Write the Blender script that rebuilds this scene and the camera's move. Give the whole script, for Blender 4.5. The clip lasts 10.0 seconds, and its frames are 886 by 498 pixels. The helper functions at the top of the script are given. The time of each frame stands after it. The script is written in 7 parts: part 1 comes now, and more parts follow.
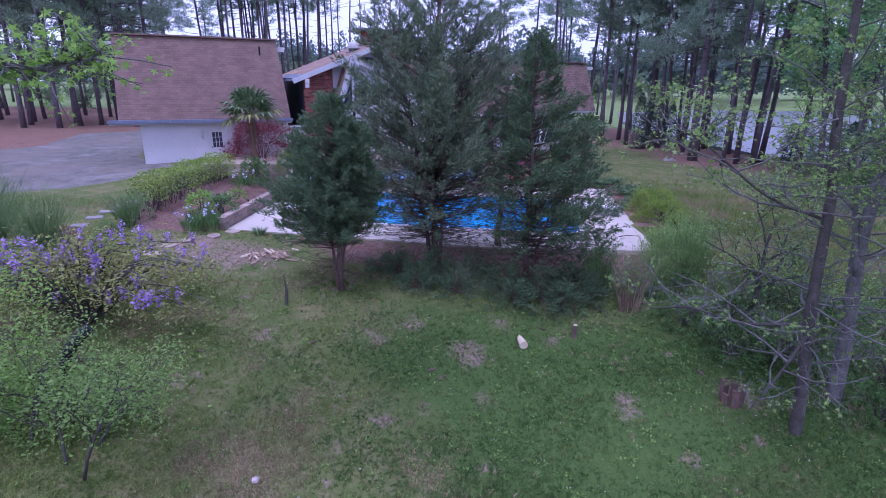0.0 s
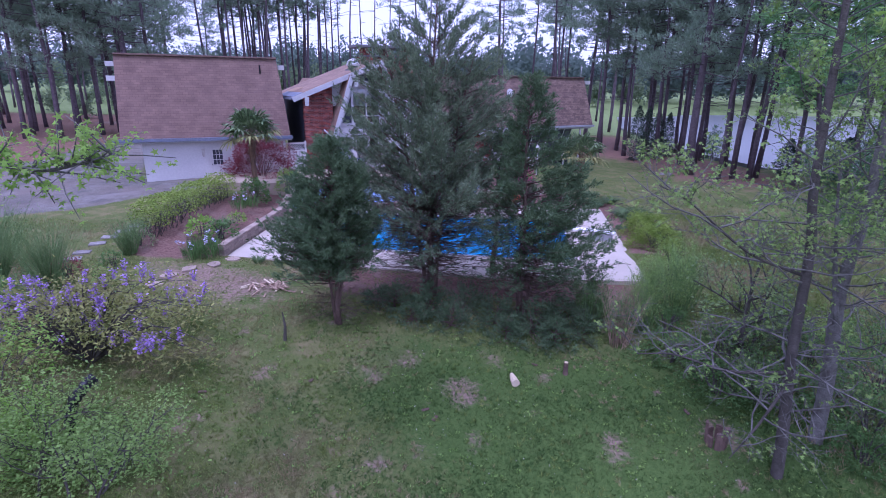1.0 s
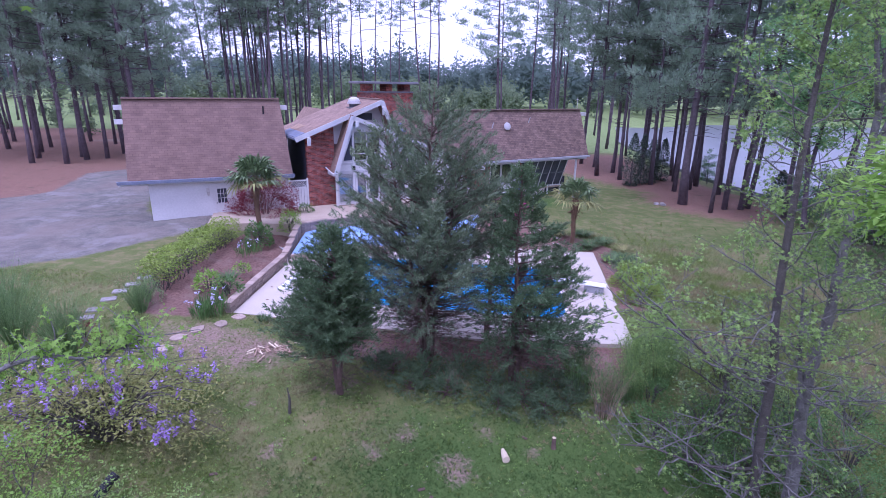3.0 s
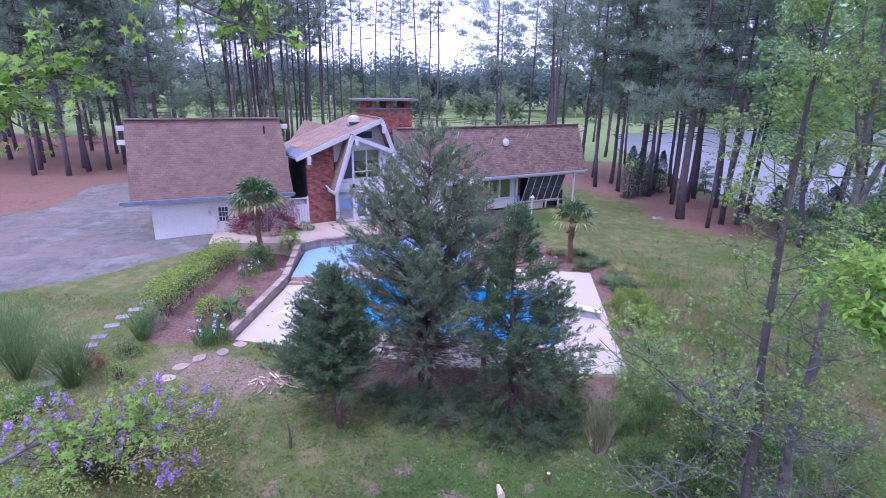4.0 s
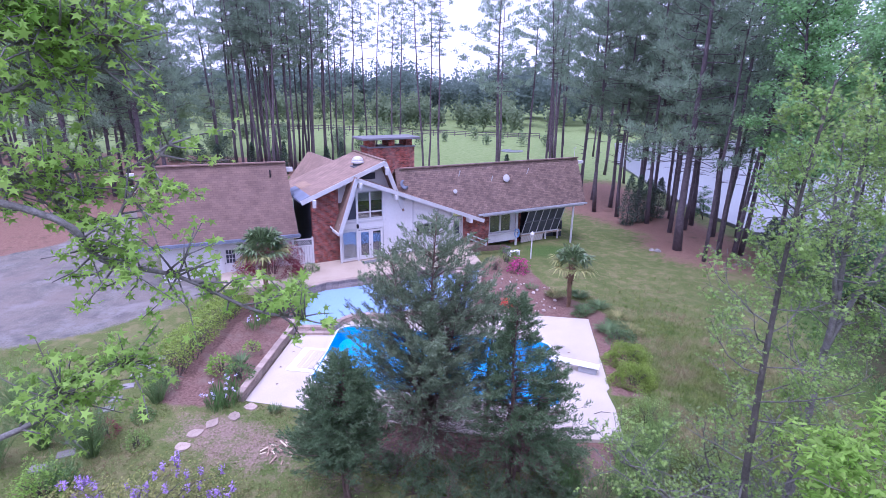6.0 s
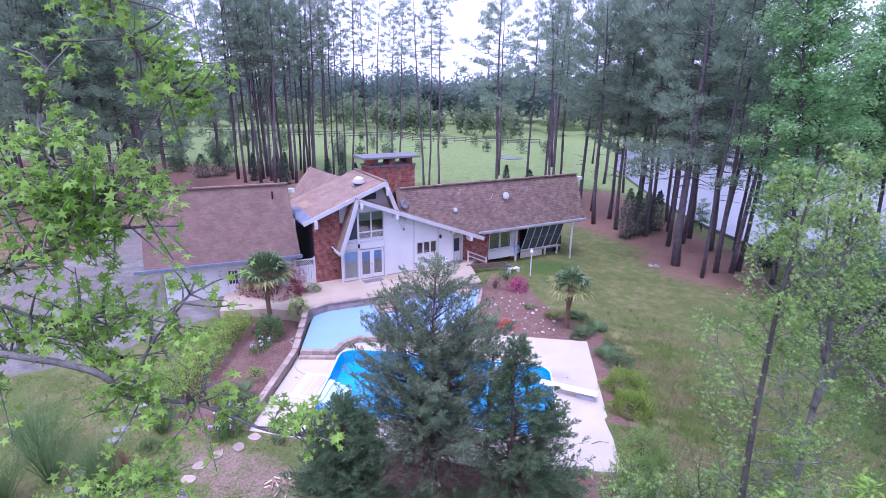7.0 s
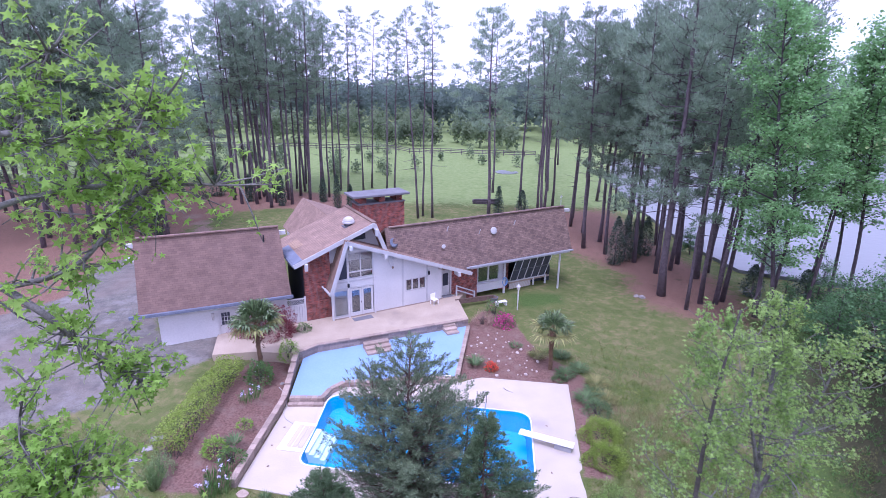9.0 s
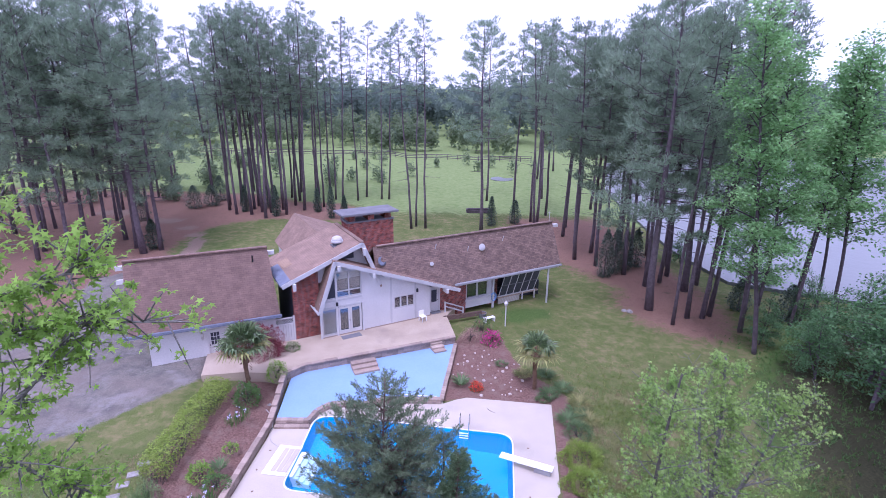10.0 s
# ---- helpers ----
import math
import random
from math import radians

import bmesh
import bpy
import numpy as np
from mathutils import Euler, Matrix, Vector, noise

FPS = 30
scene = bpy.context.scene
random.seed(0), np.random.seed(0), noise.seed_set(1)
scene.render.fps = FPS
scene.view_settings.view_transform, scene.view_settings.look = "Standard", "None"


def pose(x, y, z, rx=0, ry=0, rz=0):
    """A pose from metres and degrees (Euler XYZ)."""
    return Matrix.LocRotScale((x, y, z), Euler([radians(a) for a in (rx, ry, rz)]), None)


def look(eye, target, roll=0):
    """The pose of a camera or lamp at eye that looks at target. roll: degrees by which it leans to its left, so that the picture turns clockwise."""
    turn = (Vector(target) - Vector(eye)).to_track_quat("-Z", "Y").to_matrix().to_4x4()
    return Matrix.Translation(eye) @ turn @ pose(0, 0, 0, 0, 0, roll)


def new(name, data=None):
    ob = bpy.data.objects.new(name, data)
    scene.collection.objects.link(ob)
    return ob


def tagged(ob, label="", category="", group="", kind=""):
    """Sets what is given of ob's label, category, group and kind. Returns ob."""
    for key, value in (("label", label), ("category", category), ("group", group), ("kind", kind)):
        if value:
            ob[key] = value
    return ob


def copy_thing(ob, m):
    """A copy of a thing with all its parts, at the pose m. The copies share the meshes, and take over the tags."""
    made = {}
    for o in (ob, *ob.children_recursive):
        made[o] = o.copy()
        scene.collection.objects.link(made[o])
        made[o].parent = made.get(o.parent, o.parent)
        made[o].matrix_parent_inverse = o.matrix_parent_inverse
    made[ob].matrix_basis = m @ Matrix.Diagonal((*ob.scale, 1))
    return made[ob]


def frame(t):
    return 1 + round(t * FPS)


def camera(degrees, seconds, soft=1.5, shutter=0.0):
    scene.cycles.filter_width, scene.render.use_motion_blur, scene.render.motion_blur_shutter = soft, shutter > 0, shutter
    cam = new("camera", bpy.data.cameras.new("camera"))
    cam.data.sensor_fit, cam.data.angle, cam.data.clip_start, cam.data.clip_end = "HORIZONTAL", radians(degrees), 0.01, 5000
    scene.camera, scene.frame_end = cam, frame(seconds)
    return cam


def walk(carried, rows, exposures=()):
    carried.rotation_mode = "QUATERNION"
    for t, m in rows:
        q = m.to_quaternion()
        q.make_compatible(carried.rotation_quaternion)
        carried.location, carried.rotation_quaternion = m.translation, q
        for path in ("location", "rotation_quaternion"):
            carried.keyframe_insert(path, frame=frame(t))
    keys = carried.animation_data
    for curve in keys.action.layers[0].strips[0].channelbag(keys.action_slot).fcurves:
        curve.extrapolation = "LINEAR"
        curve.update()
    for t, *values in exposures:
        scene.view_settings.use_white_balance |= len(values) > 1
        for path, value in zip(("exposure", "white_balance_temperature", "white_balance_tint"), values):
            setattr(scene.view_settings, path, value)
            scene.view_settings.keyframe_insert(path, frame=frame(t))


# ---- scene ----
cam = camera(80.0, 10.0, soft=0.5)
EXPOSURES = [(0.0, 0.29, 4680, 50), (2.5, 0.56, 4820, 50), (5.5, 0.88, 4900, 48), (8.5, 0.92, 4990, 46), (10.0, 0.72, 5050, 46)]
PATH = [
    (0, (-1.187, 0.724, 5.337), (-1.1999, 2.633, 4.7414), 0.60),
    (0.5, (-1.111, 0.664, 5.89), (-1.1241, 2.5737, 5.2949), 0.68),
    (1, (-1.052, 0.682, 6.433), (-1.0652, 2.5915, 5.8385), 0.75),
    (1.5, (-1.018, 0.611, 7.076), (-1.0301, 2.5204, 6.4826), 0.81),
    (2, (-1.01, 0.562, 7.697), (-1.0225, 2.4717, 7.104), 0.86),
    (2.5, (-1.005, 0.506, 8.328), (-1.0173, 2.4158, 7.735), 0.91),
    (4, (-0.904, 0.501, 10.121), (-0.9168, 2.4115, 9.5297), 0.99),
    (4.5, (-0.94, 0.497, 10.836), (-0.9526, 2.4076, 10.2446), 1.00),
    (5, (-0.983, 0.504, 11.55), (-0.9957, 2.4146, 10.9591), 1.00),
    (5.5, (-1.032, 0.517, 12.269), (-1.0451, 2.4276, 11.6779), 0.99),
    (7, (-1.112, 0.573, 14.441), (-1.1257, 2.4832, 13.8492), 0.92),
    (7.5, (-0.947, 0.599, 15.177), (-0.9617, 2.5094, 14.5858), 0.88),
    (8, (-0.846, 0.588, 15.943), (-0.8614, 2.4982, 15.3511), 0.83),
    (8.5, (-0.537, 0.543, 16.713), (-0.5524, 2.4533, 16.121), 0.77),
    (9, (-0.2, 0.504, 17.469), (-0.2159, 2.4138, 16.8764), 0.70),
    (9.5, (0.238, 0.456, 18.248), (0.2209, 2.3655, 17.6547), 0.63),
    (10, (0.763, 0.479, 18.981), (0.7458, 2.3891, 18.387), 0.55),
]
walk(cam, [(t, look(eye, target, roll)) for t, eye, target, roll in PATH], EXPOSURES)

# ---- world, sun ----
world = bpy.data.worlds.new("hazy_sky")
scene.world = world
world.use_nodes = True
wn, wl = world.node_tree.nodes, world.node_tree.links
sky = wn.new("ShaderNodeTexSky")
sky.sky_type, sky.sun_disc = "NISHITA", False
sky.sun_elevation, sky.sun_rotation = radians(66), radians(200)
sky.dust_density, sky.air_density, sky.ozone_density = 6.0, 1.0, 1.0
cloud = wn.new("ShaderNodeMix")
cloud.data_type = "RGBA"
cloud.inputs["Factor"].default_value = 0.75
cloud.inputs["B"].default_value = (10.5, 10.5, 11.0, 1)
wl.new(sky.outputs["Color"], cloud.inputs["A"])
wl.new(cloud.outputs["Result"], wn["Background"].inputs["Color"])
wn["Background"].inputs["Strength"].default_value = 0.1
sun = new("sun", bpy.data.lights.new("sun", "SUN"))
sun.data.energy, sun.data.angle, sun.data.color = 1.3, radians(14), (1.0, 0.96, 0.9)
sun.matrix_world = look((0, 0, 60), (9, 25, 0))


# ---- materials ----
def mat(name, c1, c2, rough=0.85, scale=2.0, fine=30.0, bump=0.3, dist=0.02, metal=0.0, rand=0.0, island=0.0, spec=0.3, c3=None, patch=0.35, translucent=0.0):
    """Two colours mixed by coarse and fine noise; c3 appears in patches; rand and island vary the brightness by object and by loose piece."""
    m = bpy.data.materials.new(name)
    m.use_nodes = True
    n, l = m.node_tree.nodes, m.node_tree.links
    b = n["Principled BSDF"]
    co = n.new("ShaderNodeTexCoord")
    n1, n2 = n.new("ShaderNodeTexNoise"), n.new("ShaderNodeTexNoise")
    n1.inputs["Scale"].default_value, n2.inputs["Scale"].default_value = scale, fine
    n1.inputs["Detail"].default_value, n2.inputs["Detail"].default_value = 4, 3
    l.new(co.outputs["Object"], n1.inputs["Vector"])
    l.new(co.outputs["Object"], n2.inputs["Vector"])
    add = n.new("ShaderNodeMath")
    add.operation = "ADD"
    l.new(n1.outputs["Fac"], add.inputs[0])
    l.new(n2.outputs["Fac"], add.inputs[1])
    rg = n.new("ShaderNodeMapRange")
    rg.inputs["From Min"].default_value, rg.inputs["From Max"].default_value = 0.7, 1.3
    l.new(add.outputs[0], rg.inputs["Value"])
    mx = n.new("ShaderNodeMix")
    mx.data_type = "RGBA"
    mx.inputs["A"].default_value, mx.inputs["B"].default_value = (*c1, 1), (*c2, 1)
    l.new(rg.outputs["Result"], mx.inputs["Factor"])
    out = mx.outputs["Result"]
    if c3:
        n3 = n.new("ShaderNodeTexNoise")
        n3.inputs["Scale"].default_value, n3.inputs["Detail"].default_value = scale * 0.37, 5
        l.new(co.outputs["Object"], n3.inputs["Vector"])
        r3 = n.new("ShaderNodeMapRange")
        r3.inputs["From Min"].default_value, r3.inputs["From Max"].default_value = 0.68 - patch * 0.4, 0.82 - patch * 0.4
        l.new(n3.outputs["Fac"], r3.inputs["Value"])
        m3 = n.new("ShaderNodeMix")
        m3.data_type = "RGBA"
        m3.inputs["B"].default_value = (*c3, 1)
        l.new(r3.outputs["Result"], m3.inputs["Factor"])
        l.new(out, m3.inputs["A"])
        out = m3.outputs["Result"]
    for amount, kind, socket in ((rand, "ShaderNodeObjectInfo", "Random"), (island, "ShaderNodeNewGeometry", "Random Per Island")):
        if amount:
            src = n.new(kind)
            hv = n.new("ShaderNodeHueSaturation")
            rr = n.new("ShaderNodeMapRange")
            rr.inputs["To Min"].default_value, rr.inputs["To Max"].default_value = 1 - amount, 1 + amount
            l.new(src.outputs[socket], rr.inputs["Value"])
            l.new(rr.outputs["Result"], hv.inputs["Value"])
            l.new(out, hv.inputs["Color"])
            out = hv.outputs["Color"]
    l.new(out, b.inputs["Base Color"])
    b.inputs["Roughness"].default_value, b.inputs["Metallic"].default_value = rough, metal
    b.inputs["Specular IOR Level"].default_value = spec
    if bump:
        bp = n.new("ShaderNodeBump")
        bp.inputs["Strength"].default_value, bp.inputs["Distance"].default_value = bump, dist
        l.new(add.outputs[0], bp.inputs["Height"])
        l.new(bp.outputs["Normal"], b.inputs["Normal"])
    if translucent:
        tr, ms = n.new("ShaderNodeBsdfTranslucent"), n.new("ShaderNodeMixShader")
        ms.inputs["Fac"].default_value = translucent
        l.new(out, tr.inputs["Color"])
        l.new(b.outputs["BSDF"], ms.inputs[1])
        l.new(tr.outputs["BSDF"], ms.inputs[2])
        l.new(ms.outputs["Shader"], n["Material Output"].inputs["Surface"])
    return m


def coursed(name, c1, c2, mortar, w, h, gap, axes="xz", rough=0.9, bump=0.6, stain=0.25, bias=0.0, blotch=0.9):
    """Courses too small to build singly (far bricks, shingles), laid along two local axes."""
    m = bpy.data.materials.new(name)
    m.use_nodes = True
    n, l = m.node_tree.nodes, m.node_tree.links
    b = n["Principled BSDF"]
    co, sep, com = n.new("ShaderNodeTexCoord"), n.new("ShaderNodeSeparateXYZ"), n.new("ShaderNodeCombineXYZ")
    l.new(co.outputs["Object"], sep.inputs[0])
    l.new(sep.outputs["XYZ".index(axes[0].upper())], com.inputs[0])
    l.new(sep.outputs["XYZ".index(axes[1].upper())], com.inputs[1])
    br = n.new("ShaderNodeTexBrick")
    br.inputs["Color1"].default_value, br.inputs["Color2"].default_value, br.inputs["Mortar"].default_value = (*c1, 1), (*c2, 1), (*mortar, 1)
    br.inputs["Scale"].default_value, br.inputs["Mortar Size"].default_value = 1.0, gap
    br.inputs["Brick Width"].default_value, br.inputs["Row Height"].default_value = w, h
    br.inputs["Bias"].default_value = bias
    l.new(com.outputs[0], br.inputs["Vector"])
    ns = n.new("ShaderNodeTexNoise")
    ns.inputs["Scale"].default_value, ns.inputs["Detail"].default_value = blotch, 6
    l.new(co.outputs["Object"], ns.inputs["Vector"])
    rg = n.new("ShaderNodeMapRange")
    rg.inputs["From Min"].default_value, rg.inputs["From Max"].default_value = 0.3, 0.7
    rg.inputs["To Min"].default_value, rg.inputs["To Max"].default_value = 1 - stain, 1 + stain
    l.new(ns.outputs["Fac"], rg.inputs["Value"])
    hv = n.new("ShaderNodeHueSaturation")
    l.new(br.outputs["Color"], hv.inputs["Color"])
    l.new(rg.outputs["Result"], hv.inputs["Value"])
    l.new(hv.outputs["Color"], b.inputs["Base Color"])
    b.inputs["Roughness"].default_value, b.inputs["Specular IOR Level"].default_value = rough, 0.2
    bp = n.new("ShaderNodeBump")
    bp.inputs["Strength"].default_value, bp.inputs["Distance"].default_value, bp.invert = bump, 0.02, True
    l.new(br.outputs["Fac"], bp.inputs["Height"])
    l.new(bp.outputs["Normal"], b.inputs["Normal"])
    return m


M_GRASS = mat("grass", (0.098, 0.172, 0.031), (0.26, 0.305, 0.08), scale=1.1, fine=5, bump=0, island=0.3, translucent=0.25, c3=(0.33, 0.265, 0.15), patch=0.55)
M_CONC = mat("concrete", (0.435, 0.385, 0.308), (0.52, 0.468, 0.382), scale=0.6, fine=18, bump=0.15, c3=(0.355, 0.320, 0.264), patch=0.3)
M_WALK = mat("walk_concrete", (0.36, 0.292, 0.205), (0.46, 0.382, 0.28), scale=0.7, fine=16, bump=0.2, c3=(0.28, 0.23, 0.18), patch=0.25)
M_BLUE = mat("blue_paint", (0.220, 0.352, 0.581), (0.255, 0.396, 0.625), rough=0.7, scale=0.5, fine=12, bump=0.1)
M_LINER = mat("pool_liner", (0.02, 0.36, 0.60), (0.03, 0.43, 0.68), rough=0.5, scale=0.6, fine=5, bump=0.05)
M_BLOCK = mat("block", (0.240, 0.184, 0.150), (0.360, 0.291, 0.238), scale=3, fine=40, bump=0.6, rand=0.2)
M_COPING = mat("coping", (0.280, 0.213, 0.167), (0.400, 0.320, 0.246), scale=4, fine=40, bump=0.5, rand=0.22)
M_WHITE = mat("white_paint", (0.505, 0.495, 0.478), (0.595, 0.583, 0.562), rough=0.6, scale=0.6, fine=9, bump=0.08, c3=(0.510, 0.502, 0.502), patch=0.2)
M_TRIM = mat("trim_paint", (0.415, 0.412, 0.405), (0.51, 0.502, 0.49), rough=0.6, scale=1.2, fine=20, bump=0.1, c3=(0.352, 0.352, 0.370), patch=0.2)
# Near-black: shade of gaps, porch and inner walls put into colour; also dark panes.
M_DARK = mat("shade_and_dark_glass", (0.03, 0.035, 0.05), (0.05, 0.055, 0.07), rough=0.6, scale=1, fine=12, bump=0.1)
M_GUTTER = mat("gutter_metal", (0.11, 0.13, 0.17), (0.20, 0.225, 0.28), rough=0.5, scale=1.5, fine=20, bump=0.1, c3=(0.14, 0.15, 0.19), patch=0.35)
M_CAP = mat("slab", (0.130, 0.130, 0.137), (0.195, 0.195, 0.202), scale=1.5, fine=20, bump=0.3)
M_BRICK = coursed("brick", (0.36, 0.09, 0.06), (0.12, 0.034, 0.028), (0.27, 0.19, 0.165), 0.23, 0.08, 0.010, "xz", stain=0.38, blotch=3.2)
M_BRICKY = coursed("brick_side", (0.36, 0.09, 0.06), (0.12, 0.034, 0.028), (0.27, 0.19, 0.165), 0.23, 0.08, 0.010, "yz", stain=0.38, blotch=3.2)
M_SHX = coursed("shingle", (0.236, 0.156, 0.122), (0.188, 0.126, 0.102), (0.162, 0.108, 0.088), 0.31, 0.135, 0.010, "xz", bump=0.4, stain=0.13, blotch=1.4)
M_SHY = coursed("shingle_low", (0.29, 0.202, 0.148), (0.23, 0.16, 0.122), (0.195, 0.135, 0.105), 0.31, 0.055, 0.006, "yz", bump=0.35, stain=0.15, blotch=1.3)
M_SHG = coursed("shingle_old", (0.262, 0.18, 0.142), (0.165, 0.116, 0.096), (0.135, 0.096, 0.08), 0.31, 0.135, 0.011, "xz", bump=0.6, stain=0.2, blotch=1.8)
M_SHP = coursed("shingle_new", (0.37, 0.262, 0.17), (0.31, 0.215, 0.145), (0.24, 0.165, 0.115), 0.31, 0.055, 0.006, "yz", bump=0.35)
M_BARK_P = mat("pine_bark", (0.075, 0.060, 0.066), (0.155, 0.125, 0.132), scale=3, fine=14, bump=0.9, dist=0.06, rand=0.2)
M_BARK_C = mat("cedar_bark", (0.10, 0.065, 0.05), (0.19, 0.13, 0.10), scale=6, fine=40, bump=0.8, dist=0.03)
M_BARK_G = mat("grey_bark", (0.058, 0.052, 0.043), (0.122, 0.110, 0.092), scale=6, fine=40, bump=0.9, dist=0.03, c3=(0.126, 0.122, 0.109), patch=0.2)
# Needles lightened: the haze over the pine wood is put into their colour.
M_NEEDLE = mat("pine_needles", (0.205, 0.288, 0.188), (0.30, 0.39, 0.26), rough=0.7, scale=0.4, fine=3, bump=0, rand=0.15, island=0.2, translucent=0.65)
M_CEDAR = mat("cedar_leaves", (0.085, 0.148, 0.066), (0.155, 0.225, 0.105), rough=0.7, scale=1.2, fine=8, bump=0, island=0.35, translucent=0.3, c3=(0.13, 0.12, 0.07), patch=0.2)
M_LEAF = mat("spring_leaves", (0.207, 0.38, 0.052), (0.345, 0.517, 0.105), rough=0.6, scale=0.8, fine=6, bump=0, island=0.3, translucent=0.55)
M_LEAF_D = mat("green_leaves", (0.085, 0.180, 0.041), (0.155, 0.270, 0.081), rough=0.6, scale=0.6, fine=5, bump=0, island=0.35, translucent=0.4)
M_LEAF_O = mat("olive_leaves", (0.160, 0.250, 0.088), (0.260, 0.350, 0.149), rough=0.6, scale=0.9, fine=6, bump=0, island=0.35, translucent=0.4)
# Shore leaves lightened too, with the haze's veil in their colour.
M_SHORE = mat("shore_leaves", (0.205, 0.40, 0.15), (0.32, 0.515, 0.215), rough=0.6, scale=0.3, fine=4, bump=0, island=0.25, translucent=0.6)
M_HEDGE = mat("hedge_leaves", (0.165, 0.265, 0.03), (0.29, 0.385, 0.065), rough=0.6, scale=1.5, fine=8, bump=0, island=0.35, translucent=0.3)
M_BLADE = mat("blade_leaves", (0.09, 0.16, 0.055), (0.16, 0.24, 0.095), rough=0.6, scale=2, fine=9, bump=0, island=0.3, translucent=0.3)
M_BLADE_Y = mat("striped_blades", (0.16, 0.20, 0.06), (0.32, 0.30, 0.11), rough=0.6, scale=2, fine=9, bump=0, island=0.35, translucent=0.3)
M_RED = mat("red_leaves", (0.16, 0.035, 0.045), (0.29, 0.075, 0.085), rough=0.6, scale=2, fine=9, bump=0, island=0.35, translucent=0.35)
M_PINK = mat("pink_petals", (0.50, 0.03, 0.20), (0.68, 0.08, 0.33), rough=0.7, scale=3, fine=9, bump=0, island=0.3, translucent=0.3)
M_CORAL = mat("coral_petals", (0.62, 0.07, 0.04), (0.75, 0.14, 0.08), rough=0.7, scale=3, fine=9, bump=0, island=0.3, translucent=0.3)
M_LILAC = mat("lilac_petals", (0.31, 0.185, 0.47), (0.53, 0.38, 0.68), rough=0.7, scale=3, fine=9, bump=0, island=0.4, translucent=0.35)
M_WISTGOLD = mat("bronze_leaves", (0.20, 0.255, 0.06), (0.36, 0.345, 0.11), rough=0.6, scale=1.2, fine=9, bump=0, island=0.3, translucent=0.4)
M_IRIS = mat("iris_petals", (0.55, 0.52, 0.72), (0.70, 0.68, 0.84), rough=0.7, scale=3, fine=9, bump=0, island=0.2, translucent=0.3)
M_TAN = mat("dry_twigs", (0.26, 0.18, 0.12), (0.40, 0.29, 0.20), scale=3, fine=9, bump=0, island=0.3)
M_LEAF_M = mat("mid_green_leaves", (0.196, 0.333, 0.072), (0.333, 0.466, 0.132), rough=0.6, scale=0.9, fine=6, bump=0, island=0.35, translucent=0.55)
M_WAND = mat("green_wands", (0.120, 0.220, 0.061), (0.210, 0.310, 0.115), rough=0.7, scale=2, fine=9, bump=0, island=0.3, translucent=0.2)
M_LICHEN = mat("lichened_bark", (0.10, 0.093, 0.082), (0.22, 0.215, 0.19), scale=6, fine=40, bump=0.8, dist=0.02, c3=(0.09, 0.08, 0.065), patch=0.3)
M_EVER = mat("evergreen_leaves", (0.040, 0.070, 0.043), (0.085, 0.125, 0.081), rough=0.6, scale=1.2, fine=8, bump=0, island=0.35, translucent=0.15)
M_CLOVER = mat("clover", (0.05, 0.108, 0.023), (0.12, 0.186, 0.046), scale=0.8, fine=5, bump=0, island=0.28, translucent=0.25, c3=(0.17, 0.20, 0.07), patch=0.3)
M_UNDER = mat("understory_leaves", (0.085, 0.19, 0.066), (0.155, 0.285, 0.12), rough=0.6, scale=0.4, fine=5, bump=0, island=0.3, translucent=0.4)
M_PALE = mat("pale_stone", (0.40, 0.335, 0.29), (0.56, 0.485, 0.43), scale=2, fine=20, bump=0.6, rand=0.2)
M_ALU = mat("weathered_aluminium", (0.30, 0.31, 0.33), (0.40, 0.41, 0.43), rough=0.5, scale=1.5, fine=20, bump=0.1)
M_STONE = mat("stone", (0.20, 0.185, 0.17), (0.33, 0.31, 0.285), scale=2, fine=20, bump=0.6, rand=0.25)
M_WOODCUT = mat("cut_wood", (0.55, 0.45, 0.30), (0.70, 0.60, 0.42), scale=4, fine=30, bump=0.3)
M_FRONDDRY = mat("palm_fibre", (0.112, 0.068, 0.041), (0.196, 0.122, 0.068), scale=4, fine=30, bump=0.8, island=0.3)
M_PALM = mat("palm_leaves", (0.07, 0.128, 0.045), (0.175, 0.235, 0.10), rough=0.4, scale=2, fine=9, bump=0, island=0.4, translucent=0.3, spec=0.5)
M_PLASTIC = mat("white_plastic", (0.78, 0.78, 0.78), (0.84, 0.84, 0.84), rough=0.4, scale=1, fine=8, bump=0.03, spec=0.5)
M_STEEL = mat("steel", (0.6, 0.6, 0.62), (0.7, 0.7, 0.72), rough=0.25, scale=2, fine=9, bump=0.02, metal=1.0)
M_BLACK = mat("black_plastic", (0.012, 0.012, 0.016), (0.022, 0.022, 0.028), rough=0.45, scale=2, fine=9, bump=0.1)
# Backing sheets behind panes; the dim room's darkness is put into the colour.
M_ROOM_SHADE = mat("room_shade", (0.022, 0.028, 0.035), (0.035, 0.04, 0.05), scale=1, fine=5, bump=0)
M_CURTAINL = mat("curtain", (0.40, 0.38, 0.34), (0.52, 0.50, 0.46), scale=2, fine=9, bump=0.2)
M_SCREEN = mat("insect_screen", (0.05, 0.055, 0.065), (0.08, 0.085, 0.10), rough=0.7, scale=2, fine=60, bump=0.2)


def glass_mat():
    m = bpy.data.materials.new("window_glass")
    m.use_nodes = True
    b = m.node_tree.nodes["Principled BSDF"]
    b.inputs["Base Color"].default_value = (0.75, 0.85, 0.92, 1)
    b.inputs["Roughness"].default_value, b.inputs["IOR"].default_value = 0.03, 2.1
    b.inputs["Transmission Weight"].default_value = 1.0
    return m


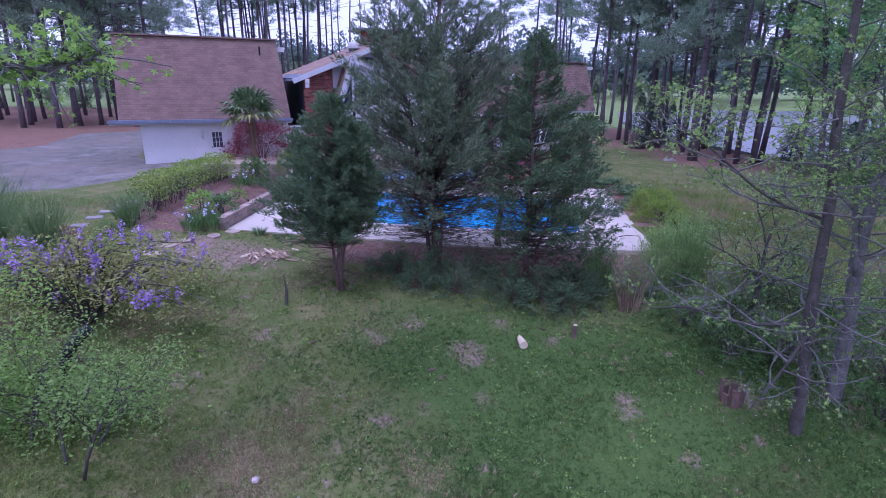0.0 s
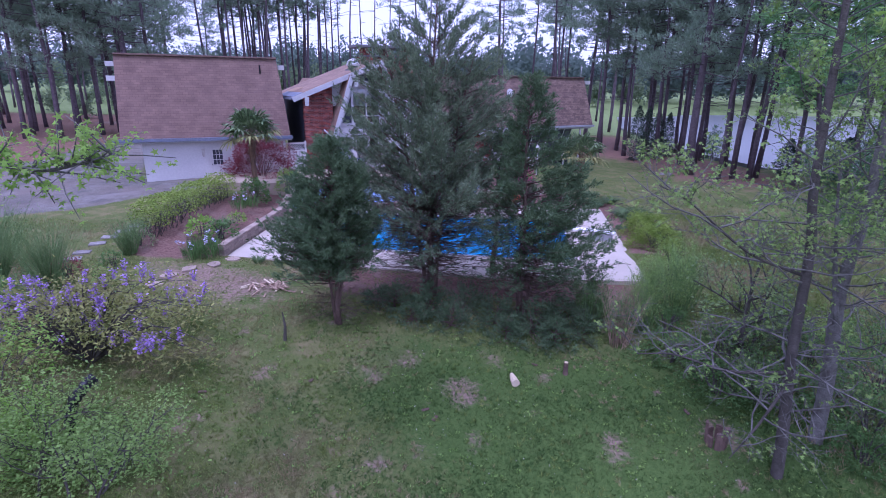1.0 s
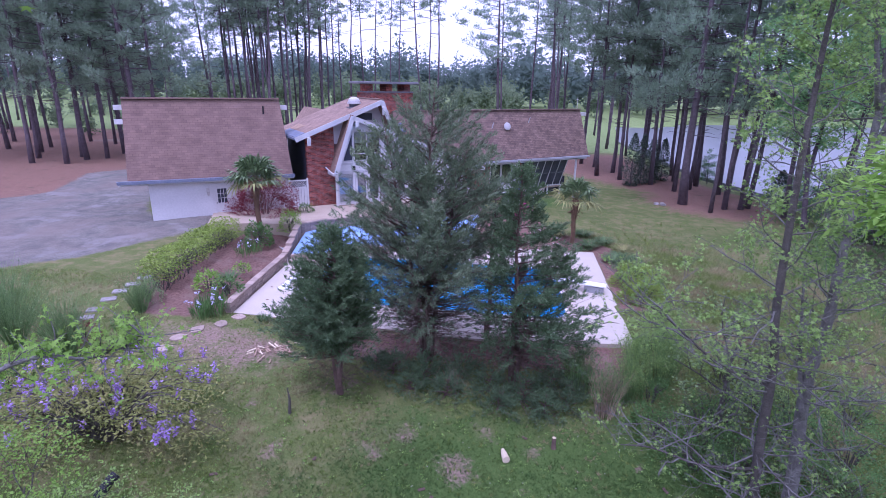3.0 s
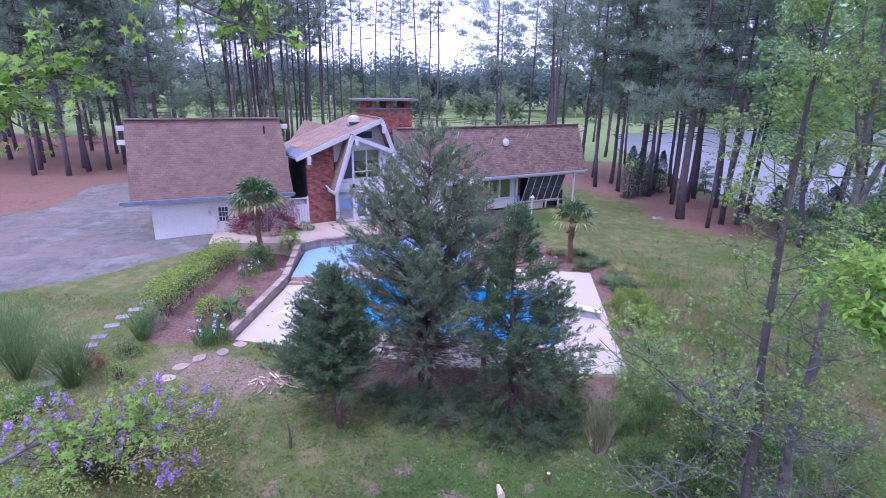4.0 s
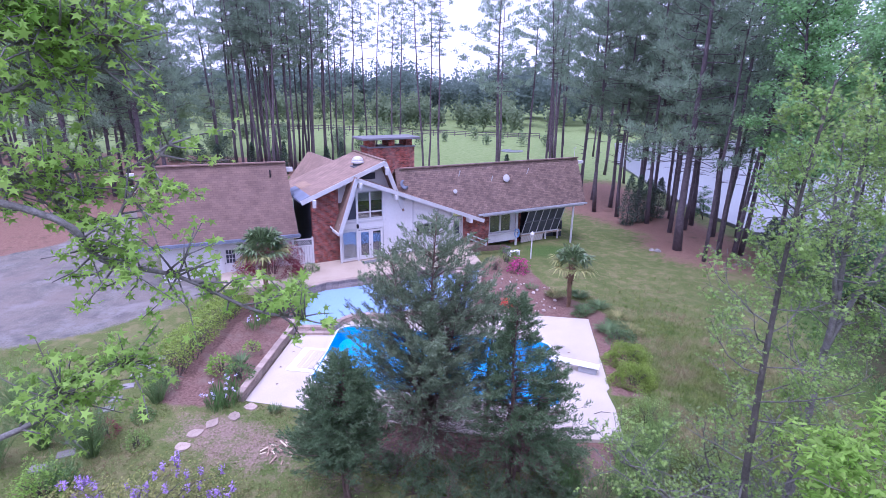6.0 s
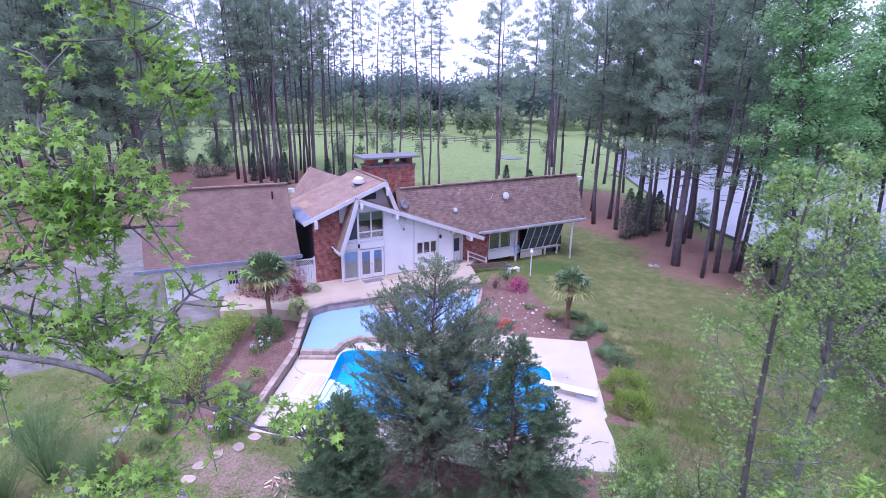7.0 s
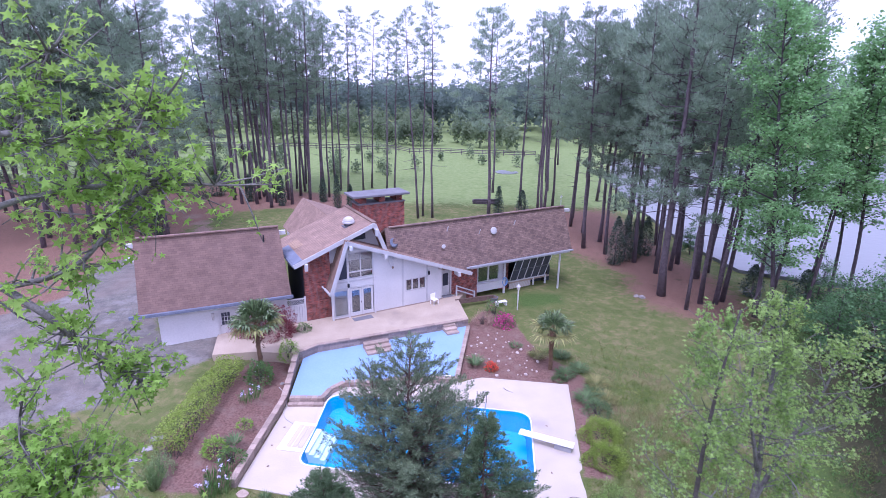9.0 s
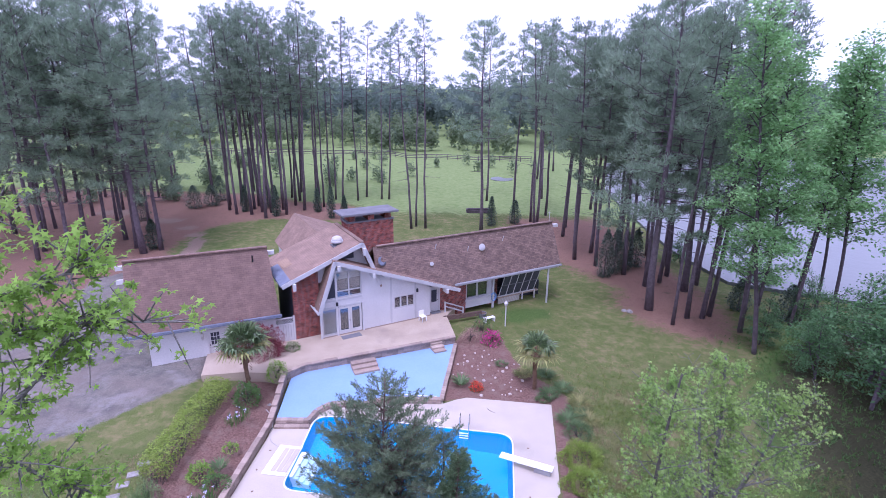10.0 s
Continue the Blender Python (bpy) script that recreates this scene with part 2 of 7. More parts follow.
def water_mat(name, tint, rough, wscale, strength):
    m = bpy.data.materials.new(name)
    m.use_nodes = True
    n, l = m.node_tree.nodes, m.node_tree.links
    b = n["Principled BSDF"]
    b.inputs["Base Color"].default_value = (*tint, 1)
    b.inputs["Roughness"].default_value, b.inputs["IOR"].default_value = rough, 1.33
    ns, bp, co = n.new("ShaderNodeTexNoise"), n.new("ShaderNodeBump"), n.new("ShaderNodeTexCoord")
    ns.inputs["Scale"].default_value, ns.inputs["Detail"].default_value = wscale, 3
    l.new(co.outputs["Object"], ns.inputs["Vector"])
    bp.inputs["Strength"].default_value, bp.inputs["Distance"].default_value = strength, 0.05
    l.new(ns.outputs["Fac"], bp.inputs["Height"])
    l.new(bp.outputs["Normal"], b.inputs["Normal"])
    return m


M_GLASS = glass_mat()
M_WATER = water_mat("pool_water", (0.55, 0.88, 1.0), 0.02, 2.2, 0.35)
M_WATER.node_tree.nodes["Principled BSDF"].inputs["Transmission Weight"].default_value = 1.0
M_LAKE = water_mat("lake_water", (0.15, 0.165, 0.155), 0.3, 1.2, 0.3)
M_LAKE.node_tree.nodes["Principled BSDF"].inputs["Specular IOR Level"].default_value = 0.65


# ---- building helpers ----
class Mesh:
    """Collects vertices and faces; part() turns it into one object."""

    def __init__(self):
        self.v, self.f = [], []

    def add(self, verts, faces):
        o = len(self.v)
        self.v += [tuple(p) for p in verts]
        self.f += [tuple(i + o for i in q) for q in faces]
        return self

    def box(self, x0, x1, y0, y1, z0, z1):
        v = [(x, y, z) for z in (z0, z1) for y in (y0, y1) for x in (x0, x1)]
        return self.add(v, [(0, 2, 3, 1), (4, 5, 7, 6), (0, 1, 5, 4), (2, 6, 7, 3), (0, 4, 6, 2), (1, 3, 7, 5)])

    def soft(self, x0, x1, y0, y1, z0, z1, c=0.01):
        """A box with chamfered edges all round its top and sides."""
        ring = lambda e, z: [(x0 + e, y0 + e, z), (x1 - e, y0 + e, z), (x1 - e, y1 - e, z), (x0 + e, y1 - e, z)]
        v = ring(c, z0) + ring(0, z0 + c) + ring(0, z1 - c) + ring(c, z1)
        f = [(3, 2, 1, 0), (12, 13, 14, 15)]
        for k in range(3):
            f += [(4 * k + i, 4 * k + (i + 1) % 4, 4 * k + 4 + (i + 1) % 4, 4 * k + 4 + i) for i in range(4)]
        return self.add(v, f)

    def prism(self, poly, z0, z1):
        """An upright prism over a plan polygon, anticlockwise."""
        n = len(poly)
        v = [(x, y, z0) for x, y in poly] + [(x, y, z1) for x, y in poly]
        return self.add(v, [tuple(range(n))[::-1], tuple(range(n, 2 * n))] + [(i, (i + 1) % n, n + (i + 1) % n, n + i) for i in range(n)])

    def slab(self, quad, thick):
        """A plate: a quad (top side) thickened downwards along its normal."""
        q = [Vector(p) for p in quad]
        nn = (q[1] - q[0]).cross(q[-1] - q[0]).normalized() * thick
        n = len(q)
        v = q + [p - nn for p in q]
        return self.add(v, [tuple(range(n)), tuple(range(2 * n - 1, n - 1, -1))] + [(i, n + i, n + (i + 1) % n, (i + 1) % n) for i in range(n)])

    def beam(self, a, b, w, h):
        """A bar with a rectangular section from a to b; w across, h upwards."""
        a, b = Vector(a), Vector(b)
        d = (b - a).normalized()
        s = d.cross(Vector((0, 0, 1)))
        s = s.normalized() * (w / 2) if s.length > 1e-4 else Vector((w / 2, 0, 0))
        u = s.cross(d).normalized() * (h / 2)
        v = [p + i * s + j * u for p in (a, b) for i, j in ((-1, -1), (1, -1), (1, 1), (-1, 1))]
        return self.add(v, [(0, 1, 2, 3), (7, 6, 5, 4), (0, 4, 5, 1), (1, 5, 6, 2), (2, 6, 7, 3), (3, 7, 4, 0)])

    def tube(self, pts, radii, n=6):
        pts = [Vector(p) for p in pts]
        v, f = [], []
        for i, p in enumerate(pts):
            d = (pts[min(i + 1, len(pts) - 1)] - pts[max(i - 1, 0)]).normalized()
            s = d.cross(Vector((0.31, 0.17, 0.93)))
            s = s.normalized() if s.length > 1e-3 else Vector((1, 0, 0))
            u = s.cross(d)
            v += [p + radii[i] * (math.cos(2 * math.pi * k / n) * s + math.sin(2 * math.pi * k / n) * u) for k in range(n)]
        for i in range(len(pts) - 1):
            f += [(i * n + k, i * n + (k + 1) % n, (i + 1) * n + (k + 1) % n, (i + 1) * n + k) for k in range(n)]
        f += [tuple(range(n))[::-1], tuple(range((len(pts) - 1) * n, len(pts) * n))]
        return self.add(v, f)

    def lathe(self, prof, n=12, at=(0, 0, 0)):
        """A turned body: rows of radius and height."""
        v = [(at[0] + r * math.cos(2 * math.pi * k / n), at[1] + r * math.sin(2 * math.pi * k / n), at[2] + z) for r, z in prof for k in range(n)]
        f = [(i * n + k, i * n + (k + 1) % n, (i + 1) * n + (k + 1) % n, (i + 1) * n + k) for i in range(len(prof) - 1) for k in range(n)]
        f += [tuple(range(n))[::-1], tuple(range((len(prof) - 1) * n, len(prof) * n))]
        return self.add(v, f)


def solid(name, verts, faces, material, smooth=False):
    me = bpy.data.meshes.new(name)
    me.from_pydata([tuple(p) for p in verts], [], faces)
    me.materials.append(material)
    if smooth:
        me.shade_smooth()
    return me


def part(name, mesh, material, parent=None, label="", smooth=False, at=None):
    ob = new(name, solid(name, mesh.v, mesh.f, material, smooth))
    if parent:
        ob.parent = parent
    if at is not None:
        ob.matrix_basis = at
    return tagged(ob, label)


def thing(name, label, category, at=None, group="", kind=""):
    ob = new(name)
    ob.empty_display_size = 0.2
    if at is not None:
        ob.matrix_basis = at
    return tagged(ob, label, category, group, kind)


def whole(name, mesh, material, label, category, at=None, group="", kind="", smooth=False):
    return tagged(part(name, mesh, material, None, "", smooth, at), label, category, group, kind)


def leaves(name, pts, size, material, parent=None, rng=None, aspect=0.55, flat=0.5, label="", vary=0.4, dirs=None):
    """Many small folded leaves at the points, each a kite of four corners."""
    pts = np.asarray(pts, float)
    n = len(pts)
    a = rng.normal(size=(n, 3)) if dirs is None else np.asarray(dirs) + rng.normal(size=(n, 3)) * 0.35
    a[:, 2] *= flat
    a /= np.linalg.norm(a, axis=1, keepdims=True)
    b = np.cross(a, rng.normal(size=(n, 3)) * (0.5, 0.5, 1) + (0, 0, 0.3))
    b /= np.linalg.norm(b, axis=1, keepdims=True) + 1e-9
    s = size * (1 + vary * (rng.random((n, 1)) * 2 - 1))
    c = np.cross(a, b)
    v = np.stack([pts, pts + a * s * 0.5 + b * s * aspect / 2 + c * s * 0.08, pts + a * s, pts + a * s * 0.5 - b * s * aspect / 2 + c * s * 0.08], 1).reshape(-1, 3)
    return cloud_mesh(name, v, 4, material, parent, label)


def cloud_mesh(name, v, k, material, parent=None, label=""):
    me = bpy.data.meshes.new(name)
    n = len(v) // k
    me.vertices.add(len(v))
    me.vertices.foreach_set("co", np.ascontiguousarray(v, np.float32).ravel())
    me.loops.add(n * k)
    me.loops.foreach_set("vertex_index", np.arange(n * k, dtype=np.int32))
    me.polygons.add(n)
    me.polygons.foreach_set("loop_start", np.arange(n, dtype=np.int32) * k)
    me.update(calc_edges=True)
    me.materials.append(material)
    ob = new(name, me)
    if parent:
        ob.parent = parent
    return tagged(ob, label)


def tufts(name, pts, dirs, count, length, width, material, parent=None, rng=None, spread=0.8, label=""):
    """At each point a tuft of thin needles fanning out round its direction."""
    pts, dirs = np.repeat(np.asarray(pts, float), count, 0), np.repeat(np.asarray(dirs, float), count, 0)
    n = len(pts)
    d = dirs + rng.normal(size=(n, 3)) * spread
    d /= np.linalg.norm(d, axis=1, keepdims=True)
    s = np.cross(d, rng.normal(size=(n, 3)))
    s /= np.linalg.norm(s, axis=1, keepdims=True)
    ln = length * (0.6 + 0.8 * rng.random((n, 1)))
    base = pts + rng.normal(size=(n, 3)) * length * 0.15
    v = np.stack([base - s * width / 2, base + s * width / 2, base + d * ln], 1).reshape(-1, 3)
    return cloud_mesh(name, v, 3, material, parent, label)


# ---- ground ----
def inside(poly, X, Y):
    """Signed distance to a polygon's outline, positive inside."""
    d = np.full(X.shape, 1e9)
    odd = np.zeros(X.shape, bool)
    for (ax, ay), (bx, by) in zip(poly, poly[1:] + poly[:1]):
        ex, ey = bx - ax, by - ay
        k = np.clip(((X - ax) * ex + (Y - ay) * ey) / (ex * ex + ey * ey), 0, 1)
        d = np.minimum(d, np.hypot(X - ax - k * ex, Y - ay - k * ey))
        cross = ((ay > Y) != (by > Y)) & (X < ex * (Y - ay) / (by - ay + 1e-12) + ax)
        odd ^= cross
    return np.where(odd, d, -d)


DECK = [(-9.55, 20.05), (-6.9, 19.55), (0.3, 18.1), (5.95, 17.9), (6.6, 23.0), (7.35, 29.1), (2.1, 29.75), (1.4, 29.5), (0.6, 29.05), (0.5, 30.0), (-3.5, 30.5), (-9.15, 29.0), (-9.15, 26.3)]
BLUE = [(-9.1, 26.8), (-7.25, 26.85), (-7.0, 27.7), (-6.3, 28.4), (-5.4, 28.5), (-4.4, 28.35), (-3.0, 29.2), (0.45, 29.2), (1.4, 36.7), (-8.75, 32.25), (-9.5, 31.2)]
TERRACE = [(-8.76, 32.25), (1.43, 36.72), (0.75, 40.3), (1.6, 42.4), (-8.3, 36.8), (-10.4, 36.3), (-12.2, 35.6), (-16.0, 33.6), (-15.1, 30.5), (-12.6, 31.0), (-10.6, 30.9), (-9.75, 31.0)]
GRAVEL = [(-22, 23.6), (-19.3, 25.3), (-16.7, 28.7), (-15.2, 30.6), (-15.5, 33.5), (-19, 32.6), (-20.8, 34.5), (-24, 41), (-26, 48), (-30, 52), (-33, 47), (-31, 40), (-35, 34), (-42, 29), (-42, 21), (-30, 21.5)]
BED_L = [(-9.6, 20.2), (-9.2, 26.5), (-9.9, 31.0), (-12.6, 31.0), (-13.2, 27), (-14.2, 22.6), (-13.2, 19.6), (-10.9, 19.4)]
BED_R = [(1.45, 37.5), (0.3, 29.2), (2.1, 29.7), (7.3, 29.1), (6.4, 21), (7.6, 20.8), (8.5, 24.0), (8.3, 27.5), (8.6, 30.0), (6.1, 33.4), (4.9, 38.3), (3.0, 40.5)]
BED_C = [(-7.4, 19.4), (-4.5, 16.5), (-1, 16.9), (3, 16.3), (5.5, 15.8), (6.2, 18.3), (0, 18.6)]
STRAW_L = [(-28.5, 50), (-25, 42), (-26, 36), (-33, 34), (-44, 30), (-90, 30), (-90, 92), (-40, 90), (-18, 82), (-8, 77), (-9, 71.5), (-18, 71), (-25, 71.5), (-30, 68), (-31, 60)]
LUSH = [(-4.5, 12), (-1.5, 7.5), (0.5, 3), (10, 3), (11, 13), (4.5, 15.2), (-3, 15.5)]
GREEN_P = [(5.2, 43.8), (5.4, 40.9), (6.8, 40.4), (10.2, 42.1), (10.5, 45.0)]
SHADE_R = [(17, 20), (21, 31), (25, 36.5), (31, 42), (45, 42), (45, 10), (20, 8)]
BARE = [(-2.0, 13.5, 0.7), (-0.6, 12.3, 0.9), (0.3, 13.7, 0.7), (-5.5, 12.5, 0.6), (-6.6, 10.5, 0.7), (2.8, 10.6, 0.6), (-3.2, 9.2, 0.5), (5.4, 11.2, 0.9), (-4.0, 15.3, 0.7)]
spots = random.Random(77)
BARE += [(spots.uniform(-11, 6), spots.uniform(6.3, 15.5), spots.uniform(0.2, 0.55)) for _ in range(46)]
DIRT_T = [(-26.4, 46), (-26.8, 52), (-27.1, 57.4), (-28, 61), (-29.7, 63.9), (-34.3, 69.3), (-39.5, 73), (-50, 77), (-50, 73), (-38.5, 69), (-33.7, 65.5), (-30.4, 61.2), (-29.2, 57.4), (-29, 52), (-29, 46)]
STRAW_R = [(14.5, 55), (17.2, 50.5), (15.8, 46.0), (17.0, 42.0), (20.5, 38.5), (24, 38), (26.5, 43), (27.2, 50), (26, 64), (25, 80), (10, 80), (8, 70), (11, 62)]
DIRT_L = [(-12, 19.5), (-9, 19.5), (-6.4, 18.6), (-5.4, 16.8), (-6.5, 15.2), (-10, 15.8), (-12.6, 17.5)]
LAKE = [(31, 86), (30, 66), (31.5, 55), (41, 50), (60, 44), (120, 30), (280, 40), (280, 120), (150, 165), (75, 165), (45, 150), (33, 108)]


def smooth(x):
    x = np.clip(x, 0, 1)
    return x * x * (3 - 2 * x)


def height(x, y):
    """The lay of the land."""
    x, y = np.asarray(x, float), np.asarray(y, float)
    fall = 0.06 + 0.11 * smooth((x + 9) / 11)
    z = -fall * np.clip(18.8 - y, 0, 22)
    z = z + 0.45 * smooth((-9.6 - x) / 3.5) * smooth((y - 17) / 8)
    z = z - 0.55 * smooth((x - 7.5) / 5) * smooth((y - 22) / 14) * (1 - smooth((y - 75) / 30))
    z = z + 0.22 * smooth((-13.2 - x) / 2.5) * smooth((y - 26) / 6)
    z = z + 0.25 * smooth((y - 38) / 8) * (1 - smooth((x - 1) / 4))
    z = z - 0.35 * smooth((x - 7) / 5) * smooth((22 - y) / 6)
    z = z + 0.9 * smooth((y - 75) / 60) + 0.05 * np.sin(x * 0.9 + 0.4 * y) * np.cos(0.7 * y - 0.3 * x)
    return z


def ground_height(x, y):
    """Height of the ground as built, with the hollows under the pool deck and the lake."""
    z = height(x, y)
    lake = inside(LAKE, x, y)
    z = np.where(lake > -8, z + (-1.75 - z) * smooth((lake + 8) / 9), z)
    for poly in (DECK, BLUE, TERRACE):
        z = np.where(inside(poly, x, y) > 0.55, np.minimum(z, -2.4 if poly is DECK else -0.3), z)
        z = np.where((inside(poly, x, y) > 0.0), np.minimum(z, -0.06 if poly is DECK else 0.15), z)
    return z


def steps_out(a, b, fine, grow, far):
    mid = list(np.arange(a, b + 1e-6, fine))
    s, lo, hi = fine, [a], [b]
    while hi[-1] < far:
        s *= grow
        hi.append(hi[-1] + s)
        lo.append(lo[-1] - s)
    return np.array(lo[:0:-1] + mid + hi[1:])


def build_ground():
    xs, ys = steps_out(-28, 24, 0.4, 1.16, 2600), steps_out(3, 46, 0.4, 1.16, 2600)
    X, Y = np.meshgrid(xs, ys)
    Z = ground_height(X, Y)
    nx, ny = len(xs), len(ys)
    v = np.stack([X, Y, Z], -1).reshape(-1, 3)
    i = (np.arange(ny - 1)[:, None] * nx + np.arange(nx - 1)).ravel()
    f = np.stack([i, i + 1, i + 1 + nx, i + nx], 1)
    me = bpy.data.meshes.new("ground")
    me.vertices.add(len(v))
    me.vertices.foreach_set("co", v.astype(np.float32).ravel())
    me.loops.add(f.size)
    me.loops.foreach_set("vertex_index", f.astype(np.int32).ravel())
    me.polygons.add(len(f))
    me.polygons.foreach_set("loop_start", np.arange(len(f), dtype=np.int32) * 4)
    me.update(calc_edges=True)
    me.shade_smooth()
    ramp = lambda d, w: np.clip(0.5 + d / w, 0, 1)
    bed = np.maximum.reduce([ramp(inside(BED_L, X, Y), 0.8), ramp(inside(BED_R, X, Y), 0.8), 0.75 * ramp(inside(BED_C, X, Y), 1.5)])
    straw = np.maximum(ramp(inside(STRAW_L, X, Y), 5), 0.85 * ramp(inside(STRAW_R, X, Y), 7))
    gravel = ramp(inside(GRAVEL, X, Y), 1.4)
    field = smooth((Y - 74) / 10) * (1 - straw)
    dirt = np.maximum(0.58 * ramp(inside(DIRT_L, X, Y), 2.5), 0.78 * ramp(inside(DIRT_T, X, Y), 1.2))
    for a, c, r in BARE:
        dirt = np.maximum(dirt, 0.6 * np.exp(-((X - a) ** 2 + (Y - c) ** 2) / r ** 2))
    # In SHADE_R two dark covers put the trees' shade into the ground colour.
    for key, w in (("lush", 0.72 * np.maximum(ramp(inside(LUSH, X, Y), 5.0), np.maximum(1.6 * ramp(inside(SHADE_R, X, Y), 4), 1.15 * ramp(inside(GREEN_P, X, Y), 3.2)))), ("bed", bed), ("straw", straw), ("gravel", gravel), ("field", field), ("dirt", dirt), ("slope_shade", 0.75 * ramp(inside(SHADE_R, X, Y), 5))):
        me.attributes.new(key, "FLOAT", "POINT").data.foreach_set("value", w.astype(np.float32).ravel())
    me.materials.append(ground_mat())
    return tagged(new("ground", me), "rough lawn with bare patches, mulch, pine straw and gravel", "ground", kind="structure")


def ground_mat():
    """Lawn, field, straw, gravel and mulch in one surface, with ragged borders between them."""
    m = bpy.data.materials.new("ground_cover")
    m.use_nodes = True
    n, l = m.node_tree.nodes, m.node_tree.links
    b = n["Principled BSDF"]
    co = n.new("ShaderNodeTexCoord")

    def noise_at(scale, detail=5, rough=0.6):
        t = n.new("ShaderNodeTexNoise")
        t.inputs["Scale"].default_value, t.inputs["Detail"].default_value, t.inputs["Roughness"].default_value = scale, detail, rough
        l.new(co.outputs["Object"], t.inputs["Vector"])
        return t.outputs["Fac"]

    def ramp(src, lo, hi):
        r = n.new("ShaderNodeMapRange")
        r.inputs["From Min"].default_value, r.inputs["From Max"].default_value = lo, hi
        l.new(src, r.inputs["Value"])
        return r.outputs["Result"]

    def mix(fac, a, c):
        x = n.new("ShaderNodeMix")
        x.data_type = "RGBA"
        l.new(fac, x.inputs["Factor"])
        for socket, val in (("A", a), ("B", c)):
            if isinstance(val, tuple):
                x.inputs[socket].default_value = (*val, 1)
            else:
                l.new(val, x.inputs[socket])
        return x.outputs["Result"]

    big, mid, small = noise_at(0.22), noise_at(1.3), noise_at(11, 4)
    tiny = noise_at(42, 4, 0.75)
    lawn = mix(ramp(tiny, 0.36, 0.64), LAWN_A, LAWN_B)
    lawn = mix(ramp(noise_at(2.6, 6, 0.7), 0.55, 0.74), lawn, (0.2, 0.155, 0.095))
    lawn = mix(ramp(mid, 0.45, 0.7), lawn, LAWN_DRY)
    lawn = mix(ramp(big, 0.45, 0.85), lawn, mix(ramp(small, 0.4, 0.6), LAWN_LUSH, LAWN_A))
    field = mix(ramp(mid, 0.35, 0.65), (0.15, 0.215, 0.066), (0.21, 0.265, 0.10))
    straw = mix(ramp(small, 0.3, 0.7), (0.145, 0.082, 0.058), (0.27, 0.165, 0.116))
    straw = mix(ramp(mid, 0.55, 0.75), straw, (0.13, 0.095, 0.06))
    gravel = mix(ramp(small, 0.3, 0.7), (0.132, 0.126, 0.104), (0.228, 0.219, 0.182))
    gravel = mix(ramp(mid, 0.42, 0.75), gravel, (0.1, 0.099, 0.09))
    gravel = mix(ramp(noise_at(0.5, 6, 0.7), 0.52, 0.66), gravel, (0.235, 0.227, 0.205))
    gravel = mix(ramp(big, 0.42, 0.8), gravel, (0.2, 0.164, 0.134))
    mulch = mix(ramp(small, 0.3, 0.7), (0.10, 0.056, 0.042), (0.25, 0.155, 0.12))
    mulch = mix(ramp(mid, 0.5, 0.75), mulch, (0.22, 0.16, 0.125))
    dirt = mix(ramp(small, 0.3, 0.7), (0.165, 0.115, 0.085), (0.29, 0.215, 0.16))
    # Very dark green that carries the shore trees' shade on the slope.
    slope_shade = mix(ramp(small, 0.3, 0.7), (0.032, 0.032, 0.016), (0.085, 0.085, 0.04))
    colour = lawn
    edge = n.new("ShaderNodeMath")
    edge.operation = "ADD"
    l.new(mid, edge.inputs[0])
    l.new(small, edge.inputs[1])
    # Real clover in LUSH; in SHADE_R it only deepens the painted shade.
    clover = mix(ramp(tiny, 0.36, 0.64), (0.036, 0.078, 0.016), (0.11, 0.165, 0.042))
    for key, cover in (("lush", clover), ("slope_shade", slope_shade), ("field", field), ("straw", straw), ("dirt", dirt), ("bed", mulch), ("gravel", gravel)):
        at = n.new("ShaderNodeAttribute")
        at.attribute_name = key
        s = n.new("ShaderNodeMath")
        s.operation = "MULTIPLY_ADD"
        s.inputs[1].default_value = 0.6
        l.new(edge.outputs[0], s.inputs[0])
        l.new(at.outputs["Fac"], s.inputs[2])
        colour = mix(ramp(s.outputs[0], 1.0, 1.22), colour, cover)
    l.new(colour, b.inputs["Base Color"])
    b.inputs["Roughness"].default_value, b.inputs["Specular IOR Level"].default_value = 0.95, 0.1
    bp = n.new("ShaderNodeBump")
    bp.inputs["Strength"].default_value, bp.inputs["Distance"].default_value = 0.8, 0.06
    l.new(edge.outputs[0], bp.inputs["Height"])
    l.new(bp.outputs["Normal"], b.inputs["Normal"])
    return m


LAWN_A, LAWN_B, LAWN_DRY, LAWN_LUSH = (0.062, 0.096, 0.021), (0.165, 0.182, 0.061), (0.205, 0.182, 0.084), (0.045, 0.097, 0.016)
build_ground()
whole("pond", Mesh().prism([(11.8 + 2.4 * math.cos(k * 0.5236), 109 + 2.6 * math.sin(k * 0.5236)) for k in range(12)], -0.5, float(height(11.8, 111.6)) + 0.03), M_LAKE, "small pale pond in the far field", "pond", kind="structure")
whole("lake", Mesh().prism(LAKE, -2.3, -1.3), M_LAKE, "wide grey lake reflecting the white sky behind the pines", "lake", kind="structure")


# ---- pool, deck, terrace ----
def rounded(corners, radii, n=6):
    """A plan outline with rounded corners."""
    out = []
    k = len(corners)
    for i in range(k):
        p, a, c = Vector(corners[i]), Vector(corners[i - 1]), Vector(corners[(i + 1) % k])
        r = radii[i]
        if r < 0.01:
            out.append(tuple(p))
            continue
        s, e = p + (a - p).normalized() * r, p + (c - p).normalized() * r
        for j in range(n + 1):
            w = j / n
            out.append(tuple((1 - w) ** 2 * s + 2 * w * (1 - w) * p + w * w * e))
    return out


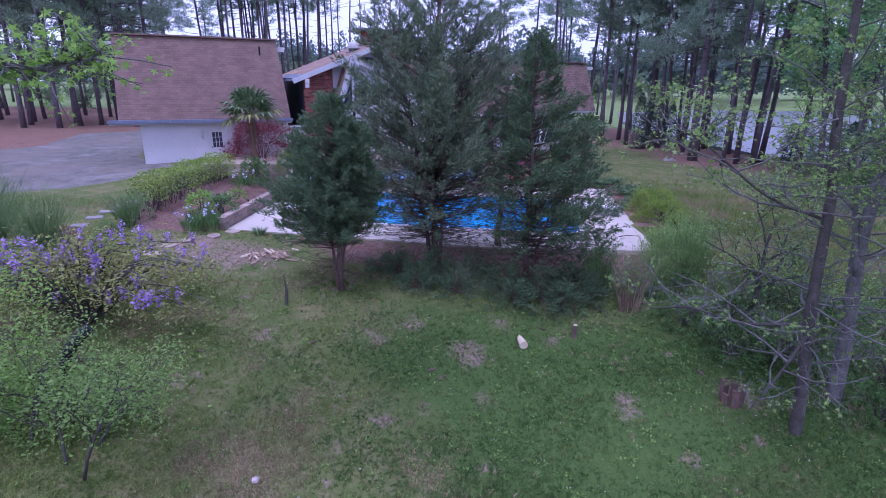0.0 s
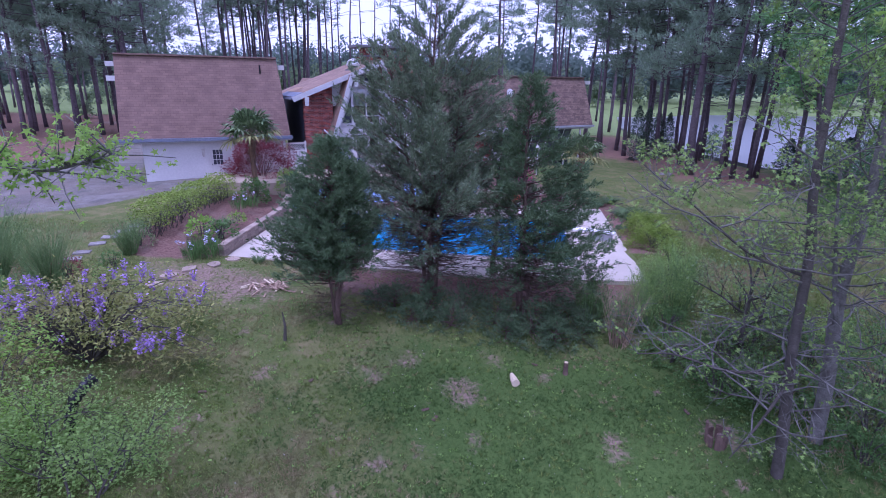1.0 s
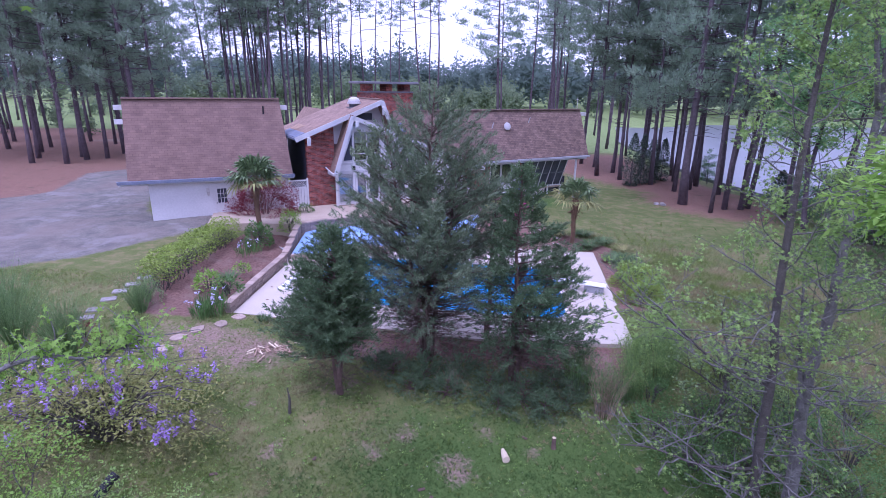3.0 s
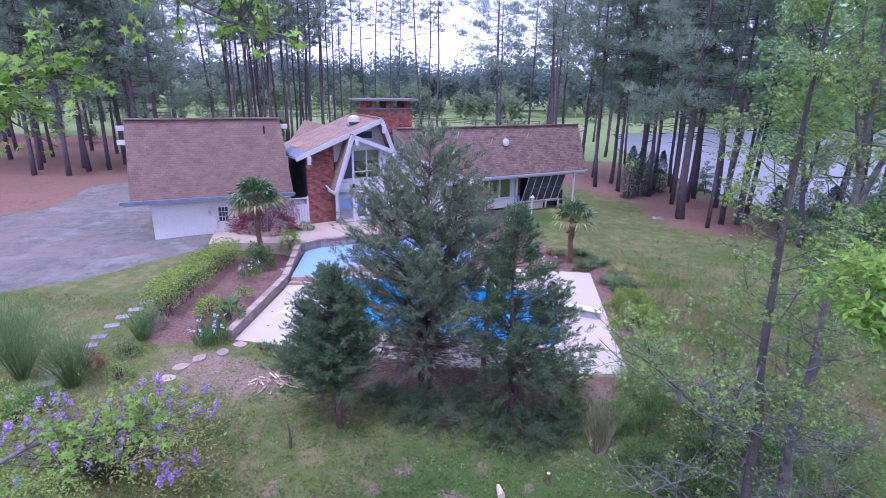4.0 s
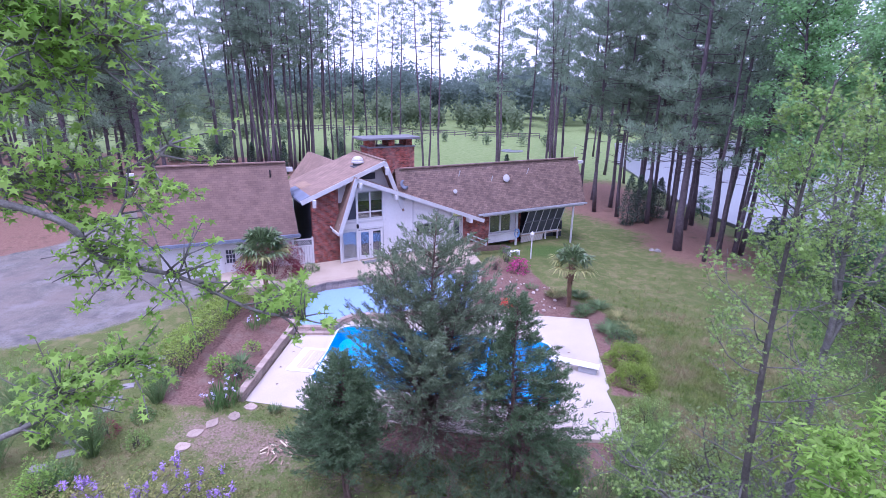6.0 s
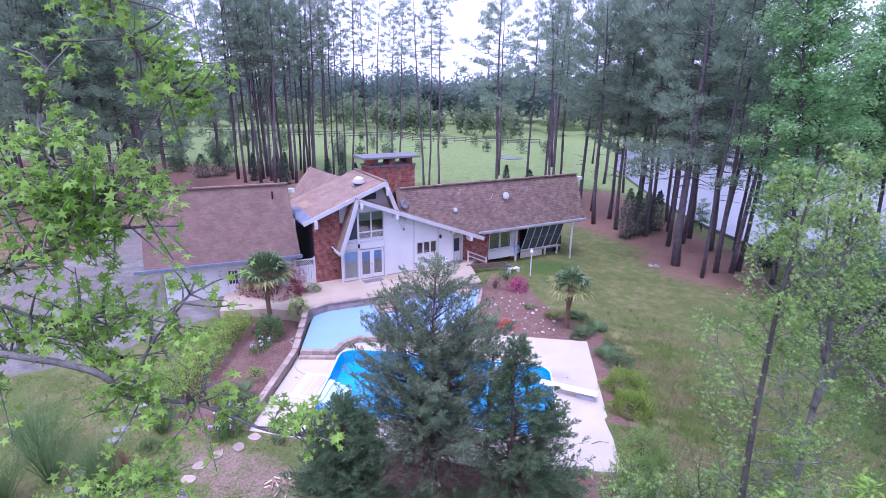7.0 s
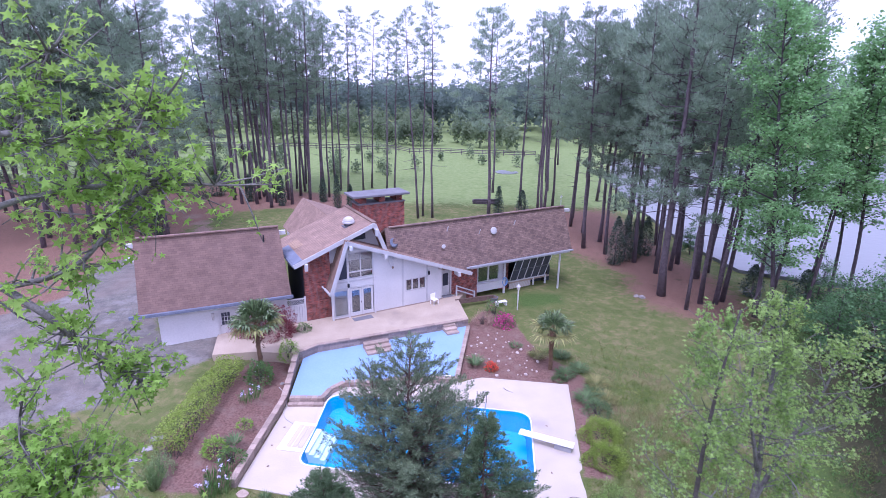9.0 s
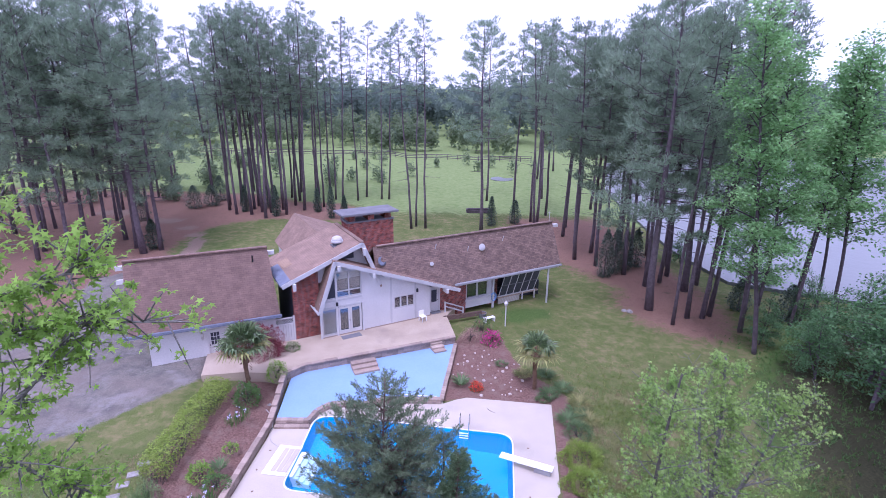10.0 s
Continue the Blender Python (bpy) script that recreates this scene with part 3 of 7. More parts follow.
POOL = rounded([(-7.25, 21.6), (3.95, 19.95), (4.55, 26.05), (-5.1, 27.45), (-6.95, 27.55), (-7.05, 24.3)], [0.7, 0.9, 0.9, 0.4, 0.9, 0.3])


def holed_plate(outer, hole, z0, z1):
    """A plate with a hole through it."""
    bm = bmesh.new()
    loops = []
    for poly in (outer, hole):
        vs = [bm.verts.new((x, y, z1)) for x, y in poly]
        loops.append(vs)
        for a, b in zip(vs, vs[1:] + vs[:1]):
            bm.edges.new((a, b))
    bmesh.ops.triangle_fill(bm, use_beauty=True, edges=bm.edges[:], normal=(0, 0, 1))
    for vs, rev in zip(loops, (False, True)):
        low = [bm.verts.new((v.co.x, v.co.y, z0)) for v in vs]
        for i in range(len(vs)):
            j = (i + 1) % len(vs)
            q = (vs[j], vs[i], low[i], low[j])
            bm.faces.new(q[::-1] if rev else q)
    bmesh.ops.recalc_face_normals(bm, faces=bm.faces[:])
    m = Mesh()
    bm.verts.index_update()
    m.v = [tuple(v.co) for v in bm.verts]
    m.f = [tuple(v.index for v in f.verts) for f in bm.faces]
    bm.free()
    return m


whole("pool_deck", holed_plate(DECK, POOL, -0.45, 0.0), M_CONC, "pale concrete pool deck with hairline cracks", "pool deck", kind="structure")
pool = thing("swimming_pool", "swimming pool with bright blue liner and clear water", "pool", kind="structure")
shell = Mesh()
np_ = len(POOL)
inner = [(-1.4 + (x + 1.4) * 0.97, 23.7 + (y - 23.7) * 0.95) for x, y in POOL]
floor_z = [-1.2 - 0.9 * smooth((x + 3) / 6) for x, y in inner]
shell.add([(x, y, -0.02) for x, y in POOL] + [(x, y, z) for (x, y), z in zip(inner, floor_z)], [(i, np_ + i, np_ + (i + 1) % np_, (i + 1) % np_) for i in range(np_)] + [tuple(range(np_, 2 * np_))])
part("liner", shell, M_LINER, pool)
rim = Mesh()
grow = [(-1.4 + (x + 1.4) * 1.012, 23.7 + (y - 23.7) * 1.02) for x, y in POOL]
rim.add([(x, y, z) for z in (0.004, 0.03) for x, y in grow] + [(x, y, z) for z in (-0.03, 0.03) for x, y in POOL],
        [(i, (i + 1) % np_, np_ + (i + 1) % np_, np_ + i) for i in range(np_)] + [(np_ + i, np_ + (i + 1) % np_, 3 * np_ + (i + 1) % np_, 3 * np_ + i) for i in range(np_)]
        + [(3 * np_ + i, 3 * np_ + (i + 1) % np_, 2 * np_ + (i + 1) % np_, 2 * np_ + i) for i in range(np_)])
part("rim", rim, M_PLASTIC, pool, "narrow white pool edge")
surf = Mesh()
surf.add([(x, y, -0.12) for x, y in POOL], [tuple(range(np_))])
water = part("water", surf, M_WATER, pool, "clear rippled blue water")
water.visible_shadow = False
# corner steps of white fibreglass, set into the deck and leading down
stair = thing("pool_steps", "white moulded steps leading down into the pool", "pool steps", at=pose(-7.1, 23.55, 0, 0, 0, -8))
part("surround", Mesh().soft(-1.35, -0.05, -1.15, 1.15, 0.004, 0.05, 0.02), M_PLASTIC, stair)
for k in range(4):
    part("tread", Mesh().soft(-0.05 + 0.28 * k, 0.25 + 0.28 * k, -0.95, 0.95, -1.2, -0.10 - 0.22 * k, 0.02), M_PLASTIC, stair)
    if k < 3:
        part("tread", Mesh().soft(-0.95 + 0.3 * k, -0.68 + 0.3 * k, -0.9, 0.9, 0.05, 0.065 + 0.012 * k, 0.006), M_CONC, stair, "recessed grey-white tread")

board = thing("diving_board", "white diving board on a low stand at the deep end", "diving board", at=pose(4.0, 23.75, 0.0, 0, 0, -23))
part("plank", Mesh().soft(-0.35, 2.45, -0.24, 0.24, 0.36, 0.42, 0.02), M_PLASTIC, board)
part("stand", Mesh().soft(1.5, 2.35, -0.14, 0.14, 0.0, 0.30, 0.02).box(1.6, 1.85, -0.2, 0.2, 0.30, 0.36), M_ALU, board)
for s in (-0.2, 0.2):
    part("bolt", Mesh().lathe([(0.02, 0.42), (0.02, 0.44)], 8, (2.2, s, 0)), M_STEEL, board)

ladder = thing("pool_ladder", "chrome pool ladder with white treads", "ladder", at=pose(1.85, 26.5, 0, 0, 0, -8))
for s in (-0.27, 0.27):
    part("rail", Mesh().tube([(s, 0.55, 0), (s, 0.5, 0.65), (s, 0.3, 0.85), (s, 0.05, 0.8), (s, -0.12, 0.5), (s, -0.14, -1.0)], [0.022] * 6, 8), M_STEEL, ladder, smooth=True)
for k in range(3):
    part("tread", Mesh().soft(-0.27, 0.27, -0.22, -0.10, -0.18 - 0.28 * k, -0.15 - 0.28 * k, 0.008), M_PLASTIC, ladder)
skimmer = part("skimmer_lid", Mesh().soft(-0.16, 0.16, -0.1, 0.1, 0.004, 0.02, 0.005), M_PLASTIC, None, "", at=pose(0.3, 27.3, 0, 0, 0, -8))
tagged(skimmer, "small white plastic skimmer lid in the deck", "skimmer lid")

# raised blue platform with a coped edge
whole("blue_platform", Mesh().prism(BLUE, -0.4, 0.30), M_BLUE, "raised patio floor painted light blue", "patio", kind="structure")
whole("terrace", Mesh().prism(TERRACE, -0.4, 0.86), M_WALK, "tan concrete terrace and walk along the house front", "terrace", kind="structure")


def run(points, pitch):
    """Places and headings at even steps along a plan line."""
    out = []
    for (ax, ay), (bx, by) in zip(points, points[1:]):
        d = math.hypot(bx - ax, by - ay)
        n = max(1, round(d / pitch))
        for i in range(n):
            w = (i + 0.5) / n
            out.append((ax + (bx - ax) * w, ay + (by - ay) * w, math.degrees(math.atan2(by - ay, bx - ax)), d / n))
    return out


def block_row(parent, name, points, z0, z1, depth, pitch, material, offset=0.0, rng=random.Random(4)):
    """Blocks laid end to end along a line, sharing one mesh."""
    me = solid(name, *(lambda q: (q.v, q.f))(Mesh().soft(-0.5, 0.5, -0.5, 0.5, 0, 1, 0.03)), material)
    for x, y, a, w in run(points, pitch):
        ob = new(name, me)
        ob.parent = parent
        ob.matrix_basis = pose(x, y, z0, 0, 0, a + rng.uniform(-0.8, 0.8)) @ pose(0, offset + rng.uniform(-0.01, 0.01), 0) @ Matrix.Diagonal((w - 0.012, depth, z1 - z0 - 0.006 + rng.uniform(-0.004, 0.004), 1))


wall = thing("retaining_wall", "low retaining wall of brown-grey concrete blocks beside the deck", "retaining wall", kind="structure")
line = [(-9.7, 19.95), (-9.35, 26.6)]
for k in range(3):
    block_row(wall, "block", line, -0.1 + 0.17 * k, 0.07 + 0.17 * k, 0.24, 0.42, M_BLOCK)
block_row(wall, "cap_stone", line, 0.41, 0.47, 0.30, 0.42, M_COPING)
stepped = thing("stepped_wall", "stepped wall of grey-brown blocks climbing beside the blue patio", "retaining wall", kind="structure")
spine = [(-9.35, 26.6), (-9.45, 28.2), (-9.62, 29.6), (-9.85, 31.0)]
for k, z in enumerate((0.52, 0.64, 0.76, 0.86)):
    a = spine[0] if k == 0 else tuple(Vector(spine[0]).lerp(Vector(spine[3]), k * 0.25))
    b = tuple(Vector(spine[0]).lerp(Vector(spine[3]), k * 0.25 + 0.25))
    block_row(stepped, "block", [a, b], -0.1, z - 0.07, 0.26, 0.38, M_BLOCK)
    block_row(stepped, "cap_stone", [a, b], z - 0.07, z, 0.34, 0.5, M_COPING)
face = thing("terrace_wall", "brown-grey block wall holding the terrace above the blue patio", "retaining wall", kind="structure")
edge_line = [(-9.85, 31.0), (-8.8, 32.15), (1.42, 36.62)]
for k in range(3):
    block_row(face, "block", edge_line, 0.29 + 0.17 * k, 0.46 + 0.17 * k, 0.16, 0.42, M_BLOCK)
block_row(face, "cap_stone", edge_line, 0.80, 0.885, 0.32, 0.45, M_COPING)
coping = thing("patio_coping", "brick coping round the edge of the blue patio", "coping", kind="structure")
lip = [(-9.1, 26.72), (-7.2, 26.78), (-6.92, 27.75), (-6.27, 28.47), (-5.4, 28.57), (-4.4, 28.42), (-3.0, 29.1), (0.5, 29.08)]
block_row(coping, "brick", lip, 0.02, 0.17, 0.24, 0.3, M_BLOCK, 0.0)
block_row(coping, "brick", lip, 0.17, 0.325, 0.30, 0.3, M_COPING, 0.06)
block_row(coping, "brick", [(0.5, 29.1), (1.47, 36.6)], 0.17, 0.335, 0.28, 0.3, M_COPING)
pstep = thing("patio_steps", "two low brick steps from the deck to the patio", "steps")
block_row(pstep, "brick", [(-9.1, 26.42), (-7.1, 26.48)], 0.0, 0.15, 0.3, 0.3, M_COPING)


def steps_up(at, width, count, rise, tread):
    """Solid steps that climb along +y."""
    s = thing("terrace_steps", "weathered brown concrete steps from blue patio to terrace", "steps", at=at, group="steps up to the terrace")
    for k in range(count):
        part("step", Mesh().soft(-width / 2, width / 2, tread * k, tread * count + 0.05, rise * k, rise * (k + 1), 0.02), M_COPING, s)


steps_up(pose(-4.55, 32.05, 0.30, 0, 0, 23.7), 1.75, 3, 0.145, 0.40)
steps_up(pose(0.35, 35.05, 0.30, 0, 0, 23.7), 0.95, 3, 0.145, 0.36)
hose = Mesh().tube([(-2.7, 29.45, 0.34), (-1.8, 29.5, 0.335), (-0.9, 29.35, 0.34), (0.2, 29.3, 0.345)], [0.03] * 4, 6)
whole("pipe", hose, M_PLASTIC, "white plastic pipe lying along the patio edge", "pipe", smooth=True)
loop = [(-9.9 + 0.25 * k + 0.3 * math.sin(k * 1.1), 27.3 - 0.42 * k + 0.15 * math.cos(k * 1.7), 0.5 if k < 2 else 0.03) for k in range(9)]
whole("garden_hose", Mesh().tube(loop, [0.018] * 9, 6), M_CURTAINL, "pale garden hose trailing over the wall onto the deck", "hose", smooth=True)


# ---- house ----
FLOOR = 0.86
house = thing("house", "low white and brick house with steep brown shingle roofs", "house", at=pose(-8.48, 35.85, 0, 0, 0, 29.5))


def opening_wall(u0, u1, z0, z1, v0, v1, holes):
    """A wall along u with rectangular holes (u0, u1, z0, z1) through it, as strips round the holes."""
    m = Mesh()
    cuts = sorted({u0, u1, *(h[0] for h in holes), *(h[1] for h in holes)})
    for a, b in zip(cuts, cuts[1:]):
        zs = [z0]
        for h in sorted(holes, key=lambda q: q[2]):
            if h[0] <= a + 1e-6 and h[1] >= b - 1e-6:
                zs += [h[2], h[3]]
        zs.append(z1)
        for lo, hi in zip(zs[::2], zs[1::2]):
            if hi - lo > 1e-4:
                m.box(a, b, v0, v1, lo, hi)
    return m


def window(parent, u0, u1, z0, z1, v, panes, rows=1, bar=0.05, back=M_ROOM_SHADE, name="window", frame_w=0.07, split=0.5, v_in=0.22):
    """A framed window in a hole; panes across and rows up; behind it a sheet, by default coloured as the dim room."""
    w = part(name, Mesh().box(u0, u1, v + v_in, v + v_in + 0.02, z0, z1), back, parent, "sheet standing for the dim room behind the glass")
    fr = Mesh()
    f = frame_w
    fr.box(u0, u0 + f, v - 0.04, v + 0.06, z0, z1).box(u1 - f, u1, v - 0.04, v + 0.06, z0, z1)
    fr.box(u0 + f, u1 - f, v - 0.04, v + 0.06, z0, z0 + f).box(u0 + f, u1 - f, v - 0.04, v + 0.06, z1 - f, z1)
    for i in range(1, panes):
        c = u0 + (u1 - u0) * i / panes
        fr.box(c - bar / 2, c + bar / 2, v - 0.02, v + 0.05, z0 + f, z1 - f)
    zs = [z0 + f] + [z0 + (z1 - z0) * (split if rows == 2 else k / rows) for k in range(1, rows)] + [z1 - f]
    for z in zs[1:-1]:
        fr.box(u0 + f, u1 - f, v - 0.021, v + 0.051, z - bar / 2, z + bar / 2)
    part("window_frame", fr, M_TRIM, w)
    for i in range(panes):
        a, b = u0 + (u1 - u0) * i / panes, u0 + (u1 - u0) * (i + 1) / panes
        for lo, hi in zip(zs, zs[1:]):
            p = part("pane", Mesh().box(a + 0.02, b - 0.02, v + 0.008, v + 0.014, lo, hi), M_GLASS, w)
            p.visible_shadow = False
    return w


def front_roof_z(u):
    return 6.95 - (u - 1.1) * (3.95 / 10.4) if u > 1.1 else 6.95 - (1.1 - u) * (3.75 / 1.3)


# front wall of the white gable, cut to the roof's slope
holes = [(0.12, 1.22, 1.05, 3.12), (1.30, 3.22, FLOOR + 0.06, 3.12), (1.28, 3.22, 3.88, 5.88), (5.85, 7.60, 2.10, 3.10)]
cuts = sorted({0.0, 0.5, 1.1, 4.2, 9.05, *(h[0] for h in holes), *(h[1] for h in holes)})
for a, b in zip(cuts, cuts[1:]):
    spans = [FLOOR - 0.3]
    for h in sorted(holes, key=lambda q: q[2]):
        if h[0] <= a + 1e-6 and h[1] >= b - 1e-6:
            spans += [h[2], h[3]]
    for lo, hi in zip(spans[::2], spans[1::2]):
        part("wall_panel", Mesh().box(a, b, 0, 0.2, lo, hi), M_WHITE, house, "white painted board wall")
    lo = spans[-1]
    za, zb = front_roof_z(a) - 0.16, front_roof_z(b) - 0.16
    if min(za, zb) > lo:
        part("wall_panel", Mesh().add([(a, 0, lo), (b, 0, lo), (b, 0, zb), (a, 0, za), (a, 0.2, lo), (b, 0.2, lo), (b, 0.2, zb), (a, 0.2, za)],
                                      [(0, 1, 2, 3), (5, 4, 7, 6), (0, 4, 5, 1), (3, 2, 6, 7), (0, 3, 7, 4), (1, 5, 6, 2)]), M_WHITE, house, "white painted board wall")
for u, top in ((5.62, 5.0), (7.72, 4.2)):
    part("wall_batten", Mesh().box(u - 0.07, u + 0.07, -0.03, -0.002, FLOOR, front_roof_z(u) - 0.25), M_TRIM, house)
for z in (3.2, 3.72):
    part("wall_band", Mesh().box(0.0, 3.4, -0.035, -0.002, z - 0.07, z + 0.07), M_TRIM, house)
part("wall_base", Mesh().box(-0.05, 9.05, -0.03, -0.002, FLOOR - 0.1, FLOOR + 0.08), M_COPING, house, "brick footing")
for u in (0.02, 1.26, 3.3):
    part("wall_post", Mesh().box(u - 0.07, u + 0.07, -0.045, -0.003, FLOOR, 3.7 if u < 1 else 5.95), M_WHITE, house)
window(house, 0.12, 1.22, 1.05, 3.12, 0.02, 1, back=M_CURTAINL)
window(house, 1.28, 3.22, 3.88, 5.88, 0.02, 2, 2, bar=0.09, split=0.25, v_in=0.9)
window(house, 5.85, 7.60, 2.10, 3.10, 0.02, 3, bar=0.12)
# Backing sheet coloured as the dim room; leaves and panes stand before it.
fd = part("french_door", Mesh().box(1.34, 3.18, 0.34, 0.36, FLOOR, 3.1), M_ROOM_SHADE, house, "white french doors with full glass panes")
for a, b in ((1.36, 2.25), (2.27, 3.16)):
    leaf = part("door_leaf", Mesh().box(a, a + 0.14, 0, 0.06, FLOOR + 0.06, 3.08).box(b - 0.14, b, 0, 0.06, FLOOR + 0.06, 3.08).box(a + 0.14, b - 0.14, 0, 0.06, FLOOR + 0.06, FLOOR + 0.34).box(a + 0.14, b - 0.14, 0, 0.06, 2.94, 3.08), M_WHITE, fd)
    g = part("pane", Mesh().box(a + 0.13, b - 0.13, 0.025, 0.032, FLOOR + 0.33, 2.95), M_GLASS, fd)
    g.visible_shadow = False
part("handle", Mesh().box(2.2, 2.23, -0.05, 0.0, 1.9, 2.02), M_BLACK, fd)
# sloping side light under the steep left roof
tri = part("window", Mesh().prism([(0.45, 0), (1.2, 0), (1.2, 0.01), (0.45, 0.01)], 0, 0.01), M_DARK, house, "triangular side light beside the upper window")
tri.data = solid("window", [(0.52, -0.012, 3.95), (1.18, -0.012, 3.95), (1.18, -0.012, 5.75), (0.52, -0.002, 3.95), (1.18, -0.002, 3.95), (1.18, -0.002, 5.75)], [(0, 1, 2), (5, 4, 3), (0, 3, 4, 1), (1, 4, 5, 2), (2, 5, 3, 0)], M_DARK)
tri_frame = Mesh().beam((0.46, -0.025, 3.9), (1.2, -0.025, 5.9), 0.05, 0.10).box(0.46, 1.2, -0.05, -0.013, 3.86, 3.95)
part("window_frame", tri_frame, M_TRIM, tri)

# asymmetric front gable roof: steep to the left, long and low to the right
RF = Mesh()
V0, V1 = -0.55, 3.2
RF.slab([(1.1, V0, 6.95), (1.1, V1, 6.95), (-0.2, V1, 3.2), (-0.2, V0, 3.2)], 0.12)
part("roof", RF, M_SHY, house, "steep brown shingle slope")
RF = Mesh().slab([(1.1, V0, 6.96), (11.5, V0, 3.01), (11.5, 1.3, 3.01), (1.1, V1 + 0.4, 6.96)], 0.12)
part("roof", RF, M_SHY, house, "long low tan shingle slope")
rake = Mesh().beam((1.1, V0 - 0.03, 6.80), (11.55, V0 - 0.03, 2.83), 0.06, 0.28).beam((1.13, V0 - 0.03, 6.88), (-0.2, V0 - 0.03, 3.1), 0.06, 0.28)
part("rake_board", rake, M_TRIM, house)
part("eave_board", Mesh().box(-0.33, -0.22, V0, 1.0, 3.02, 3.2), M_TRIM, house)
for u in (1.35, 4.0, 10.3):
    part("beam_end", Mesh().box(u - 0.1, u + 0.1, V0 - 0.2, 0.0, front_roof_z(u) - 0.62, front_roof_z(u) - 0.3), M_WHITE, house)
for u in (4.9, 8.8):
    part("bracket", Mesh().box(u - 0.07, u + 0.07, -0.35, 0.0, front_roof_z(u) - 0.5, front_roof_z(u) - 0.28), M_TRIM, house)
part("downpipe", Mesh().tube([(-0.25, -0.35, 3.05), (-0.55, 0.45, 3.5)], [0.05, 0.05], 8), M_TRIM, house)

# main gable: gentle left slope, steep right slope, ridge running back
MV0, MV1 = -0.05, 6.2
part("roof", Mesh().slab([(3.4, MV0, 7.92), (3.4, MV1, 7.92), (-2.55, MV1, 5.6), (-2.55, MV0, 5.6)], 0.14), M_SHY, house, "gentle sun-bleached brown shingle slope")
part("roof", Mesh().slab([(3.41, MV0, 7.91), (4.9, MV0, 4.2), (4.9, MV1, 4.2), (3.41, MV1, 7.91)], 0.14), M_SHY, house, "steep shingle slope")
part("ridge_cap", Mesh().beam((3.4, MV0, 7.94), (3.4, MV1, 7.94), 0.3, 0.06), M_SHY, house)
part("rake_board", Mesh().beam((3.44, MV0 - 0.04, 7.78), (-2.6, MV0 - 0.04, 5.42), 0.06, 0.30).beam((3.38, MV0 - 0.04, 7.80), (4.75, MV0 - 0.04, 4.4), 0.06, 0.30), M_TRIM, house)
part("valley_flashing", Mesh().slab([(-1.95, MV0, 5.86), (-1.95, 4.0, 5.86), (-2.6, 4.0, 5.61), (-2.6, MV0, 5.61)], 0.02), M_GUTTER, house, "grey metal flashing along the low edge")
part("gutter", Mesh().beam((-2.62, MV0, 5.5), (-2.62, 5, 5.5), 0.12, 0.14), M_GUTTER, house)
part("roof_patch", Mesh().slab([(-1.2, 2.6, 6.14), (-1.2, 4.4, 6.14), (-1.9, 4.4, 5.868), (-1.9, 2.6, 5.868)], 0.02), M_SHP, house, "patch of newer tan shingles")
for u, z in ((-1.75, 5.68), (3.5, 7.55)):
    part("beam_end", Mesh().box(u - 0.1, u + 0.1, MV0 - 0.28, MV0, z - 0.38, z - 0.1), M_WHITE, house)
    part("beam_tip", Mesh().box(u - 0.1, u + 0.1, MV0 - 0.22, MV0 - 0.02, z - 0.62, z - 0.39), M_WHITE, house)
gable = Mesh()
gable.add([(-1.7, 0.8, 0.5), (0.2, 0.8, 0.5), (0.2, 0.8, 6.5), (-1.7, 0.8, 5.75), (-1.7, 1.1, 0.5), (0.2, 1.1, 0.5), (0.2, 1.1, 6.5), (-1.7, 1.1, 5.75)],
          [(0, 1, 2, 3), (5, 4, 7, 6), (0, 4, 5, 1), (3, 2, 6, 7), (0, 3, 7, 4), (1, 5, 6, 2)])
part("brick_wall", gable, M_BRICK, house, "red brick wall below the gable")
upper = Mesh()
upper.add([(0.2, 0.85, 5.0), (4.3, 0.85, 5.0), (4.2, 0.85, 5.9), (3.4, 0.85, 7.75), (0.2, 0.85, 6.5), (0.2, 1.05, 5.0), (4.3, 1.05, 5.0), (4.2, 1.05, 5.9), (3.4, 1.05, 7.75), (0.2, 1.05, 6.5)],
          [(0, 1, 2, 3, 4), (9, 8, 7, 6, 5), (0, 5, 6, 1), (1, 6, 7, 2), (2, 7, 8, 3), (3, 8, 9, 4), (4, 9, 5, 0)])
part("gable_wall", upper, M_TRIM, house, "grey painted gable end")
part("clerestory_window", Mesh().prism([(1.6, 0.80), (3.0, 0.80), (3.0, 0.845), (1.6, 0.845)], 6.55, 7.0), M_DARK, house, "dark clerestory glass")
# Gap and inner faces: their shade is in the wall colour.
part("side_wall", Mesh().box(-1.7, -1.45, 1.1, 6.0, 0.3, 5.72), M_DARK, house, "side wall, the gap's shade put into its dark colour")
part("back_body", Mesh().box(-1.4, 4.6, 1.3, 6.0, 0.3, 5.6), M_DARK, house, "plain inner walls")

# skylight dome on the gentle slope
dome = part("roof_vent", Mesh().lathe([(0.36, 0.36), (0.46, 0.38), (0.46, 0.5), (0.40, 0.52), (0.40, 0.6), (0.34, 0.72), (0.18, 0.82), (0.0, 0.85)], 20, (2.15, 2.0, 7.2)), M_TRIM, house, "white domed roof ventilator", smooth=False)
part("vent_base", Mesh().box(1.72, 2.58, 1.6, 2.4, 7.0, 7.36), M_CAP, dome)
part("vent_collar", Mesh().lathe([(0.36, 0.1), (0.34, 0.2), (0.36, 0.36)], 20, (2.15, 2.0, 7.2)), M_SCREEN, dome, "dark louvred collar")

# chimney block with a slab on short piers
ch = part("chimney", Mesh().box(3.75, 7.7, 4.1, 5.7, 4.5, 8.32), M_BRICK, house, "massive red brick chimney")
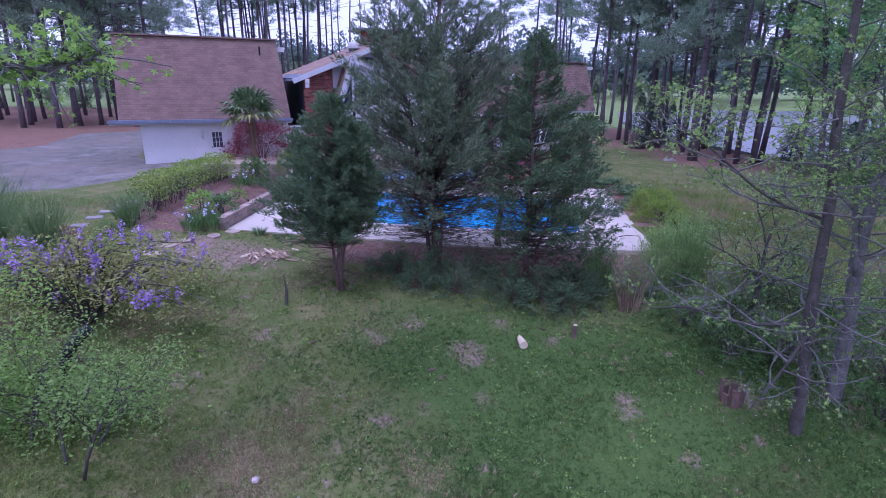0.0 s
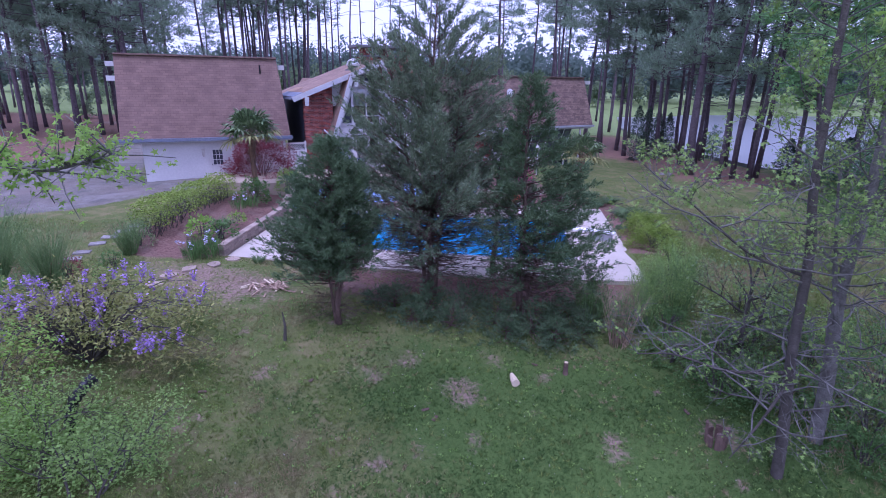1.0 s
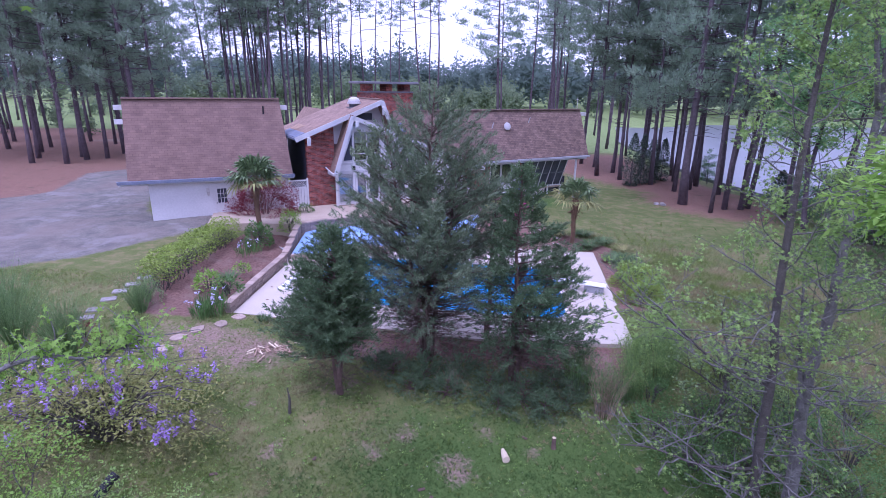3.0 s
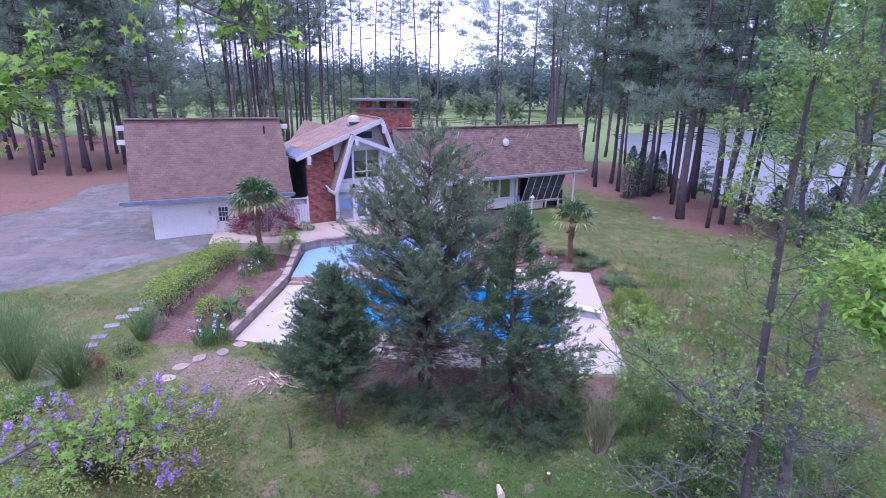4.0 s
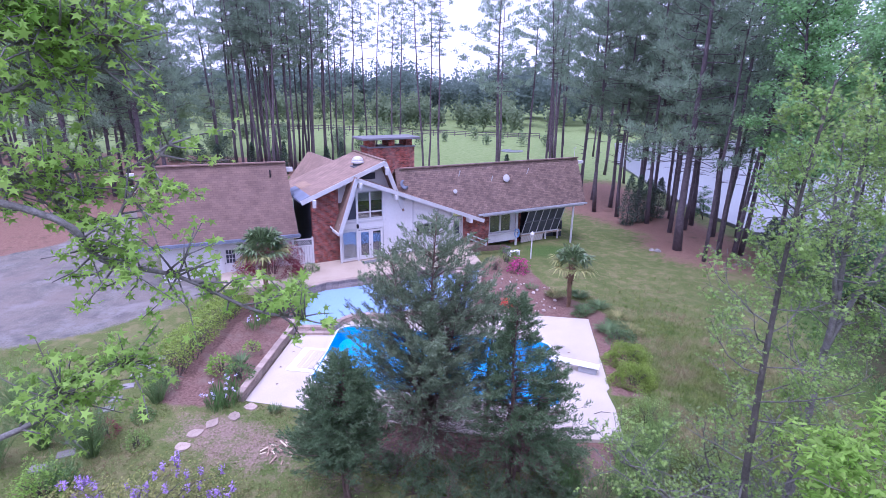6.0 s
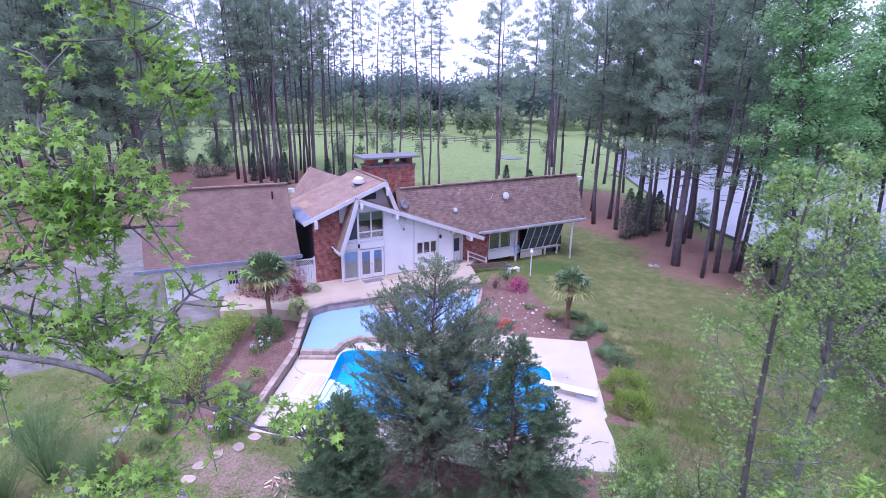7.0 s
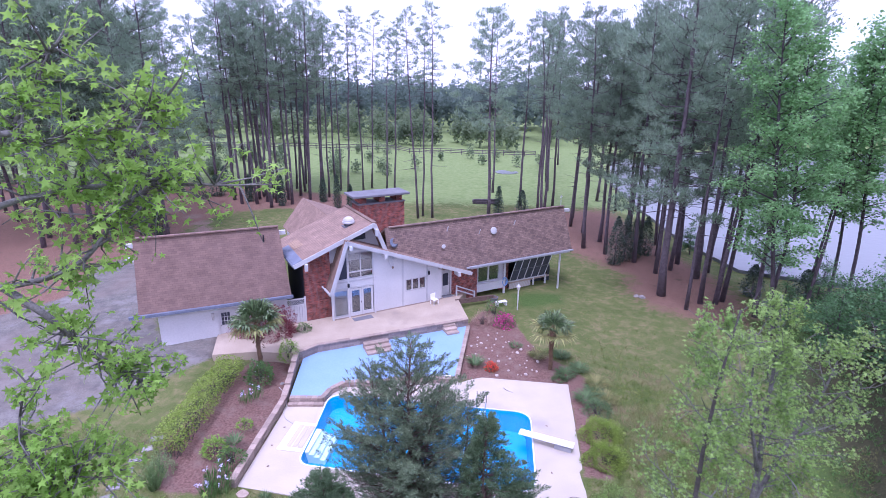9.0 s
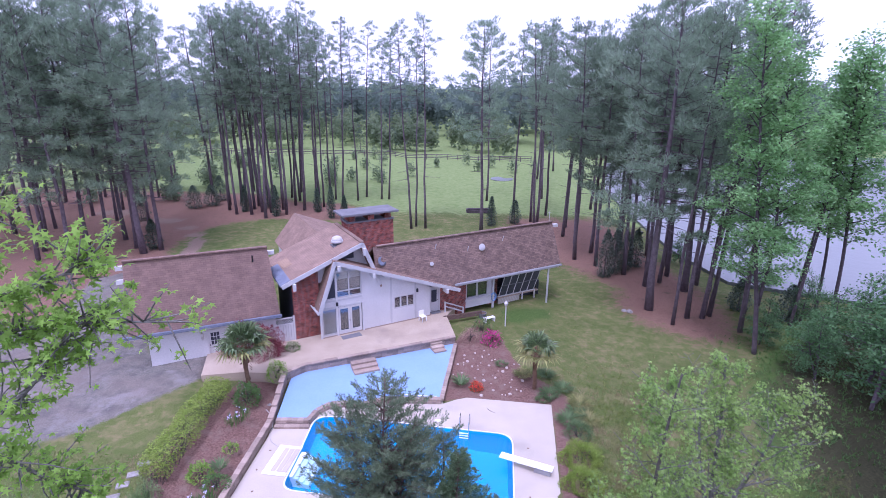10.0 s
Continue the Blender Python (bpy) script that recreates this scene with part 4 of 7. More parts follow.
for u in (3.95, 5.55, 7.05):
    part("pier", Mesh().box(u, u + 0.5, 4.25, 5.55, 8.32, 8.92), M_BRICK, ch)
part("ledge", Mesh().box(3.68, 7.77, 4.03, 5.77, 8.30, 8.40), M_CAP, ch)
part("cap", Mesh().soft(3.2, 8.05, 3.75, 6.0, 8.92, 9.10, 0.03), M_CAP, ch, "grey concrete slab")

# rear gable behind, ridge running back
part("roof", Mesh().slab([(2.3, 6.4, 6.85), (2.3, 16.0, 6.85), (0.2, 16.0, 4.2), (0.2, 6.4, 4.2)], 0.12), M_SHY, house, "rear slope of brown shingles")
part("roof", Mesh().slab([(2.31, 6.4, 6.84), (8.0, 6.4, 4.6), (8.0, 16.0, 4.6), (2.31, 16.0, 6.84)], 0.12), M_SHY, house, "rear slope of tan shingles")
part("back_body", Mesh().box(0.5, 7.5, 7.2, 15.8, 0.3, 4.4), M_WHITE, house, "plain rear walls")

# entry: door, brick wall, rail
part("entry_wall", opening_wall(9.05, 10.25, 0.4, 3.15, 0.5, 0.7, [(9.28, 10.1, FLOOR + 0.05, 2.98)]), M_WHITE, house)
part("entry_return", Mesh().box(8.95, 9.05, 0.2, 0.7, 0.4, 3.6), M_WHITE, house)
door = part("front_door", Mesh().box(9.30, 10.08, 0.55, 0.60, FLOOR + 0.06, 2.96), M_WHITE, house, "white door with a tall glass light")
part("pane", Mesh().box(9.45, 9.93, 0.53, 0.549, 1.75, 2.8), M_DARK, door)
part("handle", Mesh().box(9.98, 10.02, 0.49, 0.55, 1.85, 1.95), M_STEEL, door)
part("door_step", Mesh().soft(9.1, 10.3, 0.0, 0.5, FLOOR - 0.3, FLOOR + 0.05, 0.015), M_COPING, house)
part("brick_wall", Mesh().box(10.25, 12.75, 0.5, 0.75, -0.6, 3.2), M_BRICK, house, "red brick wall by the entry")
part("brick_wall", Mesh().box(12.5, 12.75, 0.75, 2.0, -0.6, 3.2), M_BRICKY, house)
rail = part("stair_rail", Mesh().beam((10.45, 0.0, 1.75), (12.2, 0.0, 0.95), 0.06, 0.09).beam((10.45, 0.0, 1.4), (12.2, 0.0, 0.6), 0.06, 0.09), M_WHITE, house, "white wooden stair rail")
for u, z in ((10.45, 1.8), (12.2, 1.0)):
    part("post", Mesh().box(u - 0.05, u + 0.05, -0.05, 0.05, z - 1.5, z), M_WHITE, rail)
part("stair_wall", Mesh().beam((9.9, -0.75, 0.72), (13.6, -0.75, 0.45), 0.12, 0.4), M_BARK_C, house, "brown timber edging")
part("wall_lamp", Mesh().lathe([(0.05, -0.16), (0.09, -0.12), (0.09, 0.08), (0.03, 0.15)], 8, (7.85, -0.1, 3.36)), M_BLACK, house, "small black wall lantern")
part("wall_lamp", Mesh().lathe([(0.05, -0.16), (0.09, -0.12), (0.09, 0.08), (0.03, 0.15)], 8, (1.25, -0.12, 3.45)), M_BLACK, house, "small black wall lantern")

# long wing with a steep roof
part("roof", Mesh().slab([(4.6, 0.95, 7.12), (4.6, 0.36, 5.27), (11.6, -0.36, 3.0), (11.7, -0.25, 3.36), (22.45, -0.25, 3.36), (22.1, 0.95, 7.12)], 0.14), M_SHG, house, "long steep slope of mottled brown shingles")
part("roof", Mesh().slab([(22.1, 0.97, 7.11), (22.45, 7.0, 3.3), (4.6, 7.0, 3.3), (4.6, 0.97, 7.11)], 0.14), M_SHG, house, "rear slope of brown shingles")
part("ridge_cap", Mesh().beam((4.9, 0.95, 7.14), (22.12, 0.95, 7.14), 0.3, 0.07), M_SHG, house)
part("gutter", Mesh().box(11.2, 22.5, -0.42, -0.26, 3.20, 3.34), M_ALU, house)
part("eave_board", Mesh().box(11.4, 22.3, -0.22, -0.05, 3.05, 3.22), M_TRIM, house)
part("soffit", Mesh().box(11.4, 22.2, -0.05, 1.1, 3.08, 3.12), M_TRIM, house)
part("gable_wall", Mesh().add([(21.6, 0.5, 3.1), (21.6, 5.8, 3.1), (21.6, 0.98, 6.9), (21.75, 0.5, 3.1), (21.75, 5.8, 3.1), (21.75, 0.98, 6.9)], [(0, 1, 2), (5, 4, 3), (0, 3, 4, 1), (1, 4, 5, 2), (2, 5, 3, 0)]), M_TRIM, house)
part("beam_end", Mesh().box(22.2, 22.7, 0.75, 1.1, 6.6, 6.85), M_WHITE, house)
part("beam_end", Mesh().box(22.2, 22.65, 2.6, 2.9, 5.4, 5.65), M_WHITE, house)
part("antenna", Mesh().tube([(22.0, 1.2, 7.0), (22.0, 1.2, 8.1)], [0.02, 0.02], 6).tube([(21.85, 1.2, 7.9), (22.15, 1.2, 7.95)], [0.02, 0.02], 6), M_TRIM, house)
part("roof_vent", Mesh().lathe([(0.12, 0), (0.12, 0.08), (0.30, 0.10), (0.31, 0.15), (0.2, 0.2), (0.0, 0.22)], 18), M_TRIM, house, "round white roof vent", at=pose(14.2, 0.54, 5.86, 74, 0, 0))
part("roof_vent", Mesh().lathe([(0.10, 0), (0.10, 0.1), (0.17, 0.12), (0.17, 0.16), (0.0, 0.19)], 14), M_TRIM, house, "small round white roof vent", at=pose(9.3, 0.33, 5.2, 74, 0, 0))
for u, z in ((9.85, 6.3), (12.8, 5.75), (16.4, 6.1)):
    part("vent_pipe", Mesh().tube([(u, 0.95 - (7.12 - z) * 0.319, z), (u, 0.75 - (7.12 - z) * 0.319, z + 0.45)], [0.035, 0.035], 8), M_TRIM, house)
dish = part("satellite_dish", Mesh().lathe([(0.0, 0.0), (0.2, 0.03), (0.36, 0.1), (0.38, 0.13), (0.2, 0.06), (0.0, 0.03)], 18), M_GUTTER, house, "grey dish on the low roof", smooth=True, at=pose(5.1, 0.6, 5.95, 62, 0, 20))
part("dish_mast", Mesh().tube([(0, 0, 0), (0, -0.25, -0.35)], [0.025, 0.025], 6), M_CAP, dish)
WB = 0.75
wing_holes = [(12.95, 15.15, 1.30, 2.92)]
part("wing_wall", opening_wall(12.75, 15.6, 1.22, 3.1, WB, WB + 0.2, wing_holes), M_TRIM, house)
window(house, 12.95, 15.15, 1.30, 2.92, WB + 0.02, 2, bar=0.16)
part("wall_panel", Mesh().box(12.75, 15.6, WB - 0.25, WB + 0.1, 0.55, 1.22), M_WHITE, house, "white panel below the window")
part("sill_board", Mesh().box(12.7, 15.7, WB - 0.32, WB - 0.05, 1.2, 1.28), M_WHITE, house)
part("wing_wall", Mesh().box(15.6, 16.6, WB + 0.6, WB + 0.8, -0.9, 3.1), M_BRICK, house, "red brick wall in shade")
part("wing_post", Mesh().box(15.55, 15.7, WB - 0.25, WB - 0.1, -0.9, 3.1), M_WHITE, house)
# Porch walls: the shade below and behind the screen is in their colour.
part("basement_wall", Mesh().box(12.6, 21.6, WB + 0.85, WB + 1.05, -1.2, 1.3), M_DARK, house, "dark basement wall with the porch's shade in its colour")
part("basement_wall", Mesh().box(16.6, 21.6, WB + 1.9, WB + 2.1, 0.5, 3.1), M_DARK, house, "inner porch wall, its shade put into the dark colour")
# screened porch leaning outwards to the eave
S0, S1, ST, SB = 16.55, 20.5, (0.15, 3.06), (1.05, 0.72)
part("screen", Mesh().slab([(S0, ST[0], ST[1]), (S0 - 0.05, SB[0], SB[1]), (S1 + 0.1, SB[0], SB[1]), (S1, ST[0], ST[1])], 0.015), M_SCREEN, house, "dark insect screen of the porch")
for k in range(6):
    u = S0 + (S1 - S0) * k / 5
    part("screen_bar", Mesh().beam((u, ST[0] - 0.03, ST[1]), (u, SB[0] - 0.03, SB[1]), 0.05, 0.05), M_WHITE, house)
part("screen_rail", Mesh().beam((S0 - 0.1, SB[0] - 0.04, SB[1]), (S1 + 0.1, SB[0] - 0.04, SB[1]), 0.07, 0.1), M_WHITE, house)
part("screen_rail", Mesh().beam((S0 - 0.1, 0.55, 1.9), (S1 + 0.1, 0.55, 1.9), 0.05, 0.06), M_CAP, house)
part("porch_floor", Mesh().box(16.4, 21.0, 0.95, 2.6, 0.55, 0.68), M_COPING, house)
lat = part("lattice", Mesh().box(16.5, 18.9, 1.0, 1.02, -0.95, 0.68), M_CONC, house, "grey lattice panel under the porch")
slats = Mesh()
for k in range(14):
    u = 16.5 + 2.4 * k / 13
    slats.beam((u - 0.4 if u - 0.4 > 16.5 else 16.5, 0.985, -0.92), (u, 0.985, 0.66), 0.015, 0.04)
part("slat", slats, M_WHITE, lat)
for u, v in ((19.2, 1.0), (20.6, 1.0)):
    part("porch_post", Mesh().box(u - 0.06, u + 0.06, v - 0.06, v + 0.06, -1.0, 0.75), M_WHITE, house)
part("porch_post", Mesh().box(21.05, 21.17, -0.28, -0.16, -1.1, 3.1), M_TRIM, house, "tall white post under the eave")
part("porch_slab", Mesh().soft(16.3, 21.2, -0.3, 1.1, -1.1, -0.62, 0.02), M_COPING, house)

# Unidentified black rounded thing, built as a plain covered body.
part("black_cover", Mesh().lathe([(0.42, -1.1), (0.5, -0.6), (0.5, 0.4), (0.4, 0.75), (0.1, 0.86)], 14, (21.0, 1.9, 0.9)), M_BLACK, house, "black rounded cover behind the porch", smooth=True)

# ---- garage ----
garage = thing("garage", "white sided garage under a tall steep brown shingle roof", "garage", at=pose(-15.6, 33.0, 0, 0, 0, 24.0))
GV = 0.45
part("front_wall", opening_wall(-3.6, 4.6, 0.52, 3.2, GV, GV + 0.2, [(-0.02, 0.97, 0.5, 2.62)]), M_WHITE, garage, "white vertical board siding")
for k in range(20):
    u = -3.5 + 0.42 * k
    if not -0.2 < u < 1.15:
        part("siding_joint", Mesh().box(u - 0.012, u + 0.012, GV - 0.008, GV - 0.001, 0.56, 3.15), M_WHITE, garage)
part("plinth", Mesh().box(-3.6, 4.6, GV + 0.02, GV + 0.2, 0.2, 0.52), M_BRICK, garage)
part("side_wall", Mesh().box(-3.6, -3.4, GV + 0.2, 7.0, 0.2, 3.4), M_WHITE, garage)
# The shade between garage and house is put into this wall's colour.
part("side_wall", Mesh().box(4.4, 4.6, GV + 0.2, 7.0, 0.2, 3.4), M_DARK, garage, "wall whose dark colour holds the gap's shade")
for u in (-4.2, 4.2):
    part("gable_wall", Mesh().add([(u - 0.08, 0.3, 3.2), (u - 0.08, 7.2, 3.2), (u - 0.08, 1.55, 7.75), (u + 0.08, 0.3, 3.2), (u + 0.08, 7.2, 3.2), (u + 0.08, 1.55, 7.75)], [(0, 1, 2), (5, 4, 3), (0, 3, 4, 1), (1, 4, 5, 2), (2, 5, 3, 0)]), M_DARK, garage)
part("roof", Mesh().slab([(-4.45, 1.5, 7.88), (-4.6, 0.08, 3.2), (4.9, 0.08, 3.2), (4.5, 1.5, 7.88)], 0.14), M_SHX, garage, "tall steep brown shingle slope")
part("roof", Mesh().slab([(4.5, 1.52, 7.87), (4.9, 7.6, 3.1), (-4.6, 7.6, 3.1), (-4.45, 1.52, 7.87)], 0.14), M_SHX, garage, "rear brown shingle slope")
part("ridge_cap", Mesh().beam((-4.46, 1.5, 7.9), (4.51, 1.5, 7.9), 0.3, 0.08), M_SHX, garage)
part("gutter", Mesh().box(-5.15, 5.0, -0.12, 0.08, 3.02, 3.2), M_GUTTER, garage, "blue-grey weathered gutter")
part("soffit", Mesh().box(-4.7, 4.8, 0.0, GV + 0.1, 2.94, 3.0), M_TRIM, garage)
part("fascia", Mesh().box(-5.1, 4.95, 0.085, 0.12, 2.9, 3.1), M_TRIM, garage)
part("vent_pipe", Mesh().tube([(3.45, 1.22, 6.95), (3.45, 1.15, 7.45)], [0.045, 0.045], 8), M_BLACK, garage)
for z, v in ((7.35, 1.7), (6.55, 1.25)):
    part("beam_end", Mesh().box(-4.95, -4.4, v, v + 0.28, z - 0.14, z + 0.14), M_WHITE, garage)
part("beam_end", Mesh().box(4.45, 5.0, 1.7, 1.98, 7.2, 7.48), M_WHITE, garage)
gd = part("side_door", Mesh().box(0.03, 0.92, GV + 0.05, GV + 0.1, 0.52, 2.58), M_WHITE, garage, "white door with a nine-pane light")
part("door_frame", Mesh().box(-0.06, 0.03, GV - 0.03, GV + 0.1, 0.52, 2.66).box(0.92, 1.01, GV - 0.03, GV + 0.1, 0.52, 2.66).box(0.03, 0.92, GV - 0.03, GV + 0.1, 2.58, 2.66), M_WHITE, gd)
part("light", Mesh().box(0.2, 0.75, GV + 0.035, GV + 0.049, 1.5, 2.4), M_DARK, gd, "dark glass")
mun = Mesh()
for k in (1, 2):
    mun.box(0.2 + 0.183 * k - 0.015, 0.2 + 0.183 * k + 0.015, GV + 0.02, GV + 0.036, 1.5, 2.4).box(0.2, 0.75, GV + 0.021, GV + 0.037, 1.5 + 0.3 * k - 0.015, 1.5 + 0.3 * k + 0.015)
part("glazing_bar", mun, M_WHITE, gd)
part("door_handle", Mesh().box(0.1, 0.14, GV, GV + 0.05, 1.45, 1.55), M_BLACK, gd)
part("wall_lamp", Mesh().box(-0.42, -0.24, GV - 0.16, GV - 0.002, 2.25, 2.5).lathe([(0.06, 2.02), (0.08, 2.22)], 8, (-0.33, GV - 0.09, 0)), M_CURTAINL, garage, "small lamp beside the door")
slab_ = Mesh().soft(-1.9, -0.1, -0.75, 0.2, 0.2, 0.53, 0.02)
part("step_slab", slab_, M_STONE, garage, "grey concrete apron slabs")
gate = thing("garden_gate", "white board gate with a lattice top between garage and house", "gate", at=pose(-11.05, 35.42, FLOOR - 0.05, 0, 0, 24))
for k in range(7):
    part("board", Mesh().soft(-0.62 + 0.18 * k, -0.455 + 0.18 * k, 0, 0.03, 0.05, 1.35, 0.008), M_WHITE, gate)
gl = Mesh()
for k in range(9):
    u = -0.62 + 0.155 * k
    gl.beam((u, 0.012, 1.4), (min(u + 0.42, 0.62), 0.012, 1.4 + min(0.42, 0.62 - u)), 0.01, 0.03).beam((u, 0.026, 1.4), (max(u - 0.42, -0.62), 0.026, 1.4 + min(0.42, u + 0.62)), 0.01, 0.03)
part("lattice", gl, M_WHITE, gate)
part("rail", Mesh().box(-0.64, 0.64, -0.02, 0.05, 1.35, 1.42).box(-0.64, 0.64, -0.02, 0.05, 1.82, 1.9), M_WHITE, gate)
for u in (-0.7, 0.7):
    part("post", Mesh().soft(u - 0.06, u + 0.06, -0.04, 0.08, 0, 2.0, 0.01), M_WHITE, gate)


# ---- trees ----
def gz(x, y):
    return float(ground_height(np.array([float(x)]), np.array([float(y)]))[0])


def curve_through(points, n=4):
    """A smooth line through guide points."""
    p = [Vector(q) for q in points]
    p = [2 * p[0] - p[1]] + p + [2 * p[-1] - p[-2]]
    out = []
    for i in range(1, len(p) - 2):
        a, b, c, d = p[i - 1 : i + 3]
        for j in range(n):
            t = j / n
            out.append(0.5 * (2 * b + (c - a) * t + (2 * a - 5 * b + 4 * c - d) * t * t + (3 * b - a - 3 * c + d) * t ** 3))
    return out + [p[-2]]


def unit(rng):
    v = rng.normal(size=3)
    return Vector(v / np.linalg.norm(v))


def tuft_cloud(name, centres, axes, count, radius, squash, length, width, material, parent, rng, bush=0.7):
    """Clumps of thin pointed blades: each clump is a flattened cloud whose blades fan outwards round its own axis."""
    c, a = np.repeat(np.asarray(centres, float), count, 0), np.repeat(np.asarray(axes, float), count, 0)
    n = len(c)
    q = rng.normal(size=(n, 3))
    q /= np.linalg.norm(q, axis=1, keepdims=True)
    p = c + q * radius * rng.random((n, 1)) ** 0.5 * (1, 1, squash)
    d = a + q * bush + rng.normal(size=(n, 3)) * 0.3
    d /= np.linalg.norm(d, axis=1, keepdims=True)
    w = np.cross(d, rng.normal(size=(n, 3)))
    w /= np.linalg.norm(w, axis=1, keepdims=True)
    ln = length * (0.6 + 0.7 * rng.random((n, 1)))
    return cloud_mesh(name, np.stack([p - w * width / 2, p + w * width / 2, p + d * ln], 1).reshape(-1, 3), 3, material, parent)


def pine(seed, tall, start, reach, limbs, girth=0.20, top=1.0, per=30, clump=0.42, blade=0.06):
    """A tall pine: bare bowed trunk, dead stubs, and a ragged crown of needle clumps on forked limbs."""
    rng = np.random.default_rng(seed)
    t = thing("pine_tree", "tall pine with bare trunk and ragged dark crown", "pine tree", group="pine wood")
    w = Mesh()
    lean = rng.normal(size=2) * 0.45
    trunk = [(lean[0] * (k / 8) ** 1.6 + 0.07 * math.sin(2.1 * k + seed), lean[1] * (k / 8) ** 1.6 + 0.08 * math.sin(k), tall * k / 8) for k in range(9)]
    w.tube(trunk, [girth * (1 - 0.84 * (k / 8) ** 1.15) * (1.25 if k == 0 else 1) for k in range(9)], 8)

    def on(z):
        k = min(z / tall * 8, 7.999)
        i = int(k)
        return Vector(trunk[i]).lerp(Vector(trunk[i + 1]), k - i)

    pts, axes = [], []
    for k in range(13):
        z = tall * rng.uniform(0.22, start + 0.1)
        a = rng.uniform(0, 6.28)
        p = on(z)
        e = p + Vector((math.cos(a), math.sin(a), rng.uniform(-0.25, 0.25))) * rng.uniform(0.5, 2.2)
        w.tube([p, p.lerp(e, 0.5) + unit(rng) * 0.1, e], [0.035, 0.022, 0.008], 4)
    for k in range(limbs):
        q = (k + rng.random()) / limbs
        f = start + (1 - start) * q
        ln = reach * (0.5 + 0.5 * math.sin(math.pi * min(1, q * 0.7 + 0.22))) * (1 - 0.72 * top * (max(0, q - 0.68) / 0.32) ** 2) * rng.uniform(0.5, 1.15)
        a = k * 2.4 + rng.uniform(-0.7, 0.7)
        d = Vector((math.cos(a), math.sin(a), rng.uniform(-0.25, 0.2) + 0.9 * q * q)).normalized()
        p = on(f * tall * 0.985)
        m, e = p + d * ln * 0.5 + Vector((0, 0, -0.04 * ln)), p + d * ln + Vector((0, 0, 0.14 * ln))
        w.tube([p, m, e], [0.045 * (1.1 - q * 0.6), 0.024, 0.009], 4)
        side = d.cross(Vector((0, 0, 1))).normalized()
        for j in range(max(2, int(1.9 * ln))):
            g = rng.uniform(0.35, 1.0)
            b = p.lerp(m, g / 0.5) if g < 0.5 else m.lerp(e, (g - 0.5) / 0.5)
            r = (d * 0.6 + side * rng.uniform(-1, 1) + Vector((0, 0, rng.uniform(0.0, 0.7)))).normalized()
            c = b + r * rng.uniform(0.25, 0.35 + 0.28 * ln)
            if j % 2:
                w.tube([b, c], [0.018, 0.007], 3)
            pts.append(tuple(c))
            axes.append(tuple(r * 0.5 + Vector((0, 0, 0.5))))
        pts.append(tuple(e))
        axes.append(tuple(d * 0.5 + Vector((0, 0, 0.5))))
    pts.append(tuple(on(tall * 0.995)))
    axes.append((0, 0, 1))
    part("trunk", w, M_BARK_P, t, smooth=True)
    tuft_cloud("crown", pts, axes, per, clump, 0.6, 0.2 + 0.3 * clump, blade, M_NEEDLE, t, rng)
    return t


PINES = [pine(11, 27, 0.44, 3.6, 44, 0.2, 0.85, 26, 0.48, 0.085), pine(12, 28, 0.54, 2.9, 38, 0.2, 0.7, 21, 0.46, 0.095), pine(13, 26, 0.24, 4.4, 68, 0.24, 0.85, 26, 0.48, 0.085), pine(14, 27, 0.55, 2.6, 35, 0.19, 0.6, 19, 0.44, 0.095), pine(15, 26.5, 0.30, 6.0, 84, 0.33, 0.8, 28, 0.5, 0.09), pine(16, 26, 0.68, 1.9, 28, 0.15, 0.6, 20, 0.36, 0.085), pine(17, 26, 0.45, 3.9, 52, 0.22, 0.9, 28, 0.5, 0.095), pine(18, 25, 0.36, 4.2, 60, 0.22, 0.9, 28, 0.5, 0.095)]


rnd = random.Random(21)


def place_pine(kind, x, y, size=1.0, turn=0.0):
    m = pose(x, y, gz(x, y) - 0.1, rnd.gauss(0, 1.3), rnd.gauss(0, 1.3), turn) @ Matrix.Diagonal((size, size, size, 1))
    if PINES[kind].get("placed") is None:
        PINES[kind]["placed"] = 1
        PINES[kind].matrix_basis = m
        return
    ob = copy_thing(PINES[kind], Matrix())
    ob.matrix_basis = m


NEAR_PINES = [(-38.6, 52.5), (-37.1, 56.5), (-42, 52.4), (-32.8, 55.6), (-31.5, 56.9), (-38.6, 55.4), (-47, 60.5), (-52.6, 62.7), (-37.8, 60.9), (-34.6, 57.6), (-44, 56), (-50, 52)]
for i, (x, y) in enumerate(NEAR_PINES):
    place_pine((2, 0, 7, 4, 2, 7, 0, 2)[i % 8], x, y, rnd.uniform(0.95, 1.06), rnd.uniform(0, 360))
# the close stand behind the garage, its right flank thinning out
MID_PINES = [(-32.9, 80.0, 1), (-30.1, 79.0, 0), (-26.4, 75.6, 1), (-25.0, 75.6, 1), (-22.4, 74.4, 3), (-22.9, 80.5, 1), (-22.0, 82.5, 1), (-18.3, 79.6, 5), (-17.5, 84.8, 5), (-39.0, 88.0, 2), (-28.2, 77.4, 3), (-23.8, 77.5, 3), (-20.6, 77.2, 1), (-19.9, 81.8, 3), (-29.6, 74.2, 1), (-24.8, 72.3, 1), (-27.3, 74.0, 3), (-31.6, 76.6, 1)]
THIN_PINES = [(-13.9, 85.0, 1.0), (-13.0, 88.1, 1.05), (-10.5, 88.2, 0.97), (-9.2, 88.3, 1.04), (-4.2, 70.0, 1.0), (-3.6, 71.2, 0.94), (-2.3, 70.1, 1.03), (-15.6, 81.0, 1.04)]
